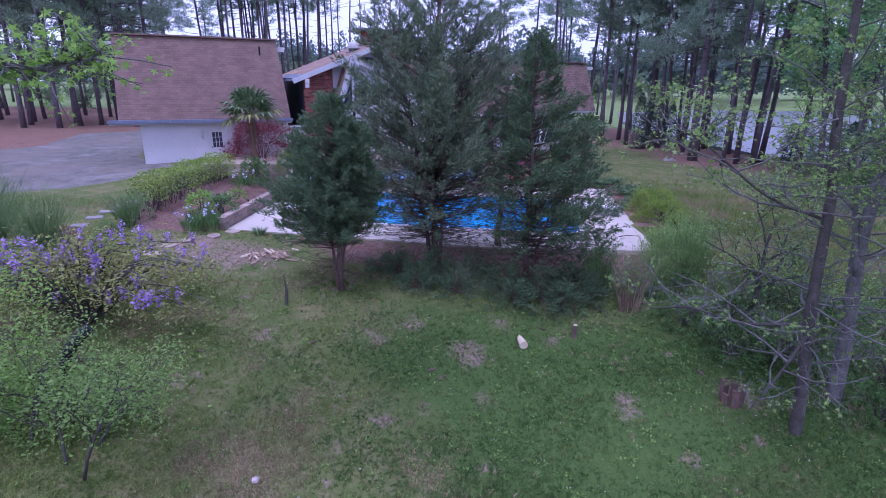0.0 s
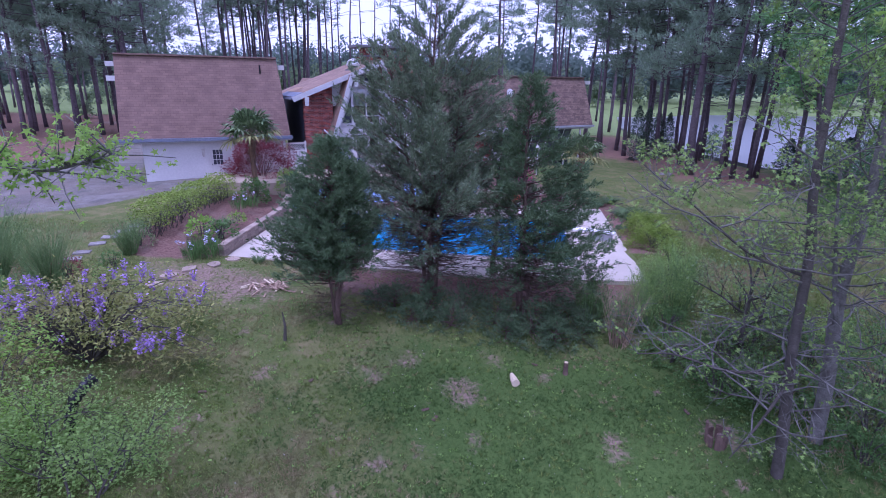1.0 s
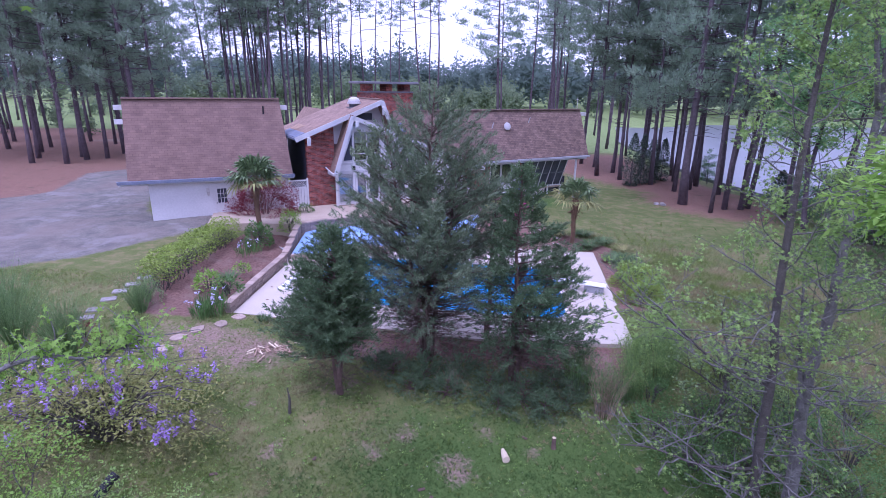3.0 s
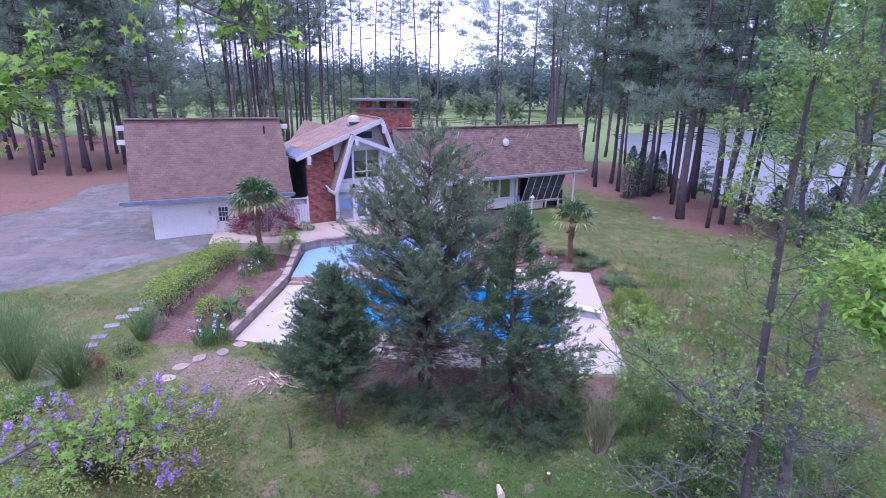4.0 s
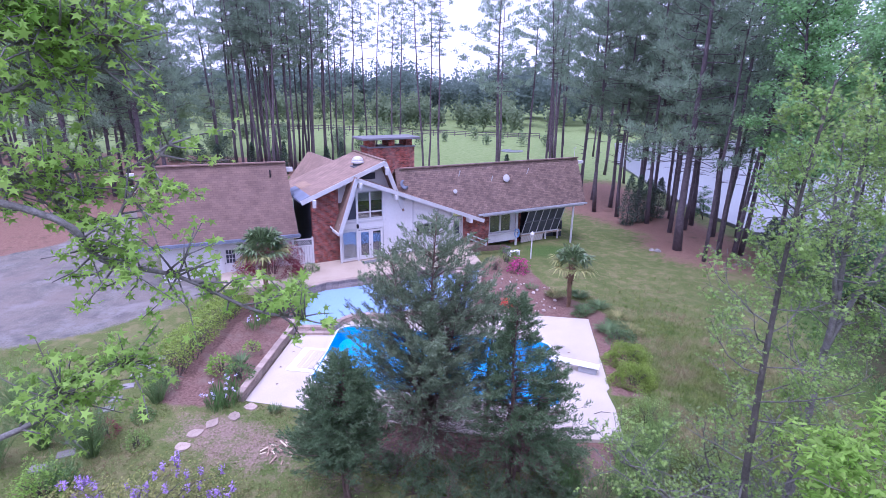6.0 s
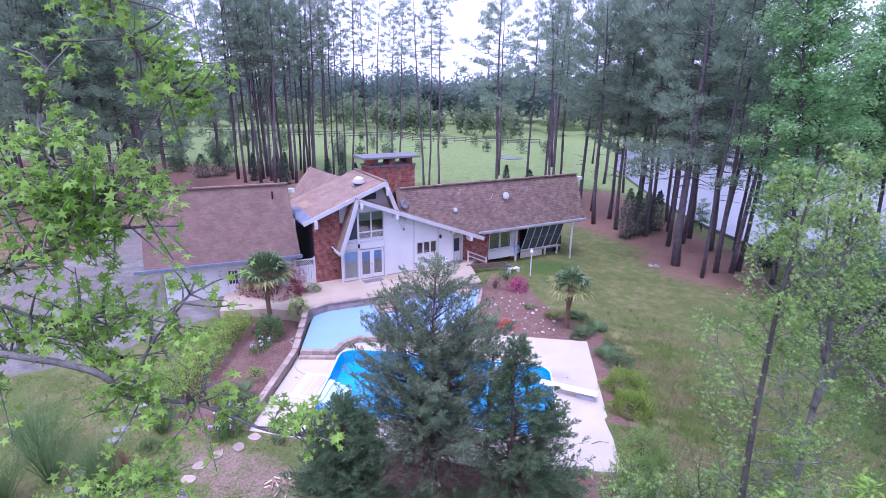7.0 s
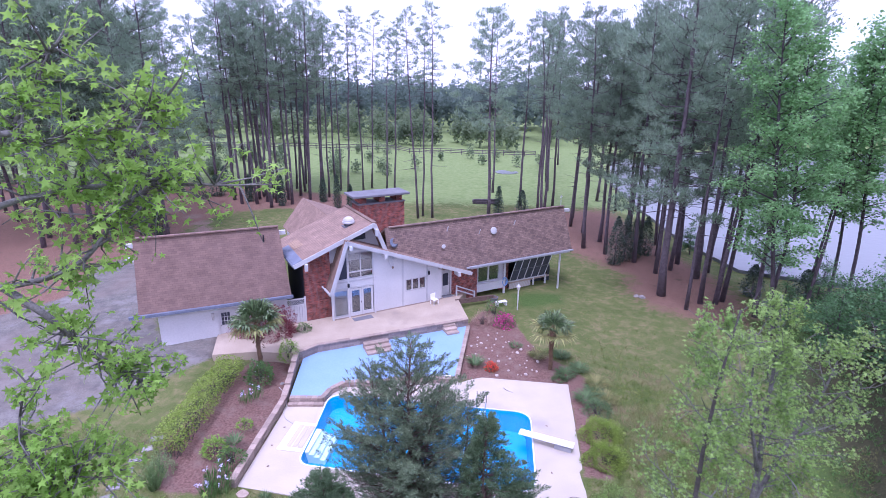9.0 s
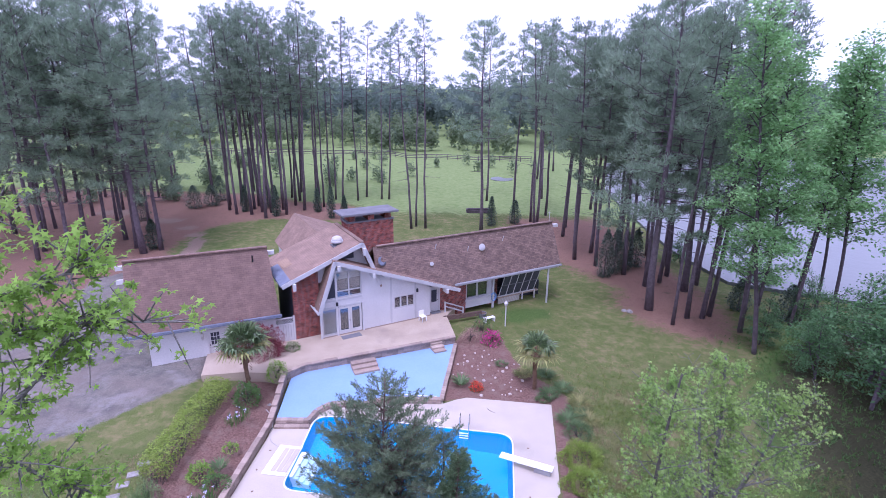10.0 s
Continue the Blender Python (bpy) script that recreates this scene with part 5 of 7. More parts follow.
RIGHT_PINES = [(5.3, 69.8, 6), (7.4, 89.2, 3), (11.0, 81.0, 3), (13.1, 77.5, 3), (13.9, 76.2, 1), (16.1, 81.3, 1), (16.5, 70.0, 6), (17.3, 66.4, 6), (15.7, 59.8, 6), (17.7, 57.7, 7), (20.0, 54.7, 6), (21.5, 57.8, 0), (22.9, 52.3, 0), (23.3, 57.1, 7), (20.2, 42.2, 5), (22.0, 43.6, 1), (23.3, 43.6, 0), (24.2, 44.1, 1), (25.3, 41.0, 3), (18.4, 62.5, 7), (21.0, 61.0, 0), (24.6, 54.6, 7), (26.0, 58.4, 0), (25.2, 62.5, 7), (22.6, 65.0, 6), (26.8, 52.6, 7), (24.0, 69.0, 1)]
for x, y, kind in MID_PINES + RIGHT_PINES:
    place_pine(kind, x, y, rnd.uniform(0.94, 1.03), rnd.uniform(0, 360))
for x, y, size in THIN_PINES:
    place_pine(5, x, y, size, rnd.uniform(0, 360))
place_pine(4, 19.3, 45.4, 1.0, 40)
place_pine(4, 24.5, 50.0, 0.95, 160)
taken = list(NEAR_PINES) + [q[:2] for q in MID_PINES + THIN_PINES + RIGHT_PINES] + [(19.3, 45.4)]


def scatter_pines(count, x0, x1, y0, y1, gap, avoid=(), kinds=(0, 1, 2, 3, 3, 1)):
    tries = 0
    while count and tries < 4000:
        tries += 1
        x, y = rnd.uniform(x0, x1), rnd.uniform(y0, y1)
        if any((x - a) ** 2 + (y - b) ** 2 < gap * gap for a, b in taken) or any(inside(p, np.array([x]), np.array([y]))[0] > -1.5 for p in avoid):
            continue
        taken.append((x, y))
        place_pine(rnd.choice(kinds), x, y, rnd.uniform(0.86, 1.06), rnd.uniform(0, 360))
        count -= 1


TRACK = [(-25, 46), (-22, 52), (-23, 62), (-30, 70), (-34, 68), (-28, 60), (-27, 52), (-30, 48)]
scatter_pines(14, -34, -19, 75, 92, 1.6, (TRACK,), (1, 3, 3))
scatter_pines(26, -75, -38, 54, 88, 2.6, (TRACK, GRAVEL), (0, 2, 1, 0, 6, 3))
scatter_pines(9, -95, -60, 40, 75, 4.0, (GRAVEL,), (1, 0))
scatter_pines(4, 12, 26, 66, 88, 2.2, (LAKE,), (1, 3, 3))
scatter_pines(2, 21, 28, 47, 60, 1.9, (LAKE,), (3, 1, 6))
scatter_pines(12, -100, -45, 95, 125, 5.0, (), (1, 3, 1))
scatter_pines(6, 15, 28, 92, 120, 4.0, (LAKE,), (1, 3))


def grow(w, tips, p, d, ln, r, level, rng, kink=0.25, up=0.15, split=(3, 5), shrink=0.62, low=0.3):
    """Branching wood; the ends of the last twigs are gathered as tips."""
    n = 4 if level > 1 else 3
    pts = [p]
    for k in range(n):
        d = (d + unit(rng) * kink + Vector((0, 0, up * 0.5))).normalized()
        pts.append(pts[-1] + d * ln / n)
    w.tube(pts, [max(0.004, r * (1 - 0.6 * k / n)) for k in range(n + 1)], 6 if level > 2 else 4 if level > 1 else 3)
    if level == 0:
        tips += [(tuple(pts[-1].lerp(pts[0], s)), tuple(d)) for s in (0, 0.3, 0.6)]
        return
    for k in range(rng.integers(*split) + (1 if level > 2 else 0)):
        f = low + (1 - low) * (k + rng.random()) / split[1]
        i = min(int(f * n), n - 1)
        q = pts[i].lerp(pts[i + 1], f * n - i)
        side = unit(rng)
        side = (side - side.dot(d) * d).normalized()
        grow(w, tips, q, (d * 0.55 + side * 0.8 + Vector((0, 0, up))).normalized(), ln * shrink * rng.uniform(0.7, 1.2), r * 0.45, level - 1, rng, kink * 1.25, up * 0.8, (3, 5), 0.6)


def broadleaf(name, label, seed, stems, levels, leaf, count, m_leaf, m_bark, flat=0.5, spread=0.25, up=0.18, kink=0.22, aspect=0.6, at=None, low=0.3, shrink=0.62, split=(3, 5)):
    """A leafy tree: stems are (foot, heading, length, radius)."""
    rng = np.random.default_rng(seed)
    t = thing(name, label, "tree", at=at)
    w, tips = Mesh(), []
    for foot, head, ln, r in stems:
        grow(w, tips, Vector(foot), Vector(head).normalized(), ln, r, levels, rng, kink=kink, up=up, low=low, shrink=shrink, split=split)
    part("trunk", w, m_bark, t, smooth=True)
    tp = np.array([a for a, _ in tips])
    td = np.array([b for _, b in tips])
    pick = rng.integers(0, len(tp), count)
    leaves("crown", tp[pick] + rng.normal(size=(count, 3)) * spread, leaf, m_leaf, t, rng, aspect=aspect, flat=flat, dirs=td[pick] * 0.4 + rng.normal(size=(count, 3)) * 0.6)
    return t


# half-leafed trees beside the lawn, with grey lichened limbs
def open_tree(name, label, seed, guides, limbs, reach, m_leaf, leaf, per, aspect=0.55, bare=3.0, top=13.0, low=0.12, hang=0.0, lobed=False, m_trunk=M_BARK_G):
    """An open tree on guided trunks: long thin limbs, bare and lichened below, leaf clusters above."""
    rng = np.random.default_rng(seed)
    t = thing(name, label, "tree")
    w, lw, tips = Mesh(), Mesh(), []
    for guide, r in guides:
        line = curve_through(guide, 5)
        n = len(line)
        w.tube(line, [r * (1 - 0.9 * (i / (n - 1)) ** 1.1) * (1.25 if i == 0 else 1) + 0.008 for i in range(n)], 9)
        own = max(5, round(limbs * sum((Vector(b) - Vector(a)).length for a, b in zip(guide, guide[1:])) / 13))
        for k in range(own):
            f = low + (0.99 - low) * (k + rng.random()) / own
            i = min(int(f * (n - 1)), n - 2)
            p = line[i].lerp(line[i + 1], f * (n - 1) - i)
            a = k * 2.4 + rng.uniform(-0.5, 0.5)
            ln = reach * (0.75 + 0.25 * math.sin(3.14 * f)) * (1 - 0.4 * max(0, f - 0.5) / 0.5) * rng.uniform(0.6, 1.15)
            d = Vector((math.cos(a), math.sin(a), rng.uniform(0.0, 0.35) + 1.1 * max(0, f - 0.25) - hang)).normalized()
            grow(lw, tips, p, d, ln, 0.010 + 0.009 * ln * (1.1 - f), 2, rng, kink=0.32, up=0.05, split=(4, 6), shrink=0.42, low=0.25)
    part("trunk", w, m_trunk, t, smooth=True)
    part("limb", lw, M_LICHEN, t, "pale lichened limbs")
    keep = [(a, b) for a, b in tips if a[2] < top and rng.random() < min(1, max(0.10, (a[2] - bare) / 6))]
    tp, td = np.repeat(np.array([a for a, _ in keep]), per, 0), np.repeat(np.array([b for _, b in keep]), per, 0)
    if lobed:
        stars("crown", tp + rng.normal(size=tp.shape) * 0.06, leaf, m_leaf, t, rng)
    else:
        leaves("crown", tp + rng.normal(size=tp.shape) * 0.10, leaf, m_leaf, t, rng, aspect=aspect, flat=0.6, dirs=td * 0.5 + rng.normal(size=tp.shape) * 0.7 + (0, 0, -2 * hang))
    return t


def stars(name, pts, size, material, parent, rng):
    """Five-pointed leaves."""
    pts = np.asarray(pts)
    n = len(pts)
    nrm = rng.normal(size=(n, 3)) * 0.6 + (0, -0.25, 0.8)
    nrm /= np.linalg.norm(nrm, axis=1, keepdims=True)
    a = np.cross(nrm, rng.normal(size=(n, 3)))
    a /= np.linalg.norm(a, axis=1, keepdims=True)
    b = np.cross(nrm, a)
    s = size * (0.55 + 0.75 * rng.random((n, 1)))
    rows = []
    for k in range(10):
        ang = 2 * math.pi * k / 10
        r = (0.62 if k % 4 == 0 else 0.55) if k % 2 == 0 else 0.22
        rows.append(pts + s * r * (math.cos(ang) * a + math.sin(ang) * b) - nrm * s * 0.12 * (k % 2 == 0))
    return cloud_mesh(name, np.stack(rows, 1).reshape(-1, 3), 10, material, parent)


A0, B0 = gz(6.06, 10.1), gz(7.55, 11.15)
open_tree("lawn_tree", "slender grey tree with thin new leaves beside the lawn", 31, [([(6.1, 10.1, A0 - 0.3), (6.05, 10.15, -0.6), (5.98, 10.25, 0.7), (5.93, 10.3, 1.6), (5.84, 10.3, 3.5), (5.66, 10.3, 4.6), (5.57, 10.3, 6.1), (5.51, 10.3, 7.5), (5.48, 10.3, 9.0), (5.47, 10.3, 10.2), (5.58, 10.35, 11.8), (5.75, 10.4, 13.2)], 0.115),
          ([(5.95, 10.3, 0.9), (4.9, 10.6, 0.75), (3.9, 10.9, 0.95), (3.2, 11.2, 0.8)], 0.03), ([(5.97, 10.2, 0.8), (5.3, 9.9, -0.1), (4.8, 9.8, -0.8)], 0.028), ([(5.85, 10.3, 3.0), (4.8, 10.5, 3.4), (3.7, 10.9, 4.3), (3.1, 11.0, 4.6)], 0.024)], 46, 2.0, M_LEAF_M, 0.086, 4, bare=1.2, top=13.5, lobed=True)
open_tree("lawn_tree", "forked grey tree with lichened limbs and thin new leaves", 32, [([(7.57, 11.15, B0 - 0.3), (7.52, 11.2, 0.3), (7.44, 11.3, 1.7), (7.4, 11.3, 2.5), (7.5, 11.3, 4.0), (7.48, 11.3, 5.1), (7.46, 11.3, 6.4), (7.48, 11.3, 8.4), (7.36, 11.3, 9.8), (7.3, 11.3, 11.3), (7.12, 11.3, 13.2)], 0.15), ([(7.45, 11.3, 7.4), (8.0, 11.4, 9.0), (8.5, 11.3, 10.6), (8.7, 11.3, 11.6)], 0.06), ([(7.4, 11.2, 1.6), (7.15, 11.4, 3.2), (6.9, 11.6, 5.4)], 0.06), ([(7.44, 11.3, 8.6), (6.9, 11.2, 10.4), (6.6, 11.1, 12.4)], 0.045)], 46, 2.1, M_LEAF_M, 0.078, 4, bare=1.2, top=13.5, lobed=True, m_trunk=M_LICHEN)
open_tree("broad_leaved_tree", "tree with long bright yellow-green drooping leaves", 34, [([(8.9, 6.6, gz(8.9, 6.6) - 0.2), (8.8, 6.7, 3.0), (8.3, 6.8, 6.0), (7.6, 6.9, 8.6)], 0.13), ([(8.5, 6.75, 5.2), (6.8, 6.8, 7.3), (5.2, 6.8, 7.5), (4.7, 6.8, 7.2)], 0.05)], 20, 1.5, M_LEAF, 0.15, 9, 0.36, 1.0, 9.3, 0.35, 0.15)
broadleaf("young_tree", "small leaning tree with dark stems and sparse leaves", 33, [((0, 0, -0.2), (-0.2, 0.1, 1), 3.2, 0.07), ((0.2, 0, -0.2), (0.3, 0.1, 1), 2.8, 0.05)], 3, 0.09, 1500, M_LEAF_O, M_BARK_G, at=pose(7.3, 14.2, gz(7.3, 14.2)), spread=0.15)


# tall leafy trees on the lake shore, plus unseen copies added for shade
def boughed(name, label, seed, guides, limbs, reach, low, leaf, pads, per, m_leaf, at, m_bark=M_BARK_P, rise=0.45, girth=0.17):
    """A leafy tree whose limbs end in separate flattened pads of leaves, with sky between them; one long limb a step, widest at mid height."""
    rng = np.random.default_rng(seed)
    t = thing(name, label, "tree", at=at)
    w, cen = Mesh(), []
    for g, guide in enumerate(guides):
        line = curve_through(guide, 5)
        n = len(line)
        w.tube(line, [girth * (0.75 if g else 1) * (1 - 0.9 * (i / (n - 1)) ** 1.1) + 0.012 for i in range(n)], 8)
        for k in range(limbs):
            q = (k + rng.random()) / limbs
            f = low + (0.99 - low) * q
            i = min(int(f * (n - 1)), n - 2)
            p = line[i].lerp(line[i + 1], f * (n - 1) - i)
            a = k * 2.4 + rng.uniform(-0.6, 0.6)
            ln = reach * (0.28 + 0.72 * math.sin(math.pi * (0.12 + 0.80 * q) ** 0.8)) * rng.uniform(0.55, 1.15)
            d = Vector((math.cos(a), math.sin(a), rise * rng.uniform(0.3, 1.5) + 0.6 * q * q)).normalized()
            e = p + d * ln + Vector((0, 0, -0.10 * ln))
            m = p.lerp(e, 0.5) + Vector((0, 0, 0.08 * ln))
            w.tube([p, m, e], [0.02 + 0.012 * ln, 0.012 + 0.005 * ln, 0.008], 5)
            side = d.cross(Vector((0, 0, 1))).normalized()
            for j in range(max(2, int(pads * ln))):
                s = rng.uniform(0.3, 1.0)
                b = p.lerp(m, s / 0.5) if s < 0.5 else m.lerp(e, (s - 0.5) / 0.5)
                c = b + side * rng.uniform(-1, 1) * 0.38 * ln * (1.15 - s) + Vector((0, 0, rng.uniform(-0.1, 0.35)))
                w.tube([b, c], [0.012, 0.005], 3)
                cen.append(tuple(c))
            cen.append(tuple(e))
    part("trunk", w, m_bark, t, smooth=True)
    c = np.repeat(np.array(cen), per, 0)
    c = c + rng.normal(size=c.shape) * (0.34, 0.34, 0.24) * (leaf / 0.2)
    leaves("crown", c, leaf, m_leaf, t, rng, aspect=0.7, flat=0.8, dirs=rng.normal(size=c.shape) * (1, 1, 0.5) + (0, 0, -0.25))
    return t


SHORE = "tall slender tree in fresh mid-green leaf by the lake"
boughed("shore_tree", SHORE, 41, [[(0, 0, -0.3), (-0.6, 0, 4), (-1.3, 0.1, 8), (-2.2, 0.1, 14), (-3.1, 0, 19.7), (-3.5, 0, 24.4)], [(-0.5, 0, 4), (0, 0.4, 9), (-0.7, 0.4, 15), (-1.3, 0.3, 21)]], 54, 3.6, 0.26, 0.21, 1.9, 46, M_SHORE, pose(24.5, 37.2, gz(24.5, 37.2)))
slim = [boughed("shore_tree", SHORE, 43, [[(0, 0, -0.3), (-0.2, 0, 6), (-0.8, 0.1, 12), (-1.4, 0, 17), (-1.8, 0, 23)]], 46, 3.4, 0.3, 0.24, 1.6, 34, M_SHORE, pose(33.5, 42.1, gz(33.5, 42.1)), girth=0.15),
        boughed("shore_tree", SHORE, 44, [[(0, 0, -0.3), (0.5, 0, 6), (1.1, 0.3, 12), (1.4, 0.2, 17), (1.3, 0, 22)]], 44, 3.0, 0.34, 0.27, 1.6, 28, M_SHORE, pose(30.2, 42.2, gz(30.2, 42.2)), girth=0.13)]
# From (24.8, 19.0) on, unseen copies added to shade lawn and slope.
for k, (x, y, size) in enumerate(((34.9, 45.9, 0.92), (31.2, 43.9, 0.95), (36.8, 40.2, 0.92), (40.0, 43.5, 0.95), (27.6, 44.5, 0.72), (42.0, 37.0, 0.95), (38.0, 34.0, 0.9), (24.8, 19.0, 0.9), (28.0, 22.5, 0.95), (30.5, 26.0, 0.9), (23.0, 14.5, 0.9), (21.5, 10.5, 0.8), (19.8, 13.0, 0.85), (21.2, 17.0, 0.88), (23.2, 20.5, 0.9), (18.0, 8.5, 0.8), (15.5, 3.5, 0.8), (11.5, -2.5, 0.85))):
    copy_thing(slim[k % 2], Matrix()).matrix_basis = pose(x, y, gz(x, y), 0, 0, 25 * (k % 3) - 25) @ Matrix.Diagonal((size, size, size, 1))


under = boughed("understory_tree", "small spreading dark green tree on the shady slope", 47, [[(0, 0, -0.3), (0.2, 0.1, 3), (0.5, 0.1, 6), (0.6, 0, 9)], [(0.1, 0, 0.5), (1.1, -0.4, 3.2), (1.8, -0.5, 6)]], 20, 3.2, 0.12, 0.22, 1.8, 30, M_UNDER, pose(27.6, 29.6, gz(27.6, 29.6)) @ Matrix.Diagonal((1.0, 1.0, 1.0, 1)), rise=0.2, girth=0.12)
for k, (x, y, s) in enumerate(((30.0, 33.0, 0.95), (31.0, 27.5, 0.95), (26.6, 33.4, 0.55), (29.4, 36.4, 0.6), (25.6, 38.6, 0.45), (31.2, 42.5, 0.5), (33.5, 38.5, 0.55), (28.6, 60.5, 0.4), (34.5, 53.6, 0.4))):
    copy_thing(under, Matrix()).matrix_basis = pose(x, y, gz(x, y), 0, 0, 71 * k) @ Matrix.Diagonal((s, s, s, 1))


# ---- cedars before the pool ----
def cedar(name, label, seed, foot, tall, profile, stems, limbs, m_leaf, girth=0.11, side=(0, 0), twigs=18, group="cedars before the pool", fine=96, z=None, clear=0.0, slope=0.5, thin=0.3):
    """A red cedar: rising limbs carry feathery plumes of scale leaves within a given outline (height share, radius); dead twigs fill the thin foot of the crown."""
    rng = np.random.default_rng(seed)
    x, y = foot
    t = thing(name, label, "cedar tree", at=pose(x, y, gz(x, y) if z is None else z), group=group)
    w = Mesh()
    rows = []
    hs, rs = [a for a, _ in profile], [b for _, b in profile]
    for sx, sy, lx, ly, h, g in stems:
        line = [(sx + lx * (k / 8) ** 1.4 + 0.04 * math.sin(1.7 * k + seed), sy + ly * (k / 8) ** 1.4, -0.15 + h * k / 8) for k in range(9)]
        w.tube(line, [girth * g * (1 - 0.9 * (k / 8) ** 0.9) for k in range(9)], 7)

        def on(f):
            i = min(max(int(f * 8), 0), 7)
            return Vector(line[i]).lerp(Vector(line[i + 1]), f * 8 - i)

        n = int(limbs * g * h / tall)
        low = profile[0][0]
        for k in range(n):
            f = low + (0.995 - low) * ((k + rng.random()) / n)
            a = k * 2.399 + rng.uniform(-0.7, 0.7)
            flat = Vector((math.cos(a), math.sin(a), 0))
            ln = float(np.interp(f, hs, rs)) * (1 if g > 0.9 else 0.62) * rng.uniform(0.5, 1.12) * (1 + side[0] * flat.x + side[1] * flat.y) + 0.06
            rise = slope * rng.uniform(0.6, 1.3) * min(1, (f / 0.62) ** 1.5)
            p = on(max(0.04, clear, f - rise * ln / h))
            e = on(f) + flat * ln
            e.z = line[0][2] + f * h - (0.05 + 0.25 * max(0, 0.4 - f)) * ln
            mid = p.lerp(e, 0.55) + Vector((0, 0, -0.05 * ln)) + unit(rng) * 0.06 * ln
            w.tube([p, mid, e], [0.010 + 0.008 * ln, 0.009, 0.004], 3)
            d = (e - p).normalized()
            across = d.cross(Vector((0, 0, 1)))
            across = across.normalized() if across.length > 0.01 else Vector((1, 0, 0))
            full = min(1, max(0.05, (f - low) / thin)) ** 1.4
            if math.sin(3 * a + 13 * f + seed) > 0.35:
                full *= 0.25
            m = int(4 + ln * 8)
            for j in range(m):
                s = 0.28 + 0.74 * (j + rng.random()) / m
                if rng.random() > full * (0.45 + 0.6 * s):
                    continue
                b = p.lerp(mid, s / 0.55) if s < 0.55 else mid.lerp(e, min(1, (s - 0.55) / 0.45))
                sub = (0.2 + 0.2 * ln * (1.1 - s)) * rng.uniform(0.6, 1.4)
                sd = (d * rng.uniform(0.5, 1.0) + across * (1 if j % 2 else -1) * rng.uniform(0.1, 0.8) + Vector((0, 0, rng.uniform(-0.3, 1.3)))).normalized()
                rows.append((*b, *sd, sub))
            rows.append((*e, *(d + Vector((0, 0, 0.3))).normalized(), 0.22))
        for k in range(int(twigs * h * (1 if g > 0.9 else 0.4))):
            p = on(rng.uniform(0.1, 0.42))
            a = rng.uniform(0, 6.28)
            d = Vector((math.cos(a), math.sin(a), rng.uniform(-0.25, 0.4)))
            ln = rng.uniform(0.35, 0.9) * max(rs)
            q, e = p + d * 0.5 * ln, p + d * ln + unit(rng) * 0.15
            w.tube([p, q, e], [0.010, 0.006, 0.002], 3)
            for j in range(5):
                b = q.lerp(e, rng.uniform(-0.6, 0.9))
                w.tube([b, b + (d + unit(rng) * 0.8) * ln * 0.3], [0.005, 0.002], 3)
    part("trunk", w, M_BARK_C, t, smooth=True)
    r = np.array(rows)
    count = np.maximum(5, (r[:, 6] * fine).astype(int))
    r = np.repeat(r, count, 0)
    k = len(r)
    u = rng.random((k, 1))
    b, sd, sub = r[:, :3], r[:, 3:6], r[:, 6:]
    p = b + sd * sub * u + rng.normal(size=(k, 3)) * 0.085 * sub ** 0.5 * (1.2 - u) + (0, 0, -0.1) * sub * u * u
    d = sd + rng.normal(size=(k, 3)) * 0.45
    d /= np.linalg.norm(d, axis=1, keepdims=True)
    a = np.cross(d, rng.normal(size=(k, 3)))
    a *= 0.0125 / (np.linalg.norm(a, axis=1, keepdims=True) + 1e-9)
    ln = 0.1 * (0.6 + 0.8 * rng.random((k, 1)))
    cloud_mesh("crown", np.stack([p - a, p + a, p + d * ln], 1).reshape(-1, 3), 3, m_leaf, t)
    return t


M_CEDAR_G = mat("grey_cedar_leaves", (0.12, 0.172, 0.094), (0.205, 0.262, 0.144), rough=0.7, scale=1.2, fine=8, bump=0, island=0.35, translucent=0.2, c3=(0.16, 0.15, 0.105), patch=0.15)
cedar("cedar_tree", "tall feathery grey-green cedar with several stems", 51, (-1.6, 17.1), 9.5, [(0.12, 1.2), (0.22, 2.1), (0.36, 3.0), (0.5, 3.15), (0.64, 2.85), (0.78, 2.4), (0.88, 1.75), (0.95, 1.0), (1.0, 0.25)],
      [(0, 0, 0.15, 0, 9.4, 1), (-0.15, 0.1, -1.3, 0.2, 8.3, 0.7), (0.15, -0.1, 1.1, -0.2, 7.8, 0.6)], 285, M_CEDAR_G, 0.12, twigs=18, slope=0.8, thin=0.5)
cedar("cedar_tree", "dense dark green cedar with a pointed top", 52, (1.25, 16.0), 7.3, [(0.14, 1.1), (0.25, 1.75), (0.4, 1.9), (0.55, 1.7), (0.7, 1.05), (0.85, 0.6), (1.0, 0.08)],
      [(0, 0, -0.05, 0, 7.35, 1), (0.15, 0, 1.3, 0.1, 5.0, 0.6)], 270, M_CEDAR, 0.115, (0.38, -0.1), 14, thin=0.3)
cedar("cedar_tree", "small dark green cedar on a clear trunk", 53, (-4.2, 14.95), 5.5, [(0.36, 1.1), (0.41, 1.6), (0.48, 1.65), (0.6, 1.4), (0.8, 0.95), (0.92, 0.5), (1.0, 0.12)],
      [(0, 0, -0.05, 0, 5.55, 1), (0, 0, 0.6, 0.2, 4.7, 0.6), (-0.05, 0, -0.8, 0, 4.3, 0.6)], 280, M_CEDAR, 0.095, (-0.2, 0), 6, clear=0.3, slope=0.6, thin=0.14)
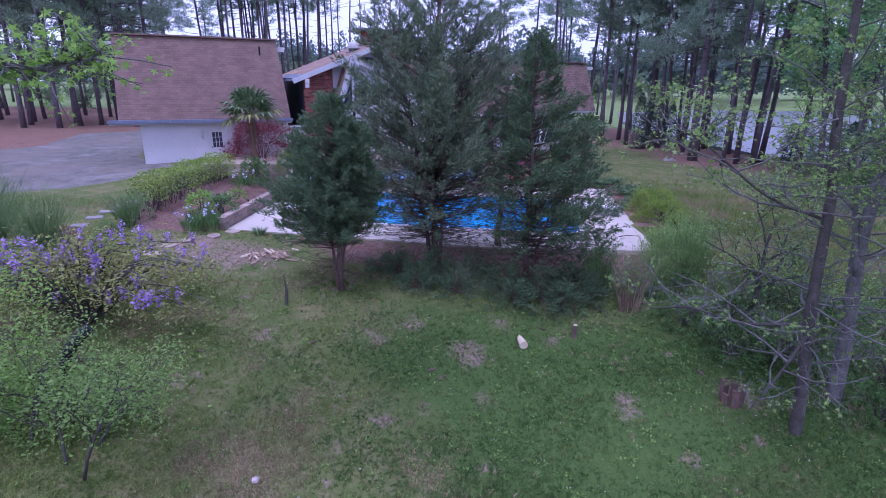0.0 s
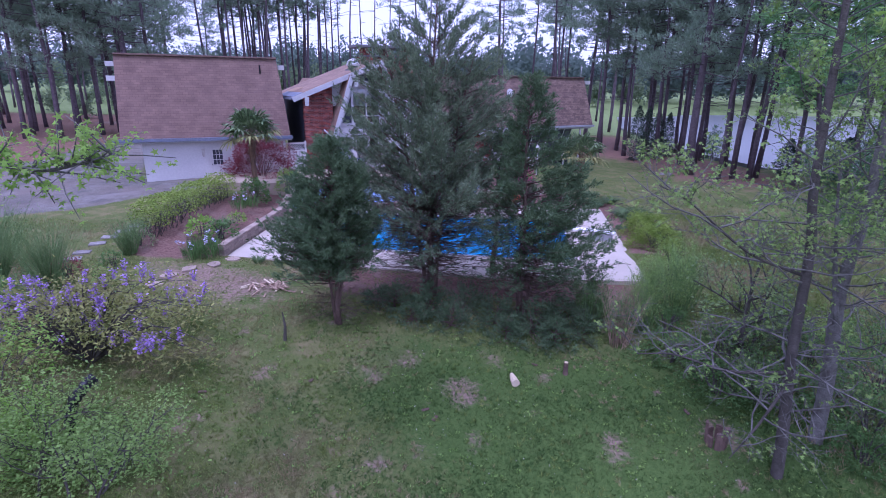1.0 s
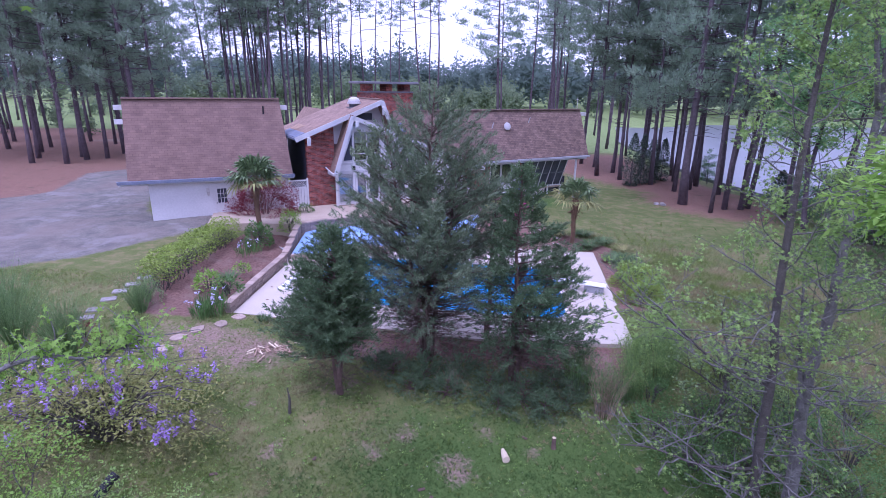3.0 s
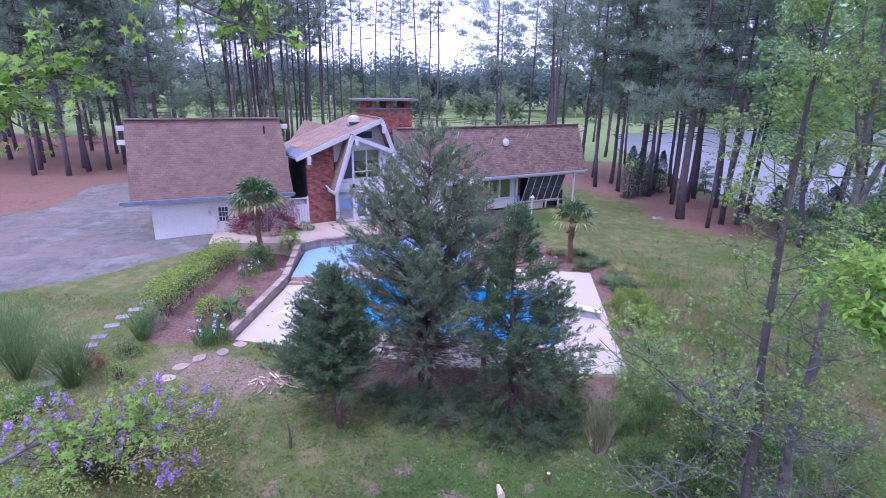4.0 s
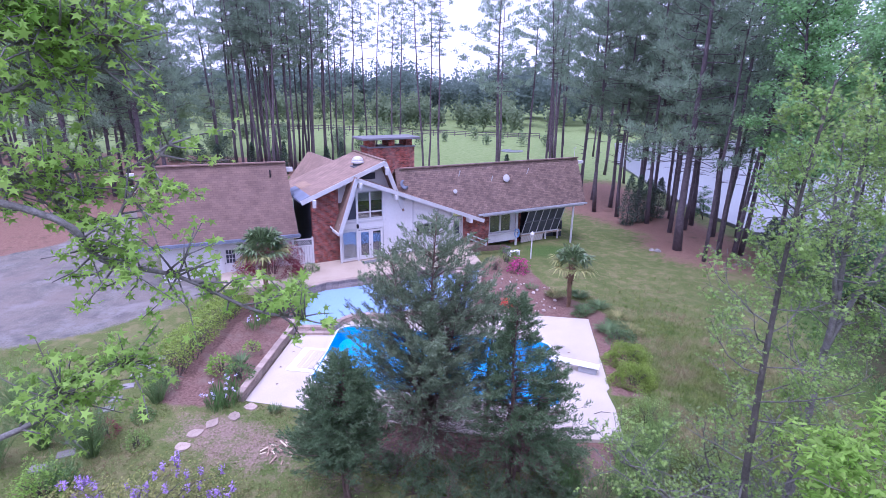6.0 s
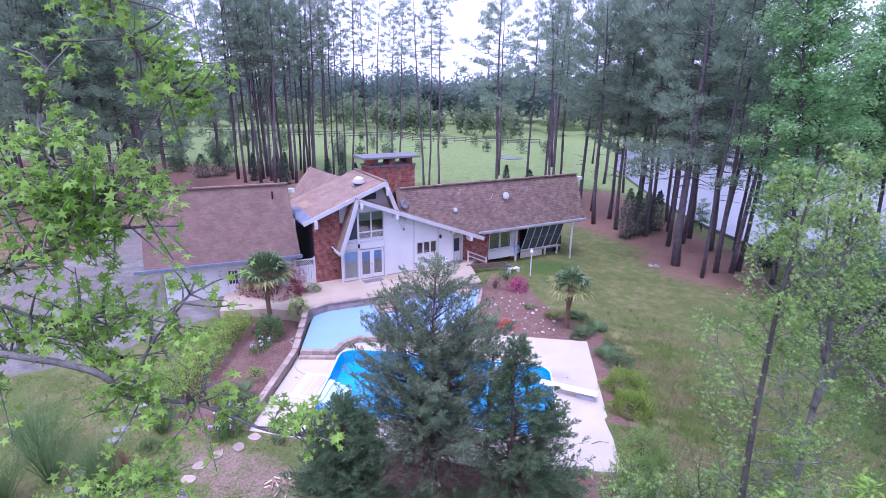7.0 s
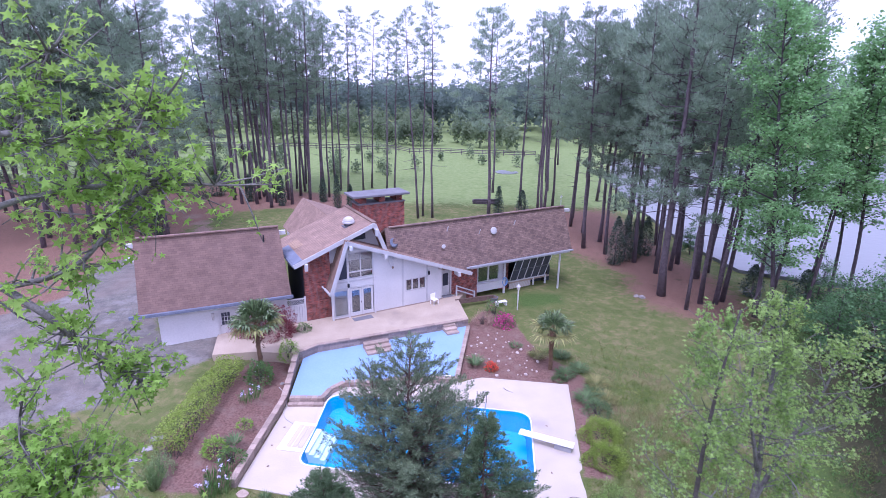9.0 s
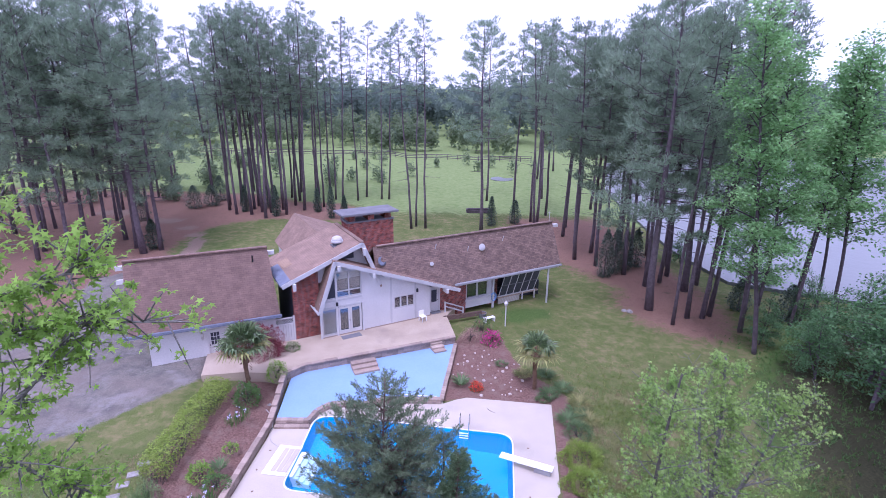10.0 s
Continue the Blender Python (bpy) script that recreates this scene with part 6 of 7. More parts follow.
cedar("cedar_tree", "middling cedar on a thick bare trunk near the deck", 54, (0.62, 18.4), 5.8, [(0.35, 0.6), (0.5, 1.3), (0.7, 1.0), (1.0, 0.1)], [(0, 0, 0.1, 0, 5.8, 1)], 80, M_CEDAR, 0.12, clear=0.3)
for k, (x, y, r, h) in enumerate(((-2.7, 16.2, 0.8, 1.1), (-1.6, 15.9, 0.85, 1.3), (-0.5, 16.2, 0.7, 1.0), (0.5, 15.5, 0.8, 1.2), (1.5, 15.1, 0.9, 1.35), (2.4, 15.5, 0.8, 1.2), (3.4, 16.2, 0.8, 1.9), (2.9, 15.0, 0.7, 1.2), (-3.3, 16.6, 0.5, 0.6), (-0.9, 15.2, 0.7, 1.0), (0.7, 14.7, 0.7, 1.0), (2.1, 14.6, 0.7, 1.1), (-2.1, 15.4, 0.65, 0.9))):
    cedar("cedar_seedling", "dark feathery young cedar below the tall ones", 370 + k, (x, y), h * 0.82, [(0.05, r * 0.8), (0.25, r), (0.6, r * 0.6), (1.0, 0.08)], [(0, 0, 0.1, 0, h * 0.82, 1)], 34, M_CEDAR, 0.03, twigs=5, group="young cedars", fine=60, thin=0.15)


# ---- sweetgum reaching over from beside the camera ----
gum = thing("sweetgum_tree", "sweetgum with lichened limbs and fresh star-shaped leaves", "tree")
GUM = [[(-7.6, 4.4, 12.6), (-4.7, 4.9, 11.93), (-4.3, 5.2, 11.37), (-3.78, 5.5, 11.11), (-3.09, 5.6, 10.72), (-2.58, 5.7, 10.57)],
       [(-4.3, 5.2, 11.37), (-4.07, 5.3, 11.89), (-3.64, 5.4, 12.43)],
       [(-7.5, 4.2, 9.0), (-5.12, 4.8, 9.78), (-4.88, 5.2, 10.06), (-4.38, 5.4, 10.16)],
       [(-7.5, 4.2, 16.0), (-4.6, 4.8, 16.32), (-4.05, 5.2, 16.44), (-3.61, 5.5, 16.5), (-2.98, 5.6, 16.51), (-2.28, 5.7, 16.49)],
       [(-7.4, 4.3, 15.0), (-4.6, 4.8, 15.6), (-3.76, 5.2, 15.77), (-3.3, 5.4, 16.32), (-2.98, 5.6, 16.6)],
       [(-4.3, 5.0, 15.65), (-3.91, 5.0, 15.33), (-3.86, 5.3, 14.85), (-3.72, 5.5, 14.49), (-3.45, 5.6, 14.29)],
       [(-7.5, 4.3, 13.0), (-4.8, 4.8, 13.46), (-4.46, 5.1, 13.21), (-3.99, 5.3, 13.59)],
       [(-4.46, 5.1, 13.21), (-4.59, 5.1, 13.96), (-4.48, 5.2, 14.52)],
       [(-7.3, 4.4, 16.6), (-4.2, 4.8, 17.04), (-3.73, 5.2, 16.95), (-3.15, 5.4, 17.1), (-2.83, 5.5, 17.3)],
       [(-4.05, 5.0, 16.9), (-3.77, 5.2, 17.39), (-3.69, 5.4, 17.76)],
       [(-7.5, 4.3, 12.6), (-5.6, 5.0, 12.6), (-4.9, 5.3, 12.9), (-4.2, 5.5, 13.1)],
       [(-7.5, 4.3, 11.6), (-5.9, 5.0, 11.6), (-5.0, 5.3, 12.1), (-4.3, 5.4, 12.2)],
       [(-5.6, 5.0, 12.6), (-5.0, 5.2, 12.2), (-4.6, 5.4, 11.7)],
       [(-7.5, 4.3, 13.2), (-5.6, 5.0, 13.6), (-4.7, 5.3, 13.5), (-4.0, 5.4, 13.3)],
       [(-7.6, 4.6, 4.9), (-6.3, 6.2, 5.55), (-5.6, 6.6, 5.45), (-5.0, 6.9, 5.6)]]
grng = np.random.default_rng(61)
gw, gpts = Mesh(), []
gw.tube([(-7.8, 4.2, -3), (-7.7, 4.3, 5), (-7.5, 4.3, 12), (-7.3, 4.2, 19)], [0.32, 0.27, 0.2, 0.06], 10)
for k, guide in enumerate(GUM):
    big = len(guide) > 3
    line = curve_through(guide, 6)
    n = len(line)
    gw.tube(line, [(0.034 if big else 0.018) * (1 - 0.85 * i / (n - 1)) + 0.005 for i in range(n)], 7)
    for j in range(62 if big else 28):
        i = int(n * (grng.uniform(0.3, 1) if big else grng.uniform(0.15, 1)))
        i = min(i, n - 1)
        d = (unit(grng) + Vector((0.25, 0.1, 0.35))).normalized()
        ln = grng.uniform(0.15, 0.75)
        a = line[i]
        e = a + d * ln + Vector((0, 0, -0.1 * ln))
        gw.tube([a, a.lerp(e, 0.5) + unit(grng) * 0.04, e], [0.012, 0.008, 0.004], 4)
        for q in range(grng.integers(6, 17)):
            gpts.append(tuple(a.lerp(e, grng.uniform(0.5, 1.0)) + unit(grng) * grng.uniform(0.02, 0.13)))
part("trunk", gw, M_LICHEN, gum, smooth=True)
stars("crown", gpts, 0.094, M_LEAF, gum, grng)


# ---- shrubs and beds ----
def mound(rng, n, rx, ry, rz, lump=0.25, low=-0.1):
    """Points on and just inside a lumpy half-round form standing on the ground."""
    d = rng.normal(size=(n * 2, 3))
    d /= np.linalg.norm(d, axis=1, keepdims=True)
    d = d[d[:, 2] > low][:n]
    bump = 1 + lump * np.sin(5 * d[:, :1] + 3 * d[:, 1:2]) * np.cos(4 * d[:, 1:2] - 5 * d[:, 2:])
    return d * (rx, ry, rz) * bump * (0.72 + 0.3 * rng.random((len(d), 1)) ** 0.6), d


def bush(name, label, seed, x, y, rx, ry, rz, leaf, count, m_leaf, m_flower=None, flowers=0, petal=0.06, aspect=0.55, twig=M_BARK_G, category="shrub", lift=0.0, z=None, lump=0.25):
    rng = np.random.default_rng(seed)
    z = gz(x, y) if z is None else z
    t = thing(name, label, category, at=pose(x, y, z))
    for k in range(14 if max(rx, rz) > 0.7 else 7):
        a, r = rng.uniform(0, 6.28), rng.uniform(0.2, 0.8)
        e = Vector((rx * r * math.cos(a), ry * r * math.sin(a), rz * rng.uniform(0.5, 0.85) + lift))
        part("stem", Mesh().tube([(0.1 * math.cos(a), 0.1 * math.sin(a), -0.08), e * 0.5 + Vector((0, 0, 0.1)), e], [0.02, 0.014, 0.006], 4), twig, t)
    p, d = mound(rng, count, rx, ry, rz, lump)
    leaves("foliage", p + (0, 0, lift), leaf, m_leaf, t, rng, aspect=aspect, dirs=d * 0.8)
    if flowers:
        p, d = mound(rng, flowers, rx * 1.04, ry * 1.04, rz * 1.04, lump, 0.05)
        leaves("blossom", p + (0, 0, lift), petal, m_flower, t, rng, aspect=0.8)
    return t


def blades(name, label, seed, x, y, count, length, width, m_blade, lean=0.55, m_flower=None, flowers=0, category="plant", spread=0.15, droop=0.35, z=None, flat=1.0):
    """A clump of long narrow leaves rising from the foot and bending over."""
    rng = np.random.default_rng(seed)
    t = thing(name, label, category, at=pose(x, y, gz(x, y) - 0.03 if z is None else z))
    a = rng.uniform(0, 6.283, count)
    tip = np.stack([np.cos(a) * lean, np.sin(a) * lean, np.full(count, 1.0) * flat], 1) * (0.4 + 0.8 * rng.random((count, 1)))
    tip[:, 2] = np.abs(tip[:, 2]) + 0.15
    ln = length * (0.6 + 0.5 * rng.random((count, 1)))
    tip = tip / np.linalg.norm(tip, axis=1, keepdims=True) * ln
    root = np.stack([np.cos(a), np.sin(a), 0 * a], 1) * spread * rng.random((count, 1)) ** 0.5
    side = np.stack([-np.sin(a), np.cos(a), 0 * a], 1) * width / 2
    mid = root + tip * 0.6
    end = root + tip + np.stack([np.cos(a), np.sin(a), -np.ones(count)], 1) * droop * ln * lean * 0.5
    v = np.stack([root, mid + side, end, mid - side], 1).reshape(-1, 3)
    cloud_mesh("foliage", v, 4, m_blade, t)
    if flowers:
        k = rng.integers(0, count, flowers)
        top = root[k] + tip[k] * (1, 1, 1.12)
        p = np.repeat(top, 7, 0) + rng.normal(size=(flowers * 7, 3)) * 0.035
        leaves("blossom", p, 0.09, m_flower, t, rng, aspect=0.8)
    return t


def broom(name, label, seed, x, y, count, tall, m_leaf, leafy=0, spread=0.35, lean=0.35, z=None, m_stem=None, leaf=0.05):
    """A vase of thin upright wands that fork above, with or without small leaves."""
    rng = np.random.default_rng(seed)
    t = thing(name, label, "shrub", at=pose(x, y, gz(x, y) - 0.05 if z is None else z))
    w, p, d = Mesh(), [], []
    for k in range(count):
        a, r = rng.uniform(0, 6.283), rng.random() ** 0.6
        foot = Vector((math.cos(a), math.sin(a), 0)) * spread * r * 0.6
        h = tall * rng.uniform(0.55, 1.08)
        e = foot + Vector((math.cos(a) * lean * r * h, math.sin(a) * lean * r * h, h * (1 - 0.15 * r))) + unit(rng) * 0.08 * h
        m = foot.lerp(e, 0.5) + Vector((math.cos(a), math.sin(a), 0)) * -0.04 * h
        w.tube([foot, m, e], [0.009, 0.006, 0.002], 3)
        for j in range(4):
            b = m.lerp(e, rng.uniform(-0.3, 0.8))
            f = b + ((e - m).normalized() + unit(rng) * 0.4).normalized() * h * rng.uniform(0.12, 0.3)
            w.tube([b, f], [0.0035, 0.0015], 3)
            p += [tuple(b.lerp(f, s)) for s in (0.3, 0.6, 0.9)]
    part("stem", w, m_stem or m_leaf, t)
    if leafy:
        p = np.array(p)
        leaves("foliage", p[rng.integers(0, len(p), leafy)] + rng.normal(size=(leafy, 3)) * 0.05, leaf, m_leaf, t, rng, aspect=0.4, flat=1.2)
    return t


def hedge():
    """A clipped hedge: leggy stems below, dense small leaves above."""
    rng = np.random.default_rng(71)
    t = thing("hedge", "clipped yellow-green hedge with leggy stems along the mulch bed", "hedge", at=pose(-13.25, 25.15, 0.38, 0, 0, 89))
    ln, wd, hi = 7.6, 1.6, 1.3
    w = Mesh()
    for k in range(170):
        x, y = rng.uniform(-ln / 2, ln / 2), rng.uniform(-0.45, 0.45)
        w.tube([(x, y, -0.1), (x + rng.normal() * 0.15, y + rng.normal() * 0.15, 0.45), (x + rng.normal() * 0.25, y * 1.4, 0.9)], [0.018, 0.013, 0.006], 4)
    part("stem", w, M_BARK_G, t)
    n = 8000
    p = rng.uniform(-1, 1, (n, 3))
    face = rng.integers(0, 5, n)
    p[face < 2, 2] = 1
    p[face == 2, 1] = -1
    p[face == 3, 1] = 1
    end = face == 4
    p[end, 0] = np.sign(p[end, 0])
    p *= 1 - 0.3 * rng.random((n, 1)) ** 2.5
    x, y, z = p[:, 0] * ln / 2, p[:, 1] * wd / 2, 0.45 + (p[:, 2] + 1) / 2 * (hi - 0.45)
    z += 0.06 * np.sin(x * 2.1) + 0.04 * np.sin(x * 5.3 + y * 4)
    y = y * (1 - 0.12 * (z / hi) ** 2) + 0.06 * np.sin(x * 1.7)
    leaves("foliage", np.stack([x, y, z], 1), 0.085, M_HEDGE, t, rng, aspect=0.6)


hedge()


def palm(x, y, trunk_h, fronds, size, z=None, seed=81, label="windmill palm with fan leaves and a fibrous trunk"):
    rng = np.random.default_rng(seed)
    t = thing("palm_tree", label, "palm tree", at=pose(x, y, gz(x, y) - 0.05 if z is None else z))
    w = Mesh()
    w.tube([(0.03 * math.sin(k), 0, trunk_h * k / 8) for k in range(9)], [0.13 + 0.012 * (k % 2) + 0.05 * (k > 5) for k in range(9)], 10)
    part("trunk", w, M_FRONDDRY, t)
    sk = rng.normal(size=(260, 3)) * (0.12, 0.12, trunk_h * 0.16) + (0, 0, trunk_h * 0.86)
    leaves("fibre", sk, 0.25, M_FRONDDRY, t, rng, aspect=0.2, dirs=np.tile((0, 0, -1.0), (260, 1)) + rng.normal(size=(260, 3)) * 0.4)
    for k in range(fronds):
        a = k * 2.4 + rng.uniform(-0.2, 0.2)
        el = 1.3 - 1.5 * (k / fronds) + rng.uniform(-0.15, 0.15)
        d = Vector((math.cos(a) * math.cos(el), math.sin(a) * math.cos(el), math.sin(el)))
        p0 = Vector((0, 0, trunk_h))
        p1 = p0 + d * size * 0.5 + Vector((0, 0, -0.05))
        st = Mesh().tube([p0, p0.lerp(p1, 0.5) + Vector((0, 0, 0.05)), p1], [0.016, 0.013, 0.011], 4)
        side = d.cross(Vector((0, 0, 1))).normalized()
        up = side.cross(d)
        for j in range(19):
            b = (j / 18 - 0.5) * 4.2
            q = (d * math.cos(b) + side * math.sin(b)).normalized()
            ln = size * 0.6 * (1 - 0.25 * abs(b) / 2.1) * rng.uniform(0.9, 1.08)
            s2 = q.cross(up).normalized() * size * 0.040
            m = p1 + q * ln * 0.6 + up * 0.03 * (1 if j % 2 else -1) - Vector((0, 0, 0.04 * ln))
            tip = p1 + q * ln - Vector((0, 0, ln * rng.uniform(0.15, 0.5)))
            st.add([p1, m - s2, tip, m + s2], [(0, 1, 2, 3)])
        part("frond", st, M_PALM if k < fronds - 5 else M_BLADE_Y, t)
    return t


palm(-11.6, 29.35, 3.35, 26, 1.75, 0.4, 81)
palm(6.55, 30.95, 2.7, 14, 1.65, None, 82, "small windmill palm with a shaggy golden trunk")

# brush under the cedars
for k, (x, y, h) in enumerate(((-2.6, 16.6, 0.9), (-0.8, 16.7, 1.0), (0.3, 16.2, 0.8), (2.2, 15.7, 1.0), (2.9, 16.2, 1.2), (-1.7, 16.2, 0.7), (1.4, 15.3, 0.7), (3.5, 15.6, 0.9), (-0.2, 17.5, 0.9))):
    broom("brush", "dead brown brush and seedlings under the cedars", 350 + k, x, y, 12, h * 0.8, M_CEDAR, 650, 0.7, 1.0, m_stem=M_BARK_C)
# left bed
bush("flowering_shrub", "loose green shrub at the foot of the palm", 91, -11.35, 28.4, 0.75, 0.8, 1.15, 0.12, 1500, M_LEAF_D, M_IRIS, 40, 0.06, z=0.4)
bush("japanese_maple", "spreading dark red japanese maple by the garage", 92, -12.6, 33.4, 2.1, 1.1, 2.1, 0.12, 8000, M_RED, aspect=0.35, z=0.8, lift=0.25)
bush("round_shrub", "round light green shrub by the steps", 93, -10.35, 31.0, 0.68, 0.68, 1.15, 0.07, 2400, M_LEAF, z=0.55)
bush("low_shrub", "low green shrub on the terrace edge", 94, -10.2, 34.2, 0.55, 0.45, 0.55, 0.07, 900, M_LEAF_D, z=0.86)
for k, (x, y, n) in enumerate(((-10.9, 26.5, 90), (-11.3, 26.0, 70), (-10.45, 19.3, 160), (-10.0, 19.7, 120), (-10.7, 20.1, 110), (-10.3, 20.6, 80))):
    blades("iris", "clump of green iris leaves with pale lilac flowers", 100 + k, x, y, n, 0.72, 0.03, M_LEAF_D, 0.3, M_IRIS, 3, "iris", 0.35, 0.3, z=0.4 if k < 2 else gz(x, y))
blades("yucca", "spiky dark green yucca in mulch", 110, -10.55, 22.4, 90, 0.7, 0.05, M_BLADE, 0.9, category="yucca", z=0.42)
bush("leafy_plant", "bright green leafy plant in the mulch bed", 111, -11.3, 21.9, 0.6, 0.5, 0.7, 0.14, 420, M_LEAF, z=0.4)
bush("leafy_plant", "small bright green plant in mulch", 112, -10.6, 23.9, 0.4, 0.35, 0.35, 0.10, 240, M_LEAF, z=0.42)
bush("leafy_plant", "round tuft of green leaves below the bed", 113, -10.2, 21.2, 0.7, 0.5, 0.75, 0.10, 600, M_LEAF_D, z=0.38)
blades("tuft", "green tuft beside the deck corner", 114, -8.05, 19.3, 140, 0.42, 0.02, M_BLADE, 0.7, category="grass tuft")
bush("feathery_shrub", "wispy pale green shrub below the hedge", 115, -13.2, 20.6, 0.6, 0.5, 1.05, 0.06, 1100, M_LEAF_O)
# right bed
blades("yucca", "blue-green spiky yucca in mulch", 120, 1.75, 31.2, 130, 0.85, 0.05, M_BLADE, 1.0, category="yucca", z=0.0)
bush("azalea", "coral red azalea in flower", 121, 2.75, 30.7, 0.42, 0.4, 0.55, 0.05, 500, M_LEAF_D, M_CORAL, 520, 0.08, z=0.0, category="azalea")
bush("azalea", "magenta azalea in full flower", 122, 4.25, 37.3, 0.8, 0.8, 1.05, 0.06, 1300, M_LEAF_D, M_PINK, 620, 0.10, z=-0.05, category="azalea")
bush("twiggy_shrub", "brown twiggy shrub by the terrace corner", 123, 2.55, 37.7, 0.8, 0.7, 1.0, 0.05, 1500, M_TAN, z=0.0)
bush("green_shrub", "tall green shrub behind the azalea", 124, 3.6, 39.3, 0.9, 0.8, 1.3, 0.07, 1700, M_LEAF_D, M_PINK, 30, 0.08, z=-0.05)
for k, (x, y, n, s, m) in enumerate(((6.0, 32.4, 120, 0.8, M_BLADE_Y), (7.6, 32.5, 130, 0.8, M_BLADE), (7.4, 30.1, 140, 0.85, M_BLADE), (8.4, 30.8, 130, 0.8, M_BLADE), (9.1, 29.1, 150, 0.95, M_BLADE_Y), (8.0, 27.3, 150, 0.95, M_BLADE), (9.2, 27.4, 140, 0.95, M_BLADE_Y), (8.7, 28.2, 110, 0.8, M_BLADE), (4.7, 33.9, 60, 0.5, M_BLADE), (6.9, 29.6, 70, 0.5, M_BLADE))):
    blades("bed_grass", "striped yellow-green grassy clump" if m is M_BLADE_Y else "dark green grassy clump", 130 + k, x, y, n * 2, s * 0.85, 0.03, m, 1.0, category="ornamental grass", spread=0.3, droop=0.6)
bush("golden_shrub", "rounded golden-green shrub at the deck edge", 141, 7.95, 23.9, 1.05, 0.95, 1.05, 0.055, 9500, M_HEDGE)
bush("golden_shrub", "rounded golden-green shrub at the deck edge", 142, 7.65, 22.0, 1.0, 0.85, 1.0, 0.055, 9000, M_HEDGE)
bush("dark_shrub", "grey-green shrub between deck and lawn", 143, 8.3, 26.0, 0.8, 0.7, 0.8, 0.08, 1500, M_BLADE)
# wild growth at the lawn's right edge
for k, (x, y, r, h) in enumerate(((4.6, 15.6, 0.6, 0.8), (6.3, 17.6, 1.0, 1.2), (7.2, 19.0, 0.9, 1.2), (5.6, 15.2, 0.6, 0.8), (8.4, 16.4, 1.1, 1.3), (9.6, 14.5, 1.2, 1.2))):
    bush("wild_shrub", "straggling olive-green shrub in rough grass", 150 + k, x, y, r, r * 0.9, h, 0.055, int(3000 * r), M_LEAF_M if k % 3 else M_LEAF_D, lump=0.4)
for k, (x, y, n, h, m) in enumerate(((6.1, 15.9, 90, 2.0, M_LEAF_M), (6.7, 16.6, 80, 1.9, M_LEAF_M), (5.6, 16.8, 60, 1.5, M_LEAF_M), (4.0, 14.6, 90, 1.9, M_LEAF_D), (7.3, 18.0, 60, 1.6, M_LEAF_M), (3.4, 15.6, 80, 1.8, M_LEAF_D), (4.9, 15.3, 80, 1.8, M_LEAF_M))):
    broom("upright_shrub", "fine-leaved upright shrub at the lawn's edge", 160 + k, x, y, n, h, m, 2600, 0.5, 0.3, m_stem=M_WAND if k != 3 else M_TAN)
for k, (x, y, r, h) in enumerate(((6.0, 12.7, 1.0, 0.9), (7.4, 12.6, 1.1, 1.0), (9.2, 11.6, 1.3, 1.2), (10.4, 13.0, 1.3, 1.4), (9.0, 13.6, 1.1, 1.1), (5.2, 13.9, 0.8, 0.8), (6.9, 14.2, 1.0, 1.0), (8.3, 10.6, 0.9, 0.7), (11.6, 14.6, 1.3, 1.5), (10.4, 10.4, 1.2, 1.2))):
    bush("bramble", "dark green bramble under the trees", 310 + k, x, y, r, r * 0.85, h, 0.065, int(2600 * r), M_LEAF_D, lump=0.45)
for k, (x, y) in enumerate(((7.4, 14.3), (5.9, 13.3), (8.0, 15.0), (6.8, 12.6), (9.2, 12.2))):
    broom("briar", "tangle of bare grey twigs under the trees", 330 + k, x, y, 40, 1.1, M_LEAF_M, 500, 0.6, 0.9, m_stem=M_BARK_G)
bush("wild_shrub", "dark evergreen shrub under the tree", 170, 8.9, 14.8, 0.8, 0.7, 1.0, 0.06, 1700, M_CEDAR)
# left side: brooms, wisteria, low bright shrubs
for k, (x, y, h) in enumerate(((-13.9, 16.6, 2.5), (-15.9, 16.9, 2.8), (-17.4, 18.2, 2.6), (-16.8, 15.6, 2.4), (-13.8, 14.9, 1.3))):
    broom("broom_shrub", "upright green broom with wand-like stems", 180 + k, x, y, 190, h, M_WAND, 2600, 0.3, 0.5)
broom("broom_shrub", "small wispy broom beside the hedge", 187, -13.1, 19.7, 130, 1.5, M_WAND, 900, 0.35, 0.45)
bush("bright_shrub", "bright yellow-green shrub among the brooms", 188, -14.2, 14.6, 0.8, 0.8, 1.2, 0.08, 2200, M_LEAF, lump=0.4)
bush("low_shrub", "small olive shrub in the grass", 189, -13.1, 18.6, 0.45, 0.4, 0.6, 0.06, 700, M_LEAF_D)
bush("low_shrub", "small green shrub in the grass", 190, -12.5, 17.1, 0.4, 0.35, 0.7, 0.07, 600, M_LEAF_M)
bush("red_shrub", "small russet-leaved shrub in grass", 184, -14.1, 17.7, 0.55, 0.5, 0.75, 0.06, 800, M_RED)


def wisteria():
    rng = np.random.default_rng(191)
    x, y = -10.0, 12.4
    t = thing("wisteria", "sprawling wisteria with bronze-green leaves and lilac flowers", "wisteria", at=pose(x, y, gz(x, y)))
    w = Mesh()
    ends = []
    for k in range(84):
        a, r = rng.uniform(0, 6.28), 3.2 * rng.random() ** 0.65
        e = Vector((1.15 * r * math.cos(a), 0.85 * r * math.sin(a), rng.uniform(0.9, 2.3) - 0.22 * r))
        m = e * 0.55 + Vector((0, 0, 0.75))
        line = curve_through([(0.1, 0, 0), m, e], 3)
        w.tube(line, [0.03 - 0.024 * i / (len(line) - 1) for i in range(len(line))], 4)
        ends += [tuple(m.lerp(e, s)) for s in (0.2, 0.5, 0.75, 1.0)]
    part("vine", w, M_BARK_G, t)
    ends = np.array(ends)
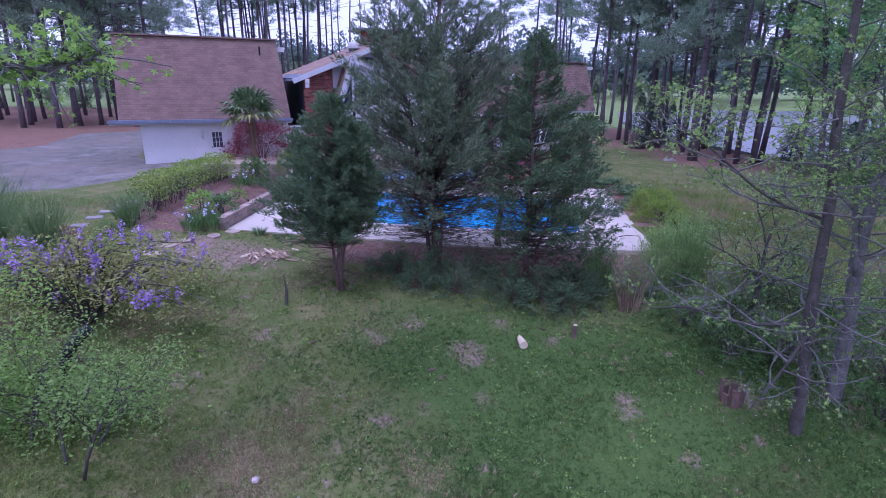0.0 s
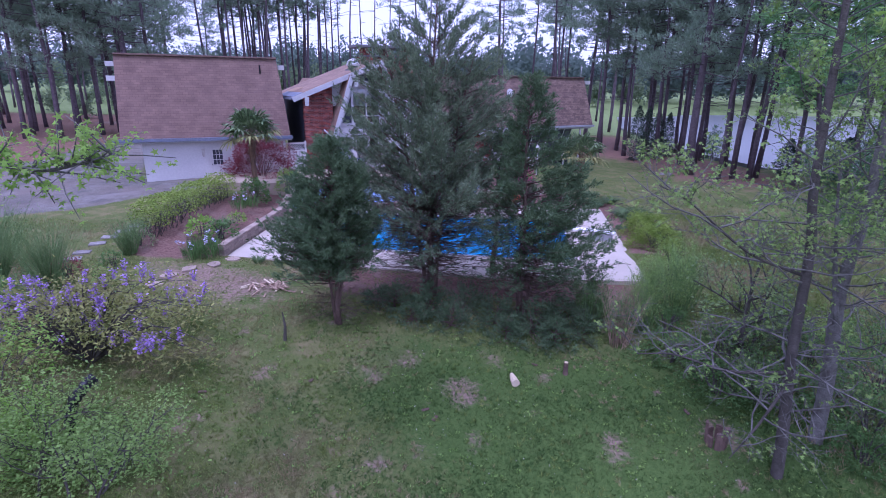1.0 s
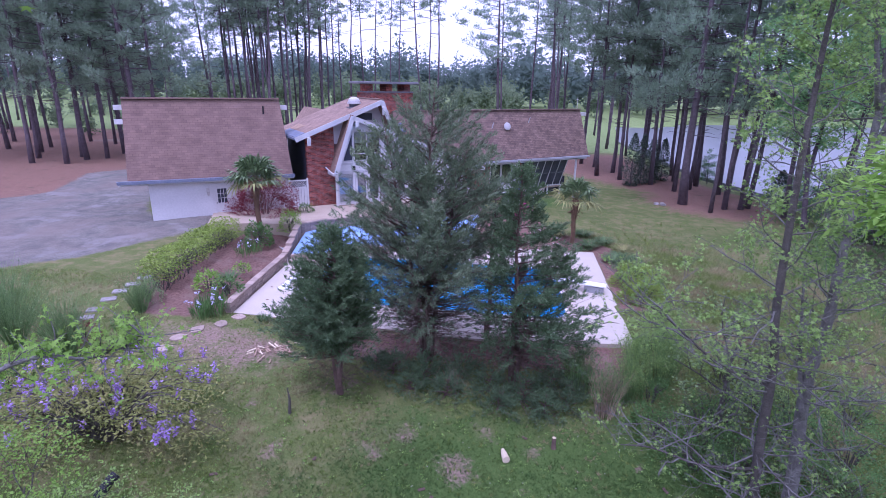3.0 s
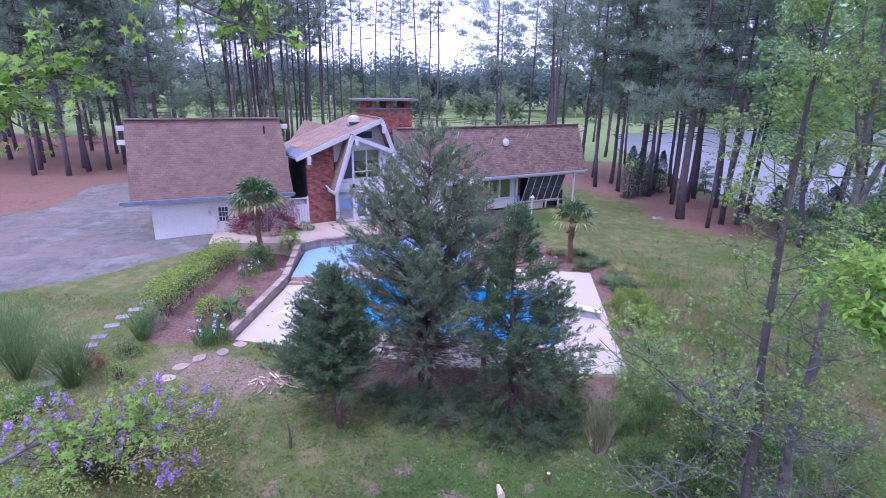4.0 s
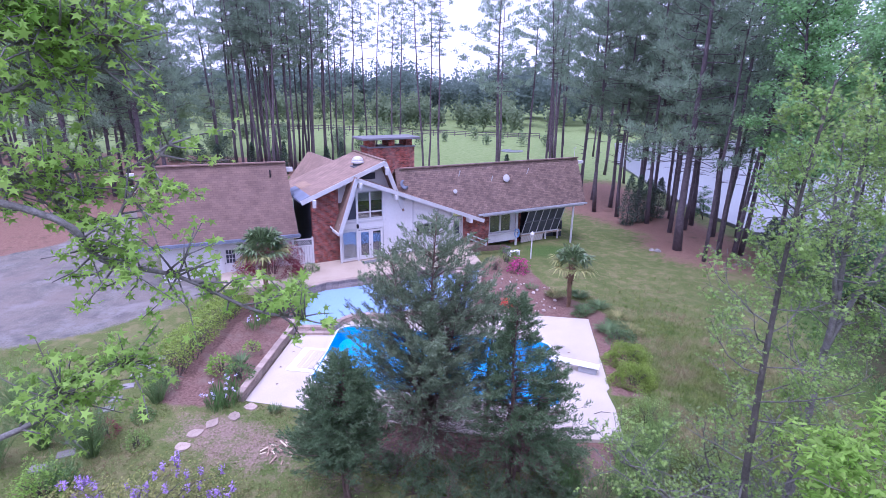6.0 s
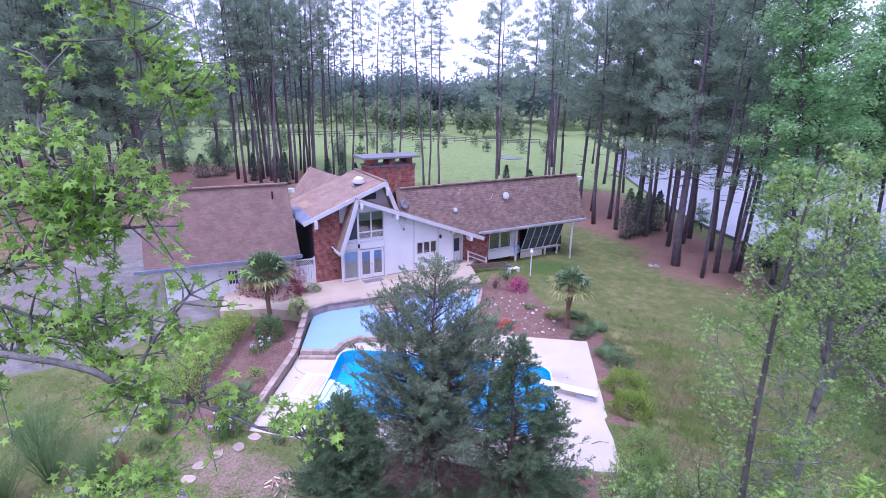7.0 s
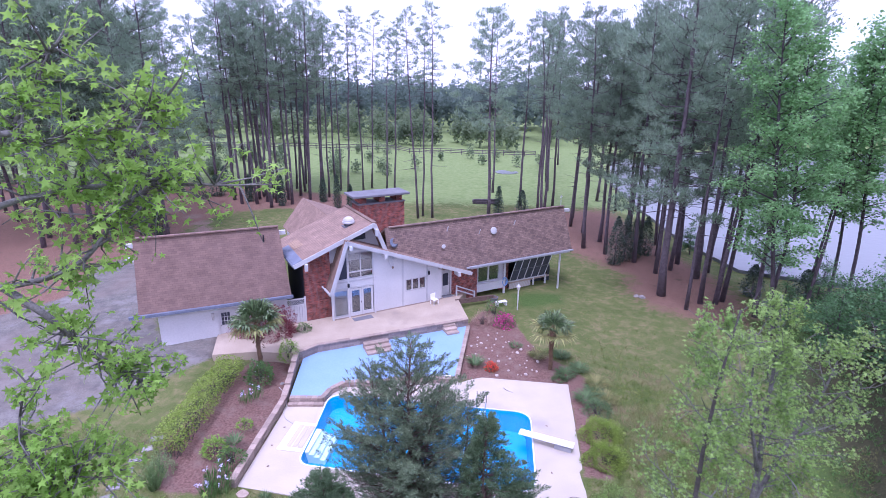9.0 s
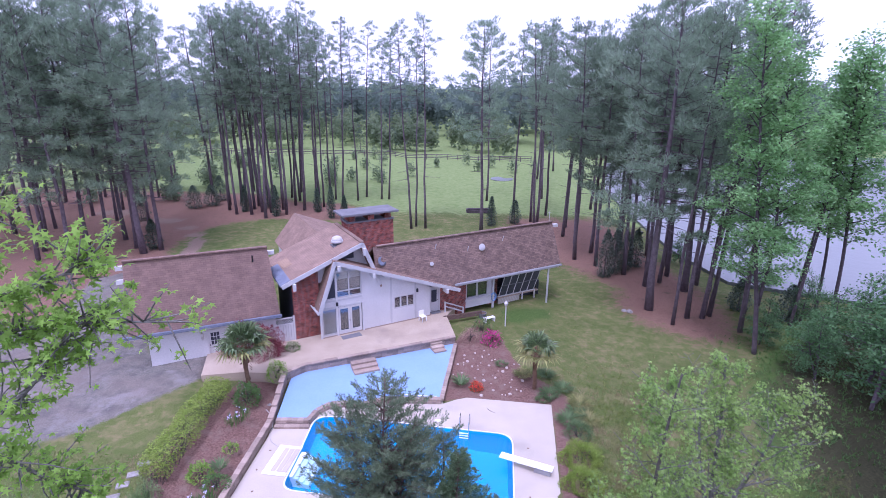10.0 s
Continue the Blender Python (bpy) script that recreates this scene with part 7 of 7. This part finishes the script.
    pick = rng.integers(0, len(ends), 10000)
    leaves("foliage", ends[pick] + rng.normal(size=(10000, 3)) * (0.28, 0.28, 0.22), 0.105, M_WISTGOLD, t, rng, aspect=0.4)
    for k in range(105):
        c = ends[rng.integers(0, len(ends))] + rng.normal(size=3) * (0.15, 0.15, 0.08) + (0, 0, 0.33)
        s = rng.random(48)
        p = c + np.stack([rng.normal(size=48) * 0.05 * (1.1 - s), rng.normal(size=48) * 0.05 * (1.1 - s), -0.3 * s], 1)
        leaves("raceme", p, 0.062, M_LILAC, t, rng, aspect=0.8)


wisteria()
dp = Mesh().tube(curve_through([(-8.32, 9.42, -1.0), (-8.27, 9.4, 0.25), (-8.08, 9.6, 0.7), (-7.95, 9.8, 0.85)], 6), [0.10 + 0.012 * (k % 2) for k in range(19)], 12)
whole("drain_pipe", dp, M_BLACK, "black corrugated drain pipe under the wisteria", "pipe")
broadleaf("low_thicket", "sprawling bright green thicket with thin stems", 195, [((0, 0, 0), (-0.5, 0.2, 0.8), 1.7, 0.03), ((0.5, -0.3, 0), (0.5, 0.1, 0.8), 1.7, 0.03), ((-0.8, 0.3, 0), (-0.3, 0.5, 0.7), 1.6, 0.03), ((0.2, 0.5, 0), (0.2, 0.6, 0.7), 1.5, 0.03)], 3, 0.06, 7000, M_LEAF_M, M_BARK_G, at=pose(-7.4, 7.9, gz(-7.4, 7.9)), spread=0.2, up=0.1, kink=0.35)
broadleaf("low_thicket", "sprawling bright green thicket with thin stems", 196, [((0, 0, 0), (-0.2, 0.4, 0.9), 2.4, 0.035), ((0.6, 0, 0), (0.4, 0.2, 0.9), 2.0, 0.03), ((-0.9, 0, 0), (-0.4, -0.1, 0.9), 2.2, 0.03)], 3, 0.066, 9000, M_LEAF, M_BARK_G, at=pose(-10.4, 8.8, gz(-10.4, 8.8)), spread=0.2, up=0.1, kink=0.3)

bush("low_thicket", "low bright green growth filling the thicket", 197, -8.2, 8.8, 1.2, 0.7, 1.0, 0.065, 3200, M_LEAF_M, lump=0.45)
bush("low_thicket", "low bright green growth under the thin stems", 198, -10.2, 8.9, 1.6, 1.2, 1.4, 0.06, 4600, M_LEAF, lump=0.45)

# ---- small things on the lawn ----
for k, (x, y) in enumerate(((-14.62, 22.8), (-14.71, 22.04), (-14.85, 21.34), (-14.89, 20.59), (-14.92, 19.71), (-14.88, 19.08), (-15.03, 17.33), (-14.85, 16.6), (-15.3, 15.84))):
    whole("stepping_stone", Mesh().soft(-0.29, 0.29, -0.2, 0.2, -0.05, 0.035, 0.015), M_STONE, "rectangular grey concrete stepping stone set in grass", "stepping stone", at=pose(x, y, gz(x, y) + 0.01, 0, 0, 20 + 9 * math.sin(3 * k)), group="garden path stones")
for k, (x, y) in enumerate(((-10.81, 17.11), (-10.66, 17.81), (-10.23, 18.39), (-9.53, 18.87), (-9.12, 19.57))):
    poly = [(0.3 * (1 + 0.15 * math.sin(3 * j + k)) * math.cos(j * 0.785), 0.24 * (1 + 0.15 * math.cos(2 * j + k)) * math.sin(j * 0.785)) for j in range(8)]
    whole("stepping_stone", Mesh().prism(poly, -0.06, 0.035), M_COPING, "flat pinkish stepping stone sunk in bare earth", "stepping stone", at=pose(x, y, gz(x, y) + 0.01, 0, 0, 37 * k), group="garden path stones")


def rock(x, y, s, material=M_PALE, label="small pale stone lying in mulch", seed=0):
    rng = random.Random(seed)
    m = Mesh()
    m.lathe([(0.45, -0.25), (0.62, 0.05), (0.5, 0.3), (0.2, 0.45), (0.05, 0.47)], 7)
    m.v = [(a * s * rng.uniform(0.8, 1.25), b * s * rng.uniform(0.7, 1.1), c * s * rng.uniform(0.8, 1.2)) for a, b, c in m.v]
    whole("stone", m, material, label, "stone", at=pose(x, y, gz(x, y) + 0.02, 0, 0, rng.uniform(0, 360)), group="bed stones")


for k, (x, y) in enumerate(((3.0, 33.2), (3.8, 33.7), (4.7, 32.9), (4.66, 31.3), (3.84, 30.6), (3.05, 29.95), (1.85, 32.8), (5.65, 30.6), (2.3, 34.3), (3.4, 34.9), (4.1, 32.1), (2.2, 32.0), (5.2, 31.9), (2.9, 35.6), (3.3, 31.8), (4.3, 34.6), (2.6, 33.6), (5.9, 31.8), (3.6, 36.0), (1.6, 33.9), (4.9, 30.2), (3.3, 32.5), (2.1, 35.2), (5.0, 33.4), (5.6, 34.0))):
    rock(x, y, 0.11 + 0.05 * (k % 3), seed=k)
    rock(x + 0.6 * math.sin(5 * k), y + 0.5 * math.cos(7 * k), 0.08 + 0.03 * (k % 2), seed=k + 60)
rock(17.3, 44.6, 0.5, M_STONE, "grey boulder in pine straw", 40)
rock(16.9, 44.9, 0.4, M_STONE, "grey boulder in pine straw", 41)
rock(-4.37, 8.06, 0.13, M_PALE, "small pale stone lying in the lawn", 43)
rock(-10.1, 28.6, 0.2, M_STONE, "pale stone beside the palm", 42)

stump = thing("cut_log", "short pale sawn log lying on grass", "log", at=pose(0.75, 12.85, gz(0.75, 12.85) + 0.08, 0, 0, 100))
part("wood", Mesh().tube([(-0.2, 0, 0), (0.06, 0, 0.02), (0.2, 0, 0.04)], [0.11, 0.085, 0.05], 10), M_WOODCUT, stump)
post = thing("cut_stump", "small cut stump standing in grass", "stump", at=pose(2.2, 13.3, gz(2.2, 13.3) - 0.02))
part("bark", Mesh().lathe([(0.085, 0), (0.065, 0.1), (0.06, 0.36)], 9), M_BARK_C, post)
part("cut_face", Mesh().lathe([(0.055, 0.361), (0.054, 0.372)], 9), M_WOODCUT, post)
old = thing("rotten_stump", "broken rotten tree stump with loose bark", "stump", at=pose(5.15, 10.95, gz(5.15, 10.95) - 0.05))
rr = random.Random(9)
for k in range(7):
    a = k * 0.9
    part("bark", Mesh().beam((0.2 * math.cos(a), 0.2 * math.sin(a), 0), (0.22 * math.cos(a), 0.22 * math.sin(a), rr.uniform(0.3, 0.6)), 0.14, 0.06), M_BARK_C, old)
whole("dead_stick", Mesh().tube([(0, 0, 0), (0.03, 0, 0.45), (-0.02, 0.02, 0.85)], [0.05, 0.04, 0.015], 6), M_BARK_G, "dead grey sapling stub standing in grass", "stick", at=pose(-5.5, 13.9, gz(-5.5, 13.9)))
for k in range(44):
    x, y = -7.0 + rr.gauss(0, 0.45), 17.0 + rr.gauss(0, 0.3)
    a = rr.uniform(0, 3.14)
    ln = rr.uniform(0.07, 0.2)
    z = gz(x, y) + 0.04 + rr.uniform(0, 0.12)
    whole("kindling", Mesh().beam((-ln * math.cos(a), -ln * math.sin(a), -0.02), (ln * math.cos(a), ln * math.sin(a), rr.uniform(-0.02, 0.06)), 0.05, 0.03), M_TAN if k % 4 else M_WOODCUT, "split piece of pale firewood on the ground", "firewood", at=pose(x, y, z), group="heap of split wood")
for k, (x, y) in enumerate(((-1.5, 11.6), (-1.25, 11.35), (4.9, 11.9), (-8.9, 12.9), (-6.7, 11.4), (-4.4, 12.3), (1.4, 13.6))):
    whole("bark_chip", Mesh().beam((-0.09, 0, 0.01), (0.09, 0.03, 0.04), 0.08, 0.02), M_BARK_C, "fallen strip of brown bark on grass", "bark", at=pose(x, y, gz(x, y), 0, 0, 50 * k), group="fallen bark")

# Thin tubes added in place of two dark crack lines in the deck.
whole("twig", Mesh().tube([(3.3, 28.6, 0.012), (3.5, 28.3, 0.02), (3.85, 28.1, 0.012)], [0.014, 0.012, 0.006], 5), M_BARK_G, "thin dark crack line on the pale deck, built as a tube", "twig")
whole("twig", Mesh().tube([(5.2, 19.6, 0.012), (5.55, 19.75, 0.03), (5.95, 19.7, 0.012)], [0.016, 0.014, 0.006], 5), M_BARK_G, "thin dark crack line on the pale deck, built as a tube", "twig")
for k, (x, y) in enumerate(((-8.7, 24.4), (-8.4, 23.8), (-8.9, 22.9), (-8.2, 23.1), (-8.6, 21.4), (4.9, 21.3), (5.3, 24.9))):
    whole("dead_leaf", Mesh().slab([(-0.06, -0.03, 0.012), (0.05, -0.04, 0.02), (0.07, 0.03, 0.012), (-0.04, 0.04, 0.018)], 0.006), M_FRONDDRY, "curled brown leaf on the deck", "leaf", at=pose(x, y, 0.002, 0, 0, 53 * k), group="dead leaves on the deck")
# by the steps below the entry
PX, PY = 3.8, 41.9
tub = thing("planter", "round grey plastic planter tub by the entry steps", "planter", at=pose(PX, PY, gz(PX, PY) - 0.02))
part("tub", Mesh().lathe([(0.26, 0), (0.34, 0.42), (0.37, 0.44), (0.37, 0.5), (0.32, 0.5), (0.30, 0.44)], 16), M_CAP, tub, smooth=False)
part("soil", Mesh().lathe([(0.30, 0.40), (0.29, 0.445)], 16), M_BARK_C, tub)
seat = thing("garden_bench", "low white slatted bench near the planter", "bench", at=pose(PX + 0.55, PY - 0.7, gz(PX + 0.55, PY - 0.7), 0, 0, 28))
for k in range(3):
    part("slat", Mesh().soft(-0.5, 0.5, -0.2 + 0.145 * k, -0.09 + 0.145 * k, 0.36, 0.39, 0.008), M_PLASTIC, seat)
for u in (-0.42, 0.42):
    part("leg", Mesh().soft(u - 0.04, u + 0.04, -0.2, 0.2, -0.03, 0.358, 0.01), M_PLASTIC, seat)
coil = thing("hose_reel", "coil of light blue garden hose hung on the porch post", "hose", at=pose(-8.48, 35.85, 0, 0, 0, 29.5) @ pose(15.62, 0.42, 1.1))
for k in range(4):
    part("loop", Mesh().tube([((0.26 - 0.02 * k) * math.cos(a * 0.5236), 0.05 * k - 0.02, 0.38 * math.sin(a * 0.5236)) for a in range(13)], [0.03] * 13, 6), M_BLUE, coil, smooth=True)

# garden lamp, chair, grill, logs, door mat
lamp = thing("garden_lamp", "white post lantern in the garden", "garden lamp", at=pose(5.6, 40.3, gz(5.6, 40.3)))
part("post", Mesh().tube([(0, 0, -0.1), (0, 0, 1.75)], [0.05, 0.05], 8), M_WHITE, lamp)
part("lantern", Mesh().lathe([(0.07, 1.75), (0.12, 1.82), (0.15, 2.03)], 6), M_CURTAINL, lamp)
part("cap", Mesh().lathe([(0.19, 2.03), (0.08, 2.18), (0.02, 2.26)], 6), M_WHITE, lamp)
HM = pose(-8.48, 35.85, 0, 0, 0, 29.5)
chair = thing("garden_chair", "white plastic garden chair on the terrace", "chair", at=HM @ pose(8.05, -0.65, FLOOR, 0, 0, 10))
part("seat", Mesh().soft(-0.24, 0.24, -0.24, 0.24, 0.4, 0.44, 0.01), M_PLASTIC, chair)
part("backrest", Mesh().soft(-0.24, 0.24, 0.2, 0.24, 0.45, 0.85, 0.01), M_PLASTIC, chair)
for sx in (-0.21, 0.21):
    for sy in (-0.21, 0.21):
        part("leg", Mesh().box(sx - 0.02, sx + 0.02, sy - 0.02, sy + 0.02, 0, 0.4), M_PLASTIC, chair)
whole("door_mat", Mesh().soft(-0.75, 0.75, -0.3, 0.3, 0, 0.015, 0.005), M_CAP, "worn brown doormat before the french doors", "doormat", at=HM @ pose(2.1, -0.55, FLOOR + 0.002, 0, 0, 0))
whole("door_mat", Mesh().soft(-0.45, 0.45, -0.25, 0.25, 0, 0.015, 0.005), M_CAP, "grey doormat at the entry door", "doormat", at=HM @ pose(9.7, 0.25, FLOOR + 0.055, 0, 0, 0))
grill = thing("park_grill", "dark grill on a post by the lake", "grill", at=pose(27.0, 70.5, gz(27.0, 70.5)))
part("post", Mesh().tube([(0, 0, -0.1), (0, 0, 1.0)], [0.05, 0.05], 6), M_BLACK, grill)
part("firebox", Mesh().soft(-0.45, 0.45, -0.3, 0.3, 1.0, 1.3, 0.04), M_BLACK, grill)
for k in range(9):
    ob = whole("log", Mesh().tube([(-2.0, 0, 0), (2.0, 0.1, 0.05)], [0.16, 0.14], 8), M_BARK_P, "grey felled log in a stack by the field", "log", at=pose(5.6 + 0.1 * (k % 3), 80.2 + 0.34 * (k % 4), gz(5.6, 80.3) + 0.14 + 0.27 * (k // 4), 0, 0, -4 + 2 * (k % 3)), group="stack of logs")

# split-rail fence along the field
fence = thing("rail_fence", "dark wooden rail fence across the field", "fence")
for k in range(33):
    x = -62 + 2.6 * k
    y = 133.0 - 0.03 * x
    part("post", Mesh().box(x - 0.08, x + 0.08, y - 0.08, y + 0.08, gz(x, y) - 0.2, gz(x, y) + 1.35), M_BARK_P, fence)
    if k < 32:
        for h in (0.45, 0.85, 1.25):
            part("rail", Mesh().beam((x, y - 0.1, gz(x, y) + h), (x + 2.6, y - 0.178, gz(x + 2.6, y) + h), 0.05, 0.14), M_BARK_P, fence)


# ---- distance ----
def far_wood(name, label, seed, count, area, tall, material, clump, per, centre=0.6):
    """Distant trees as ragged crowns of leaf clumps on stems, joined."""
    rng = np.random.default_rng(seed)
    x = rng.uniform(area[0], area[1], count)
    y = rng.uniform(area[2], area[3], count)
    keep = inside(LAKE, x, y) < -3
    x, y = x[keep], y[keep]
    h = tall * rng.uniform(0.6, 1.15, len(x))
    z = height(x, y)
    n = len(x)
    q = rng.normal(size=(n, per, 3))
    q /= np.linalg.norm(q, axis=2, keepdims=True)
    q *= rng.random((n, per, 1)) ** 0.4 * (1 + 0.3 * np.sin(7 * q[:, :, :1] + x[:, None, None]))
    p = q * np.stack([h * 0.28, h * 0.28, h * 0.42], 1)[:, None, :] + np.stack([x, y, z + h * centre], 1)[:, None, :]
    return tagged(leaves(name, p.reshape(-1, 3), clump, material, None, rng, aspect=0.8, flat=0.8), label, "woods", kind="stuff")


# Aerial haze is put into these pale, dulled leaf colours.
M_FAR1 = mat("hazy_far_leaves", (0.15, 0.205, 0.165), (0.185, 0.245, 0.195), rough=0.8, scale=0.02, fine=0.3, bump=0, island=0.05, translucent=0.7)
M_FAR2 = mat("hazy_spring_leaves", (0.16, 0.225, 0.12), (0.235, 0.295, 0.165), rough=0.8, scale=0.02, fine=0.3, bump=0, island=0.1, translucent=0.6)
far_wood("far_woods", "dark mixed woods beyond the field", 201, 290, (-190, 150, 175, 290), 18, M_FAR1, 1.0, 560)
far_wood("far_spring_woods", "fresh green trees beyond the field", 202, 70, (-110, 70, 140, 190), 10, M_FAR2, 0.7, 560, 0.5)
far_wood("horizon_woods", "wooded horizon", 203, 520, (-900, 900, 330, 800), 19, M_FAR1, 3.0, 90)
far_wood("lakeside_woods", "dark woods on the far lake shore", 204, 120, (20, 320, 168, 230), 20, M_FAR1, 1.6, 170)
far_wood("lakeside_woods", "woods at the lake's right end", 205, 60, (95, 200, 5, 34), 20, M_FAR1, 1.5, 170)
far_wood("understory", "low saplings among the pines", 206, 46, (-95, -36, 80, 125), 5, M_FAR2, 0.33, 380, 0.4)
far_wood("understory", "light saplings behind the pines", 207, 30, (-60, 20, 92, 130), 4, M_FAR2, 0.3, 300, 0.4)


def evergreen(x, y, h, r, seed, label="dense dark evergreen shrub among the trunks"):
    rng = np.random.default_rng(seed)
    t = thing("evergreen_shrub", label, "shrub", at=pose(x, y, gz(x, y)))
    part("stem", Mesh().tube([(0, 0, -0.1), (0, 0, h * 0.6)], [0.08, 0.03], 6), M_BARK_P, t)
    q = rng.random(2600)
    a = rng.uniform(0, 6.28, 2600)
    rad = r * np.minimum(1, 0.5 + q * 2) * (1 - q) ** 0.6 * rng.uniform(0.4, 1.15, 2600) * 0.85
    leaves("foliage", np.stack([rad * np.cos(a), rad * np.sin(a), h * q], 1), 0.16, M_EVER, t, rng, aspect=0.5)


for k, (x, y, h, r) in enumerate(((17.6, 54.0, 5.2, 1.4), (19.0, 55.2, 5.0, 1.4), (20.4, 56.2, 4.6, 1.4), (22.0, 57.4, 4.4, 1.3), (6.9, 73.0, 4.2, 1.0), (10.5, 75.5, 3.5, 1.3), (-32.5, 57.4, 3.4, 1.3), (-26.5, 78.5, 3.5, 1.5), (-41, 70, 4, 1.8), (-35.5, 83, 4, 1.8), (27.5, 45.5, 3.0, 1.4), (30.6, 43.2, 3.4, 1.6), (-37.2, 77.6, 3.4, 2.0), (-35.4, 79.5, 3.2, 1.8), (-29.0, 76.0, 4.0, 1.0), (-23.6, 73.4, 4.4, 0.9), (-15.6, 72.6, 4.6, 0.9), (-13.8, 72.8, 3.4, 0.8), (-18.4, 76.2, 3.6, 0.9), (-22.5, 141, 6.0, 3.2), (-14.5, 145, 6.5, 3.4), (-8.0, 149, 6.0, 3.6))):
    evergreen(x, y, h, r, 210 + k)


# ---- grass ----
def lawn_grass():
    rng = np.random.default_rng(221)
    n = 205000
    y = 5.8 + 17.7 * rng.random(n) ** 1.5
    x = -1.2 + (rng.random(n) * 2 - 1) * (3.0 + 0.86 * y)
    bare = np.maximum.reduce([inside(p, x, y) for p in (DECK, BED_L, BED_R, GRAVEL, TERRACE, BLUE)])
    thin = np.maximum(inside(DIRT_L, x, y), inside(BED_C, x, y))
    for a, c, r in BARE:
        thin = np.maximum(thin, 0.55 * r - np.hypot(x - a, y - c) + 0.4 * rng.normal(size=n))
    patch = np.sin(x * 1.3 + 1.7 * np.sin(y * 0.9)) + np.sin(y * 1.7 + 1.3 * np.sin(x * 0.7))
    keep = (bare < -0.1) & ((thin < 0) | (rng.random(n) < 0.36)) & (rng.random(n) < 0.66 + 0.26 * patch)
    x, y = x[keep], y[keep]
    p = np.stack([x, y, ground_height(x, y) - 0.01], 1)
    lush = inside(LUSH, x, y) + 1.1 * np.sin(2.1 * x + 1.3 * np.sin(1.6 * y)) + 0.7 * np.sin(4.7 * y + 2.2 * np.sin(3.1 * x)) + 0.45 * rng.normal(size=len(x)) > -0.3
    for name, label, pick, material in (("lawn_grass", "uneven dry mown grass", ~lush, M_GRASS), ("clover", "lush dark green clover in the lawn", lush, M_CLOVER)):
        q = p[pick]
        ob = tufts(name, q, np.tile((0, 0, 1.0), (len(q), 1)), 4, 0.085, 0.019, material, None, rng, 1.1)
        tagged(ob, label, "grass", kind="stuff")
    n = 420
    x, y = rng.uniform(-6, 9, n), 6.2 + 8 * rng.random(n)
    q = np.stack([x, y, ground_height(x, y) + 0.05], 1)
    tagged(leaves("clover_flower", np.repeat(q, 2, 0) + rng.normal(size=(2 * n, 3)) * 0.006, 0.022, M_CURTAINL, None, rng, aspect=0.9), "tiny white clover flowers in the lawn", "flowers", kind="stuff")
    for name, label, n, size, material, seed in (("lawn_weed", "broad-leaved green weeds in the lawn", 2200, 0.06, M_LEAF_M, 0.0), ("lawn_weed", "pale green weeds in the lawn", 1900, 0.055, M_LEAF_M, 2.0)):
        x, y = rng.uniform(-12, 10, n), 6.2 + 10 * rng.random(n)
        keep = (np.sin(1.9 * x + seed + 1.6 * np.sin(1.4 * y)) + 0.8 * rng.normal(size=n) > 0.2) & (np.maximum(inside(DECK, x, y), inside(BED_C, x, y)) < -0.3)
        c = np.repeat(np.stack([x, y, ground_height(x, y)], 1)[keep], 9, 0)
        a = rng.uniform(0, 6.283, len(c))
        out = np.stack([np.cos(a), np.sin(a), rng.uniform(0.2, 0.9, len(c))], 1)
        tagged(leaves(name, c + out * 0.02, size, material, None, rng, aspect=0.45, flat=1.0, dirs=out * 2), label, "weeds", kind="stuff")
    n = 1500
    x, y = rng.uniform(-12, 9, n), 6.5 + 10 * rng.random(n)
    keep = np.maximum(inside(DECK, x, y), inside(BED_C, x, y)) < -0.2
    p = np.stack([x, y, ground_height(x, y) - 0.01], 1)[keep]
    ob = tufts("grass_clump", p, np.tile((0, 0, 1.0), (len(p), 1)), 18, 0.12, 0.014, M_GRASS, None, rng, 0.8)
    tagged(ob, "taller tufts standing in the lawn", "grass", kind="stuff")
    n = 9000
    x, y = rng.normal(11.5, 2.6, n), rng.normal(20, 6.5, n)
    keep = (np.maximum(inside(DECK, x, y), inside(BED_R, x, y)) < -0.1) & (x > 6.8)
    x, y = x[keep], y[keep]
    p = np.stack([x, y, ground_height(x, y) - 0.01], 1)
    ob = tufts("rough_grass", p, np.tile((0, 0, 1.0), (len(p), 1)), 6, 0.28, 0.016, M_GRASS, None, rng, 0.45)
    tagged(ob, "long rough grass on the slope", "grass", kind="stuff")
    n = 8000
    x, y = rng.uniform(13, 34, n), rng.uniform(9, 42, n)
    keep = (inside(SHADE_R, x, y) + 1.5 * rng.normal(size=n) > -1.5) & (np.sin(x * 1.1 + 1.5 * np.sin(y * 0.8)) + rng.normal(size=n) > -0.6)
    p = np.stack([x, y, ground_height(x, y) - 0.01], 1)[keep]
    ob = tufts("shade_weeds", p, np.tile((0, 0, 1.0), (len(p), 1)), 5, 0.26, 0.05, M_LEAF_D, None, rng, 0.75)
    tagged(ob, "dark green weeds under the shore trees", "weeds", kind="stuff")


lawn_grass()
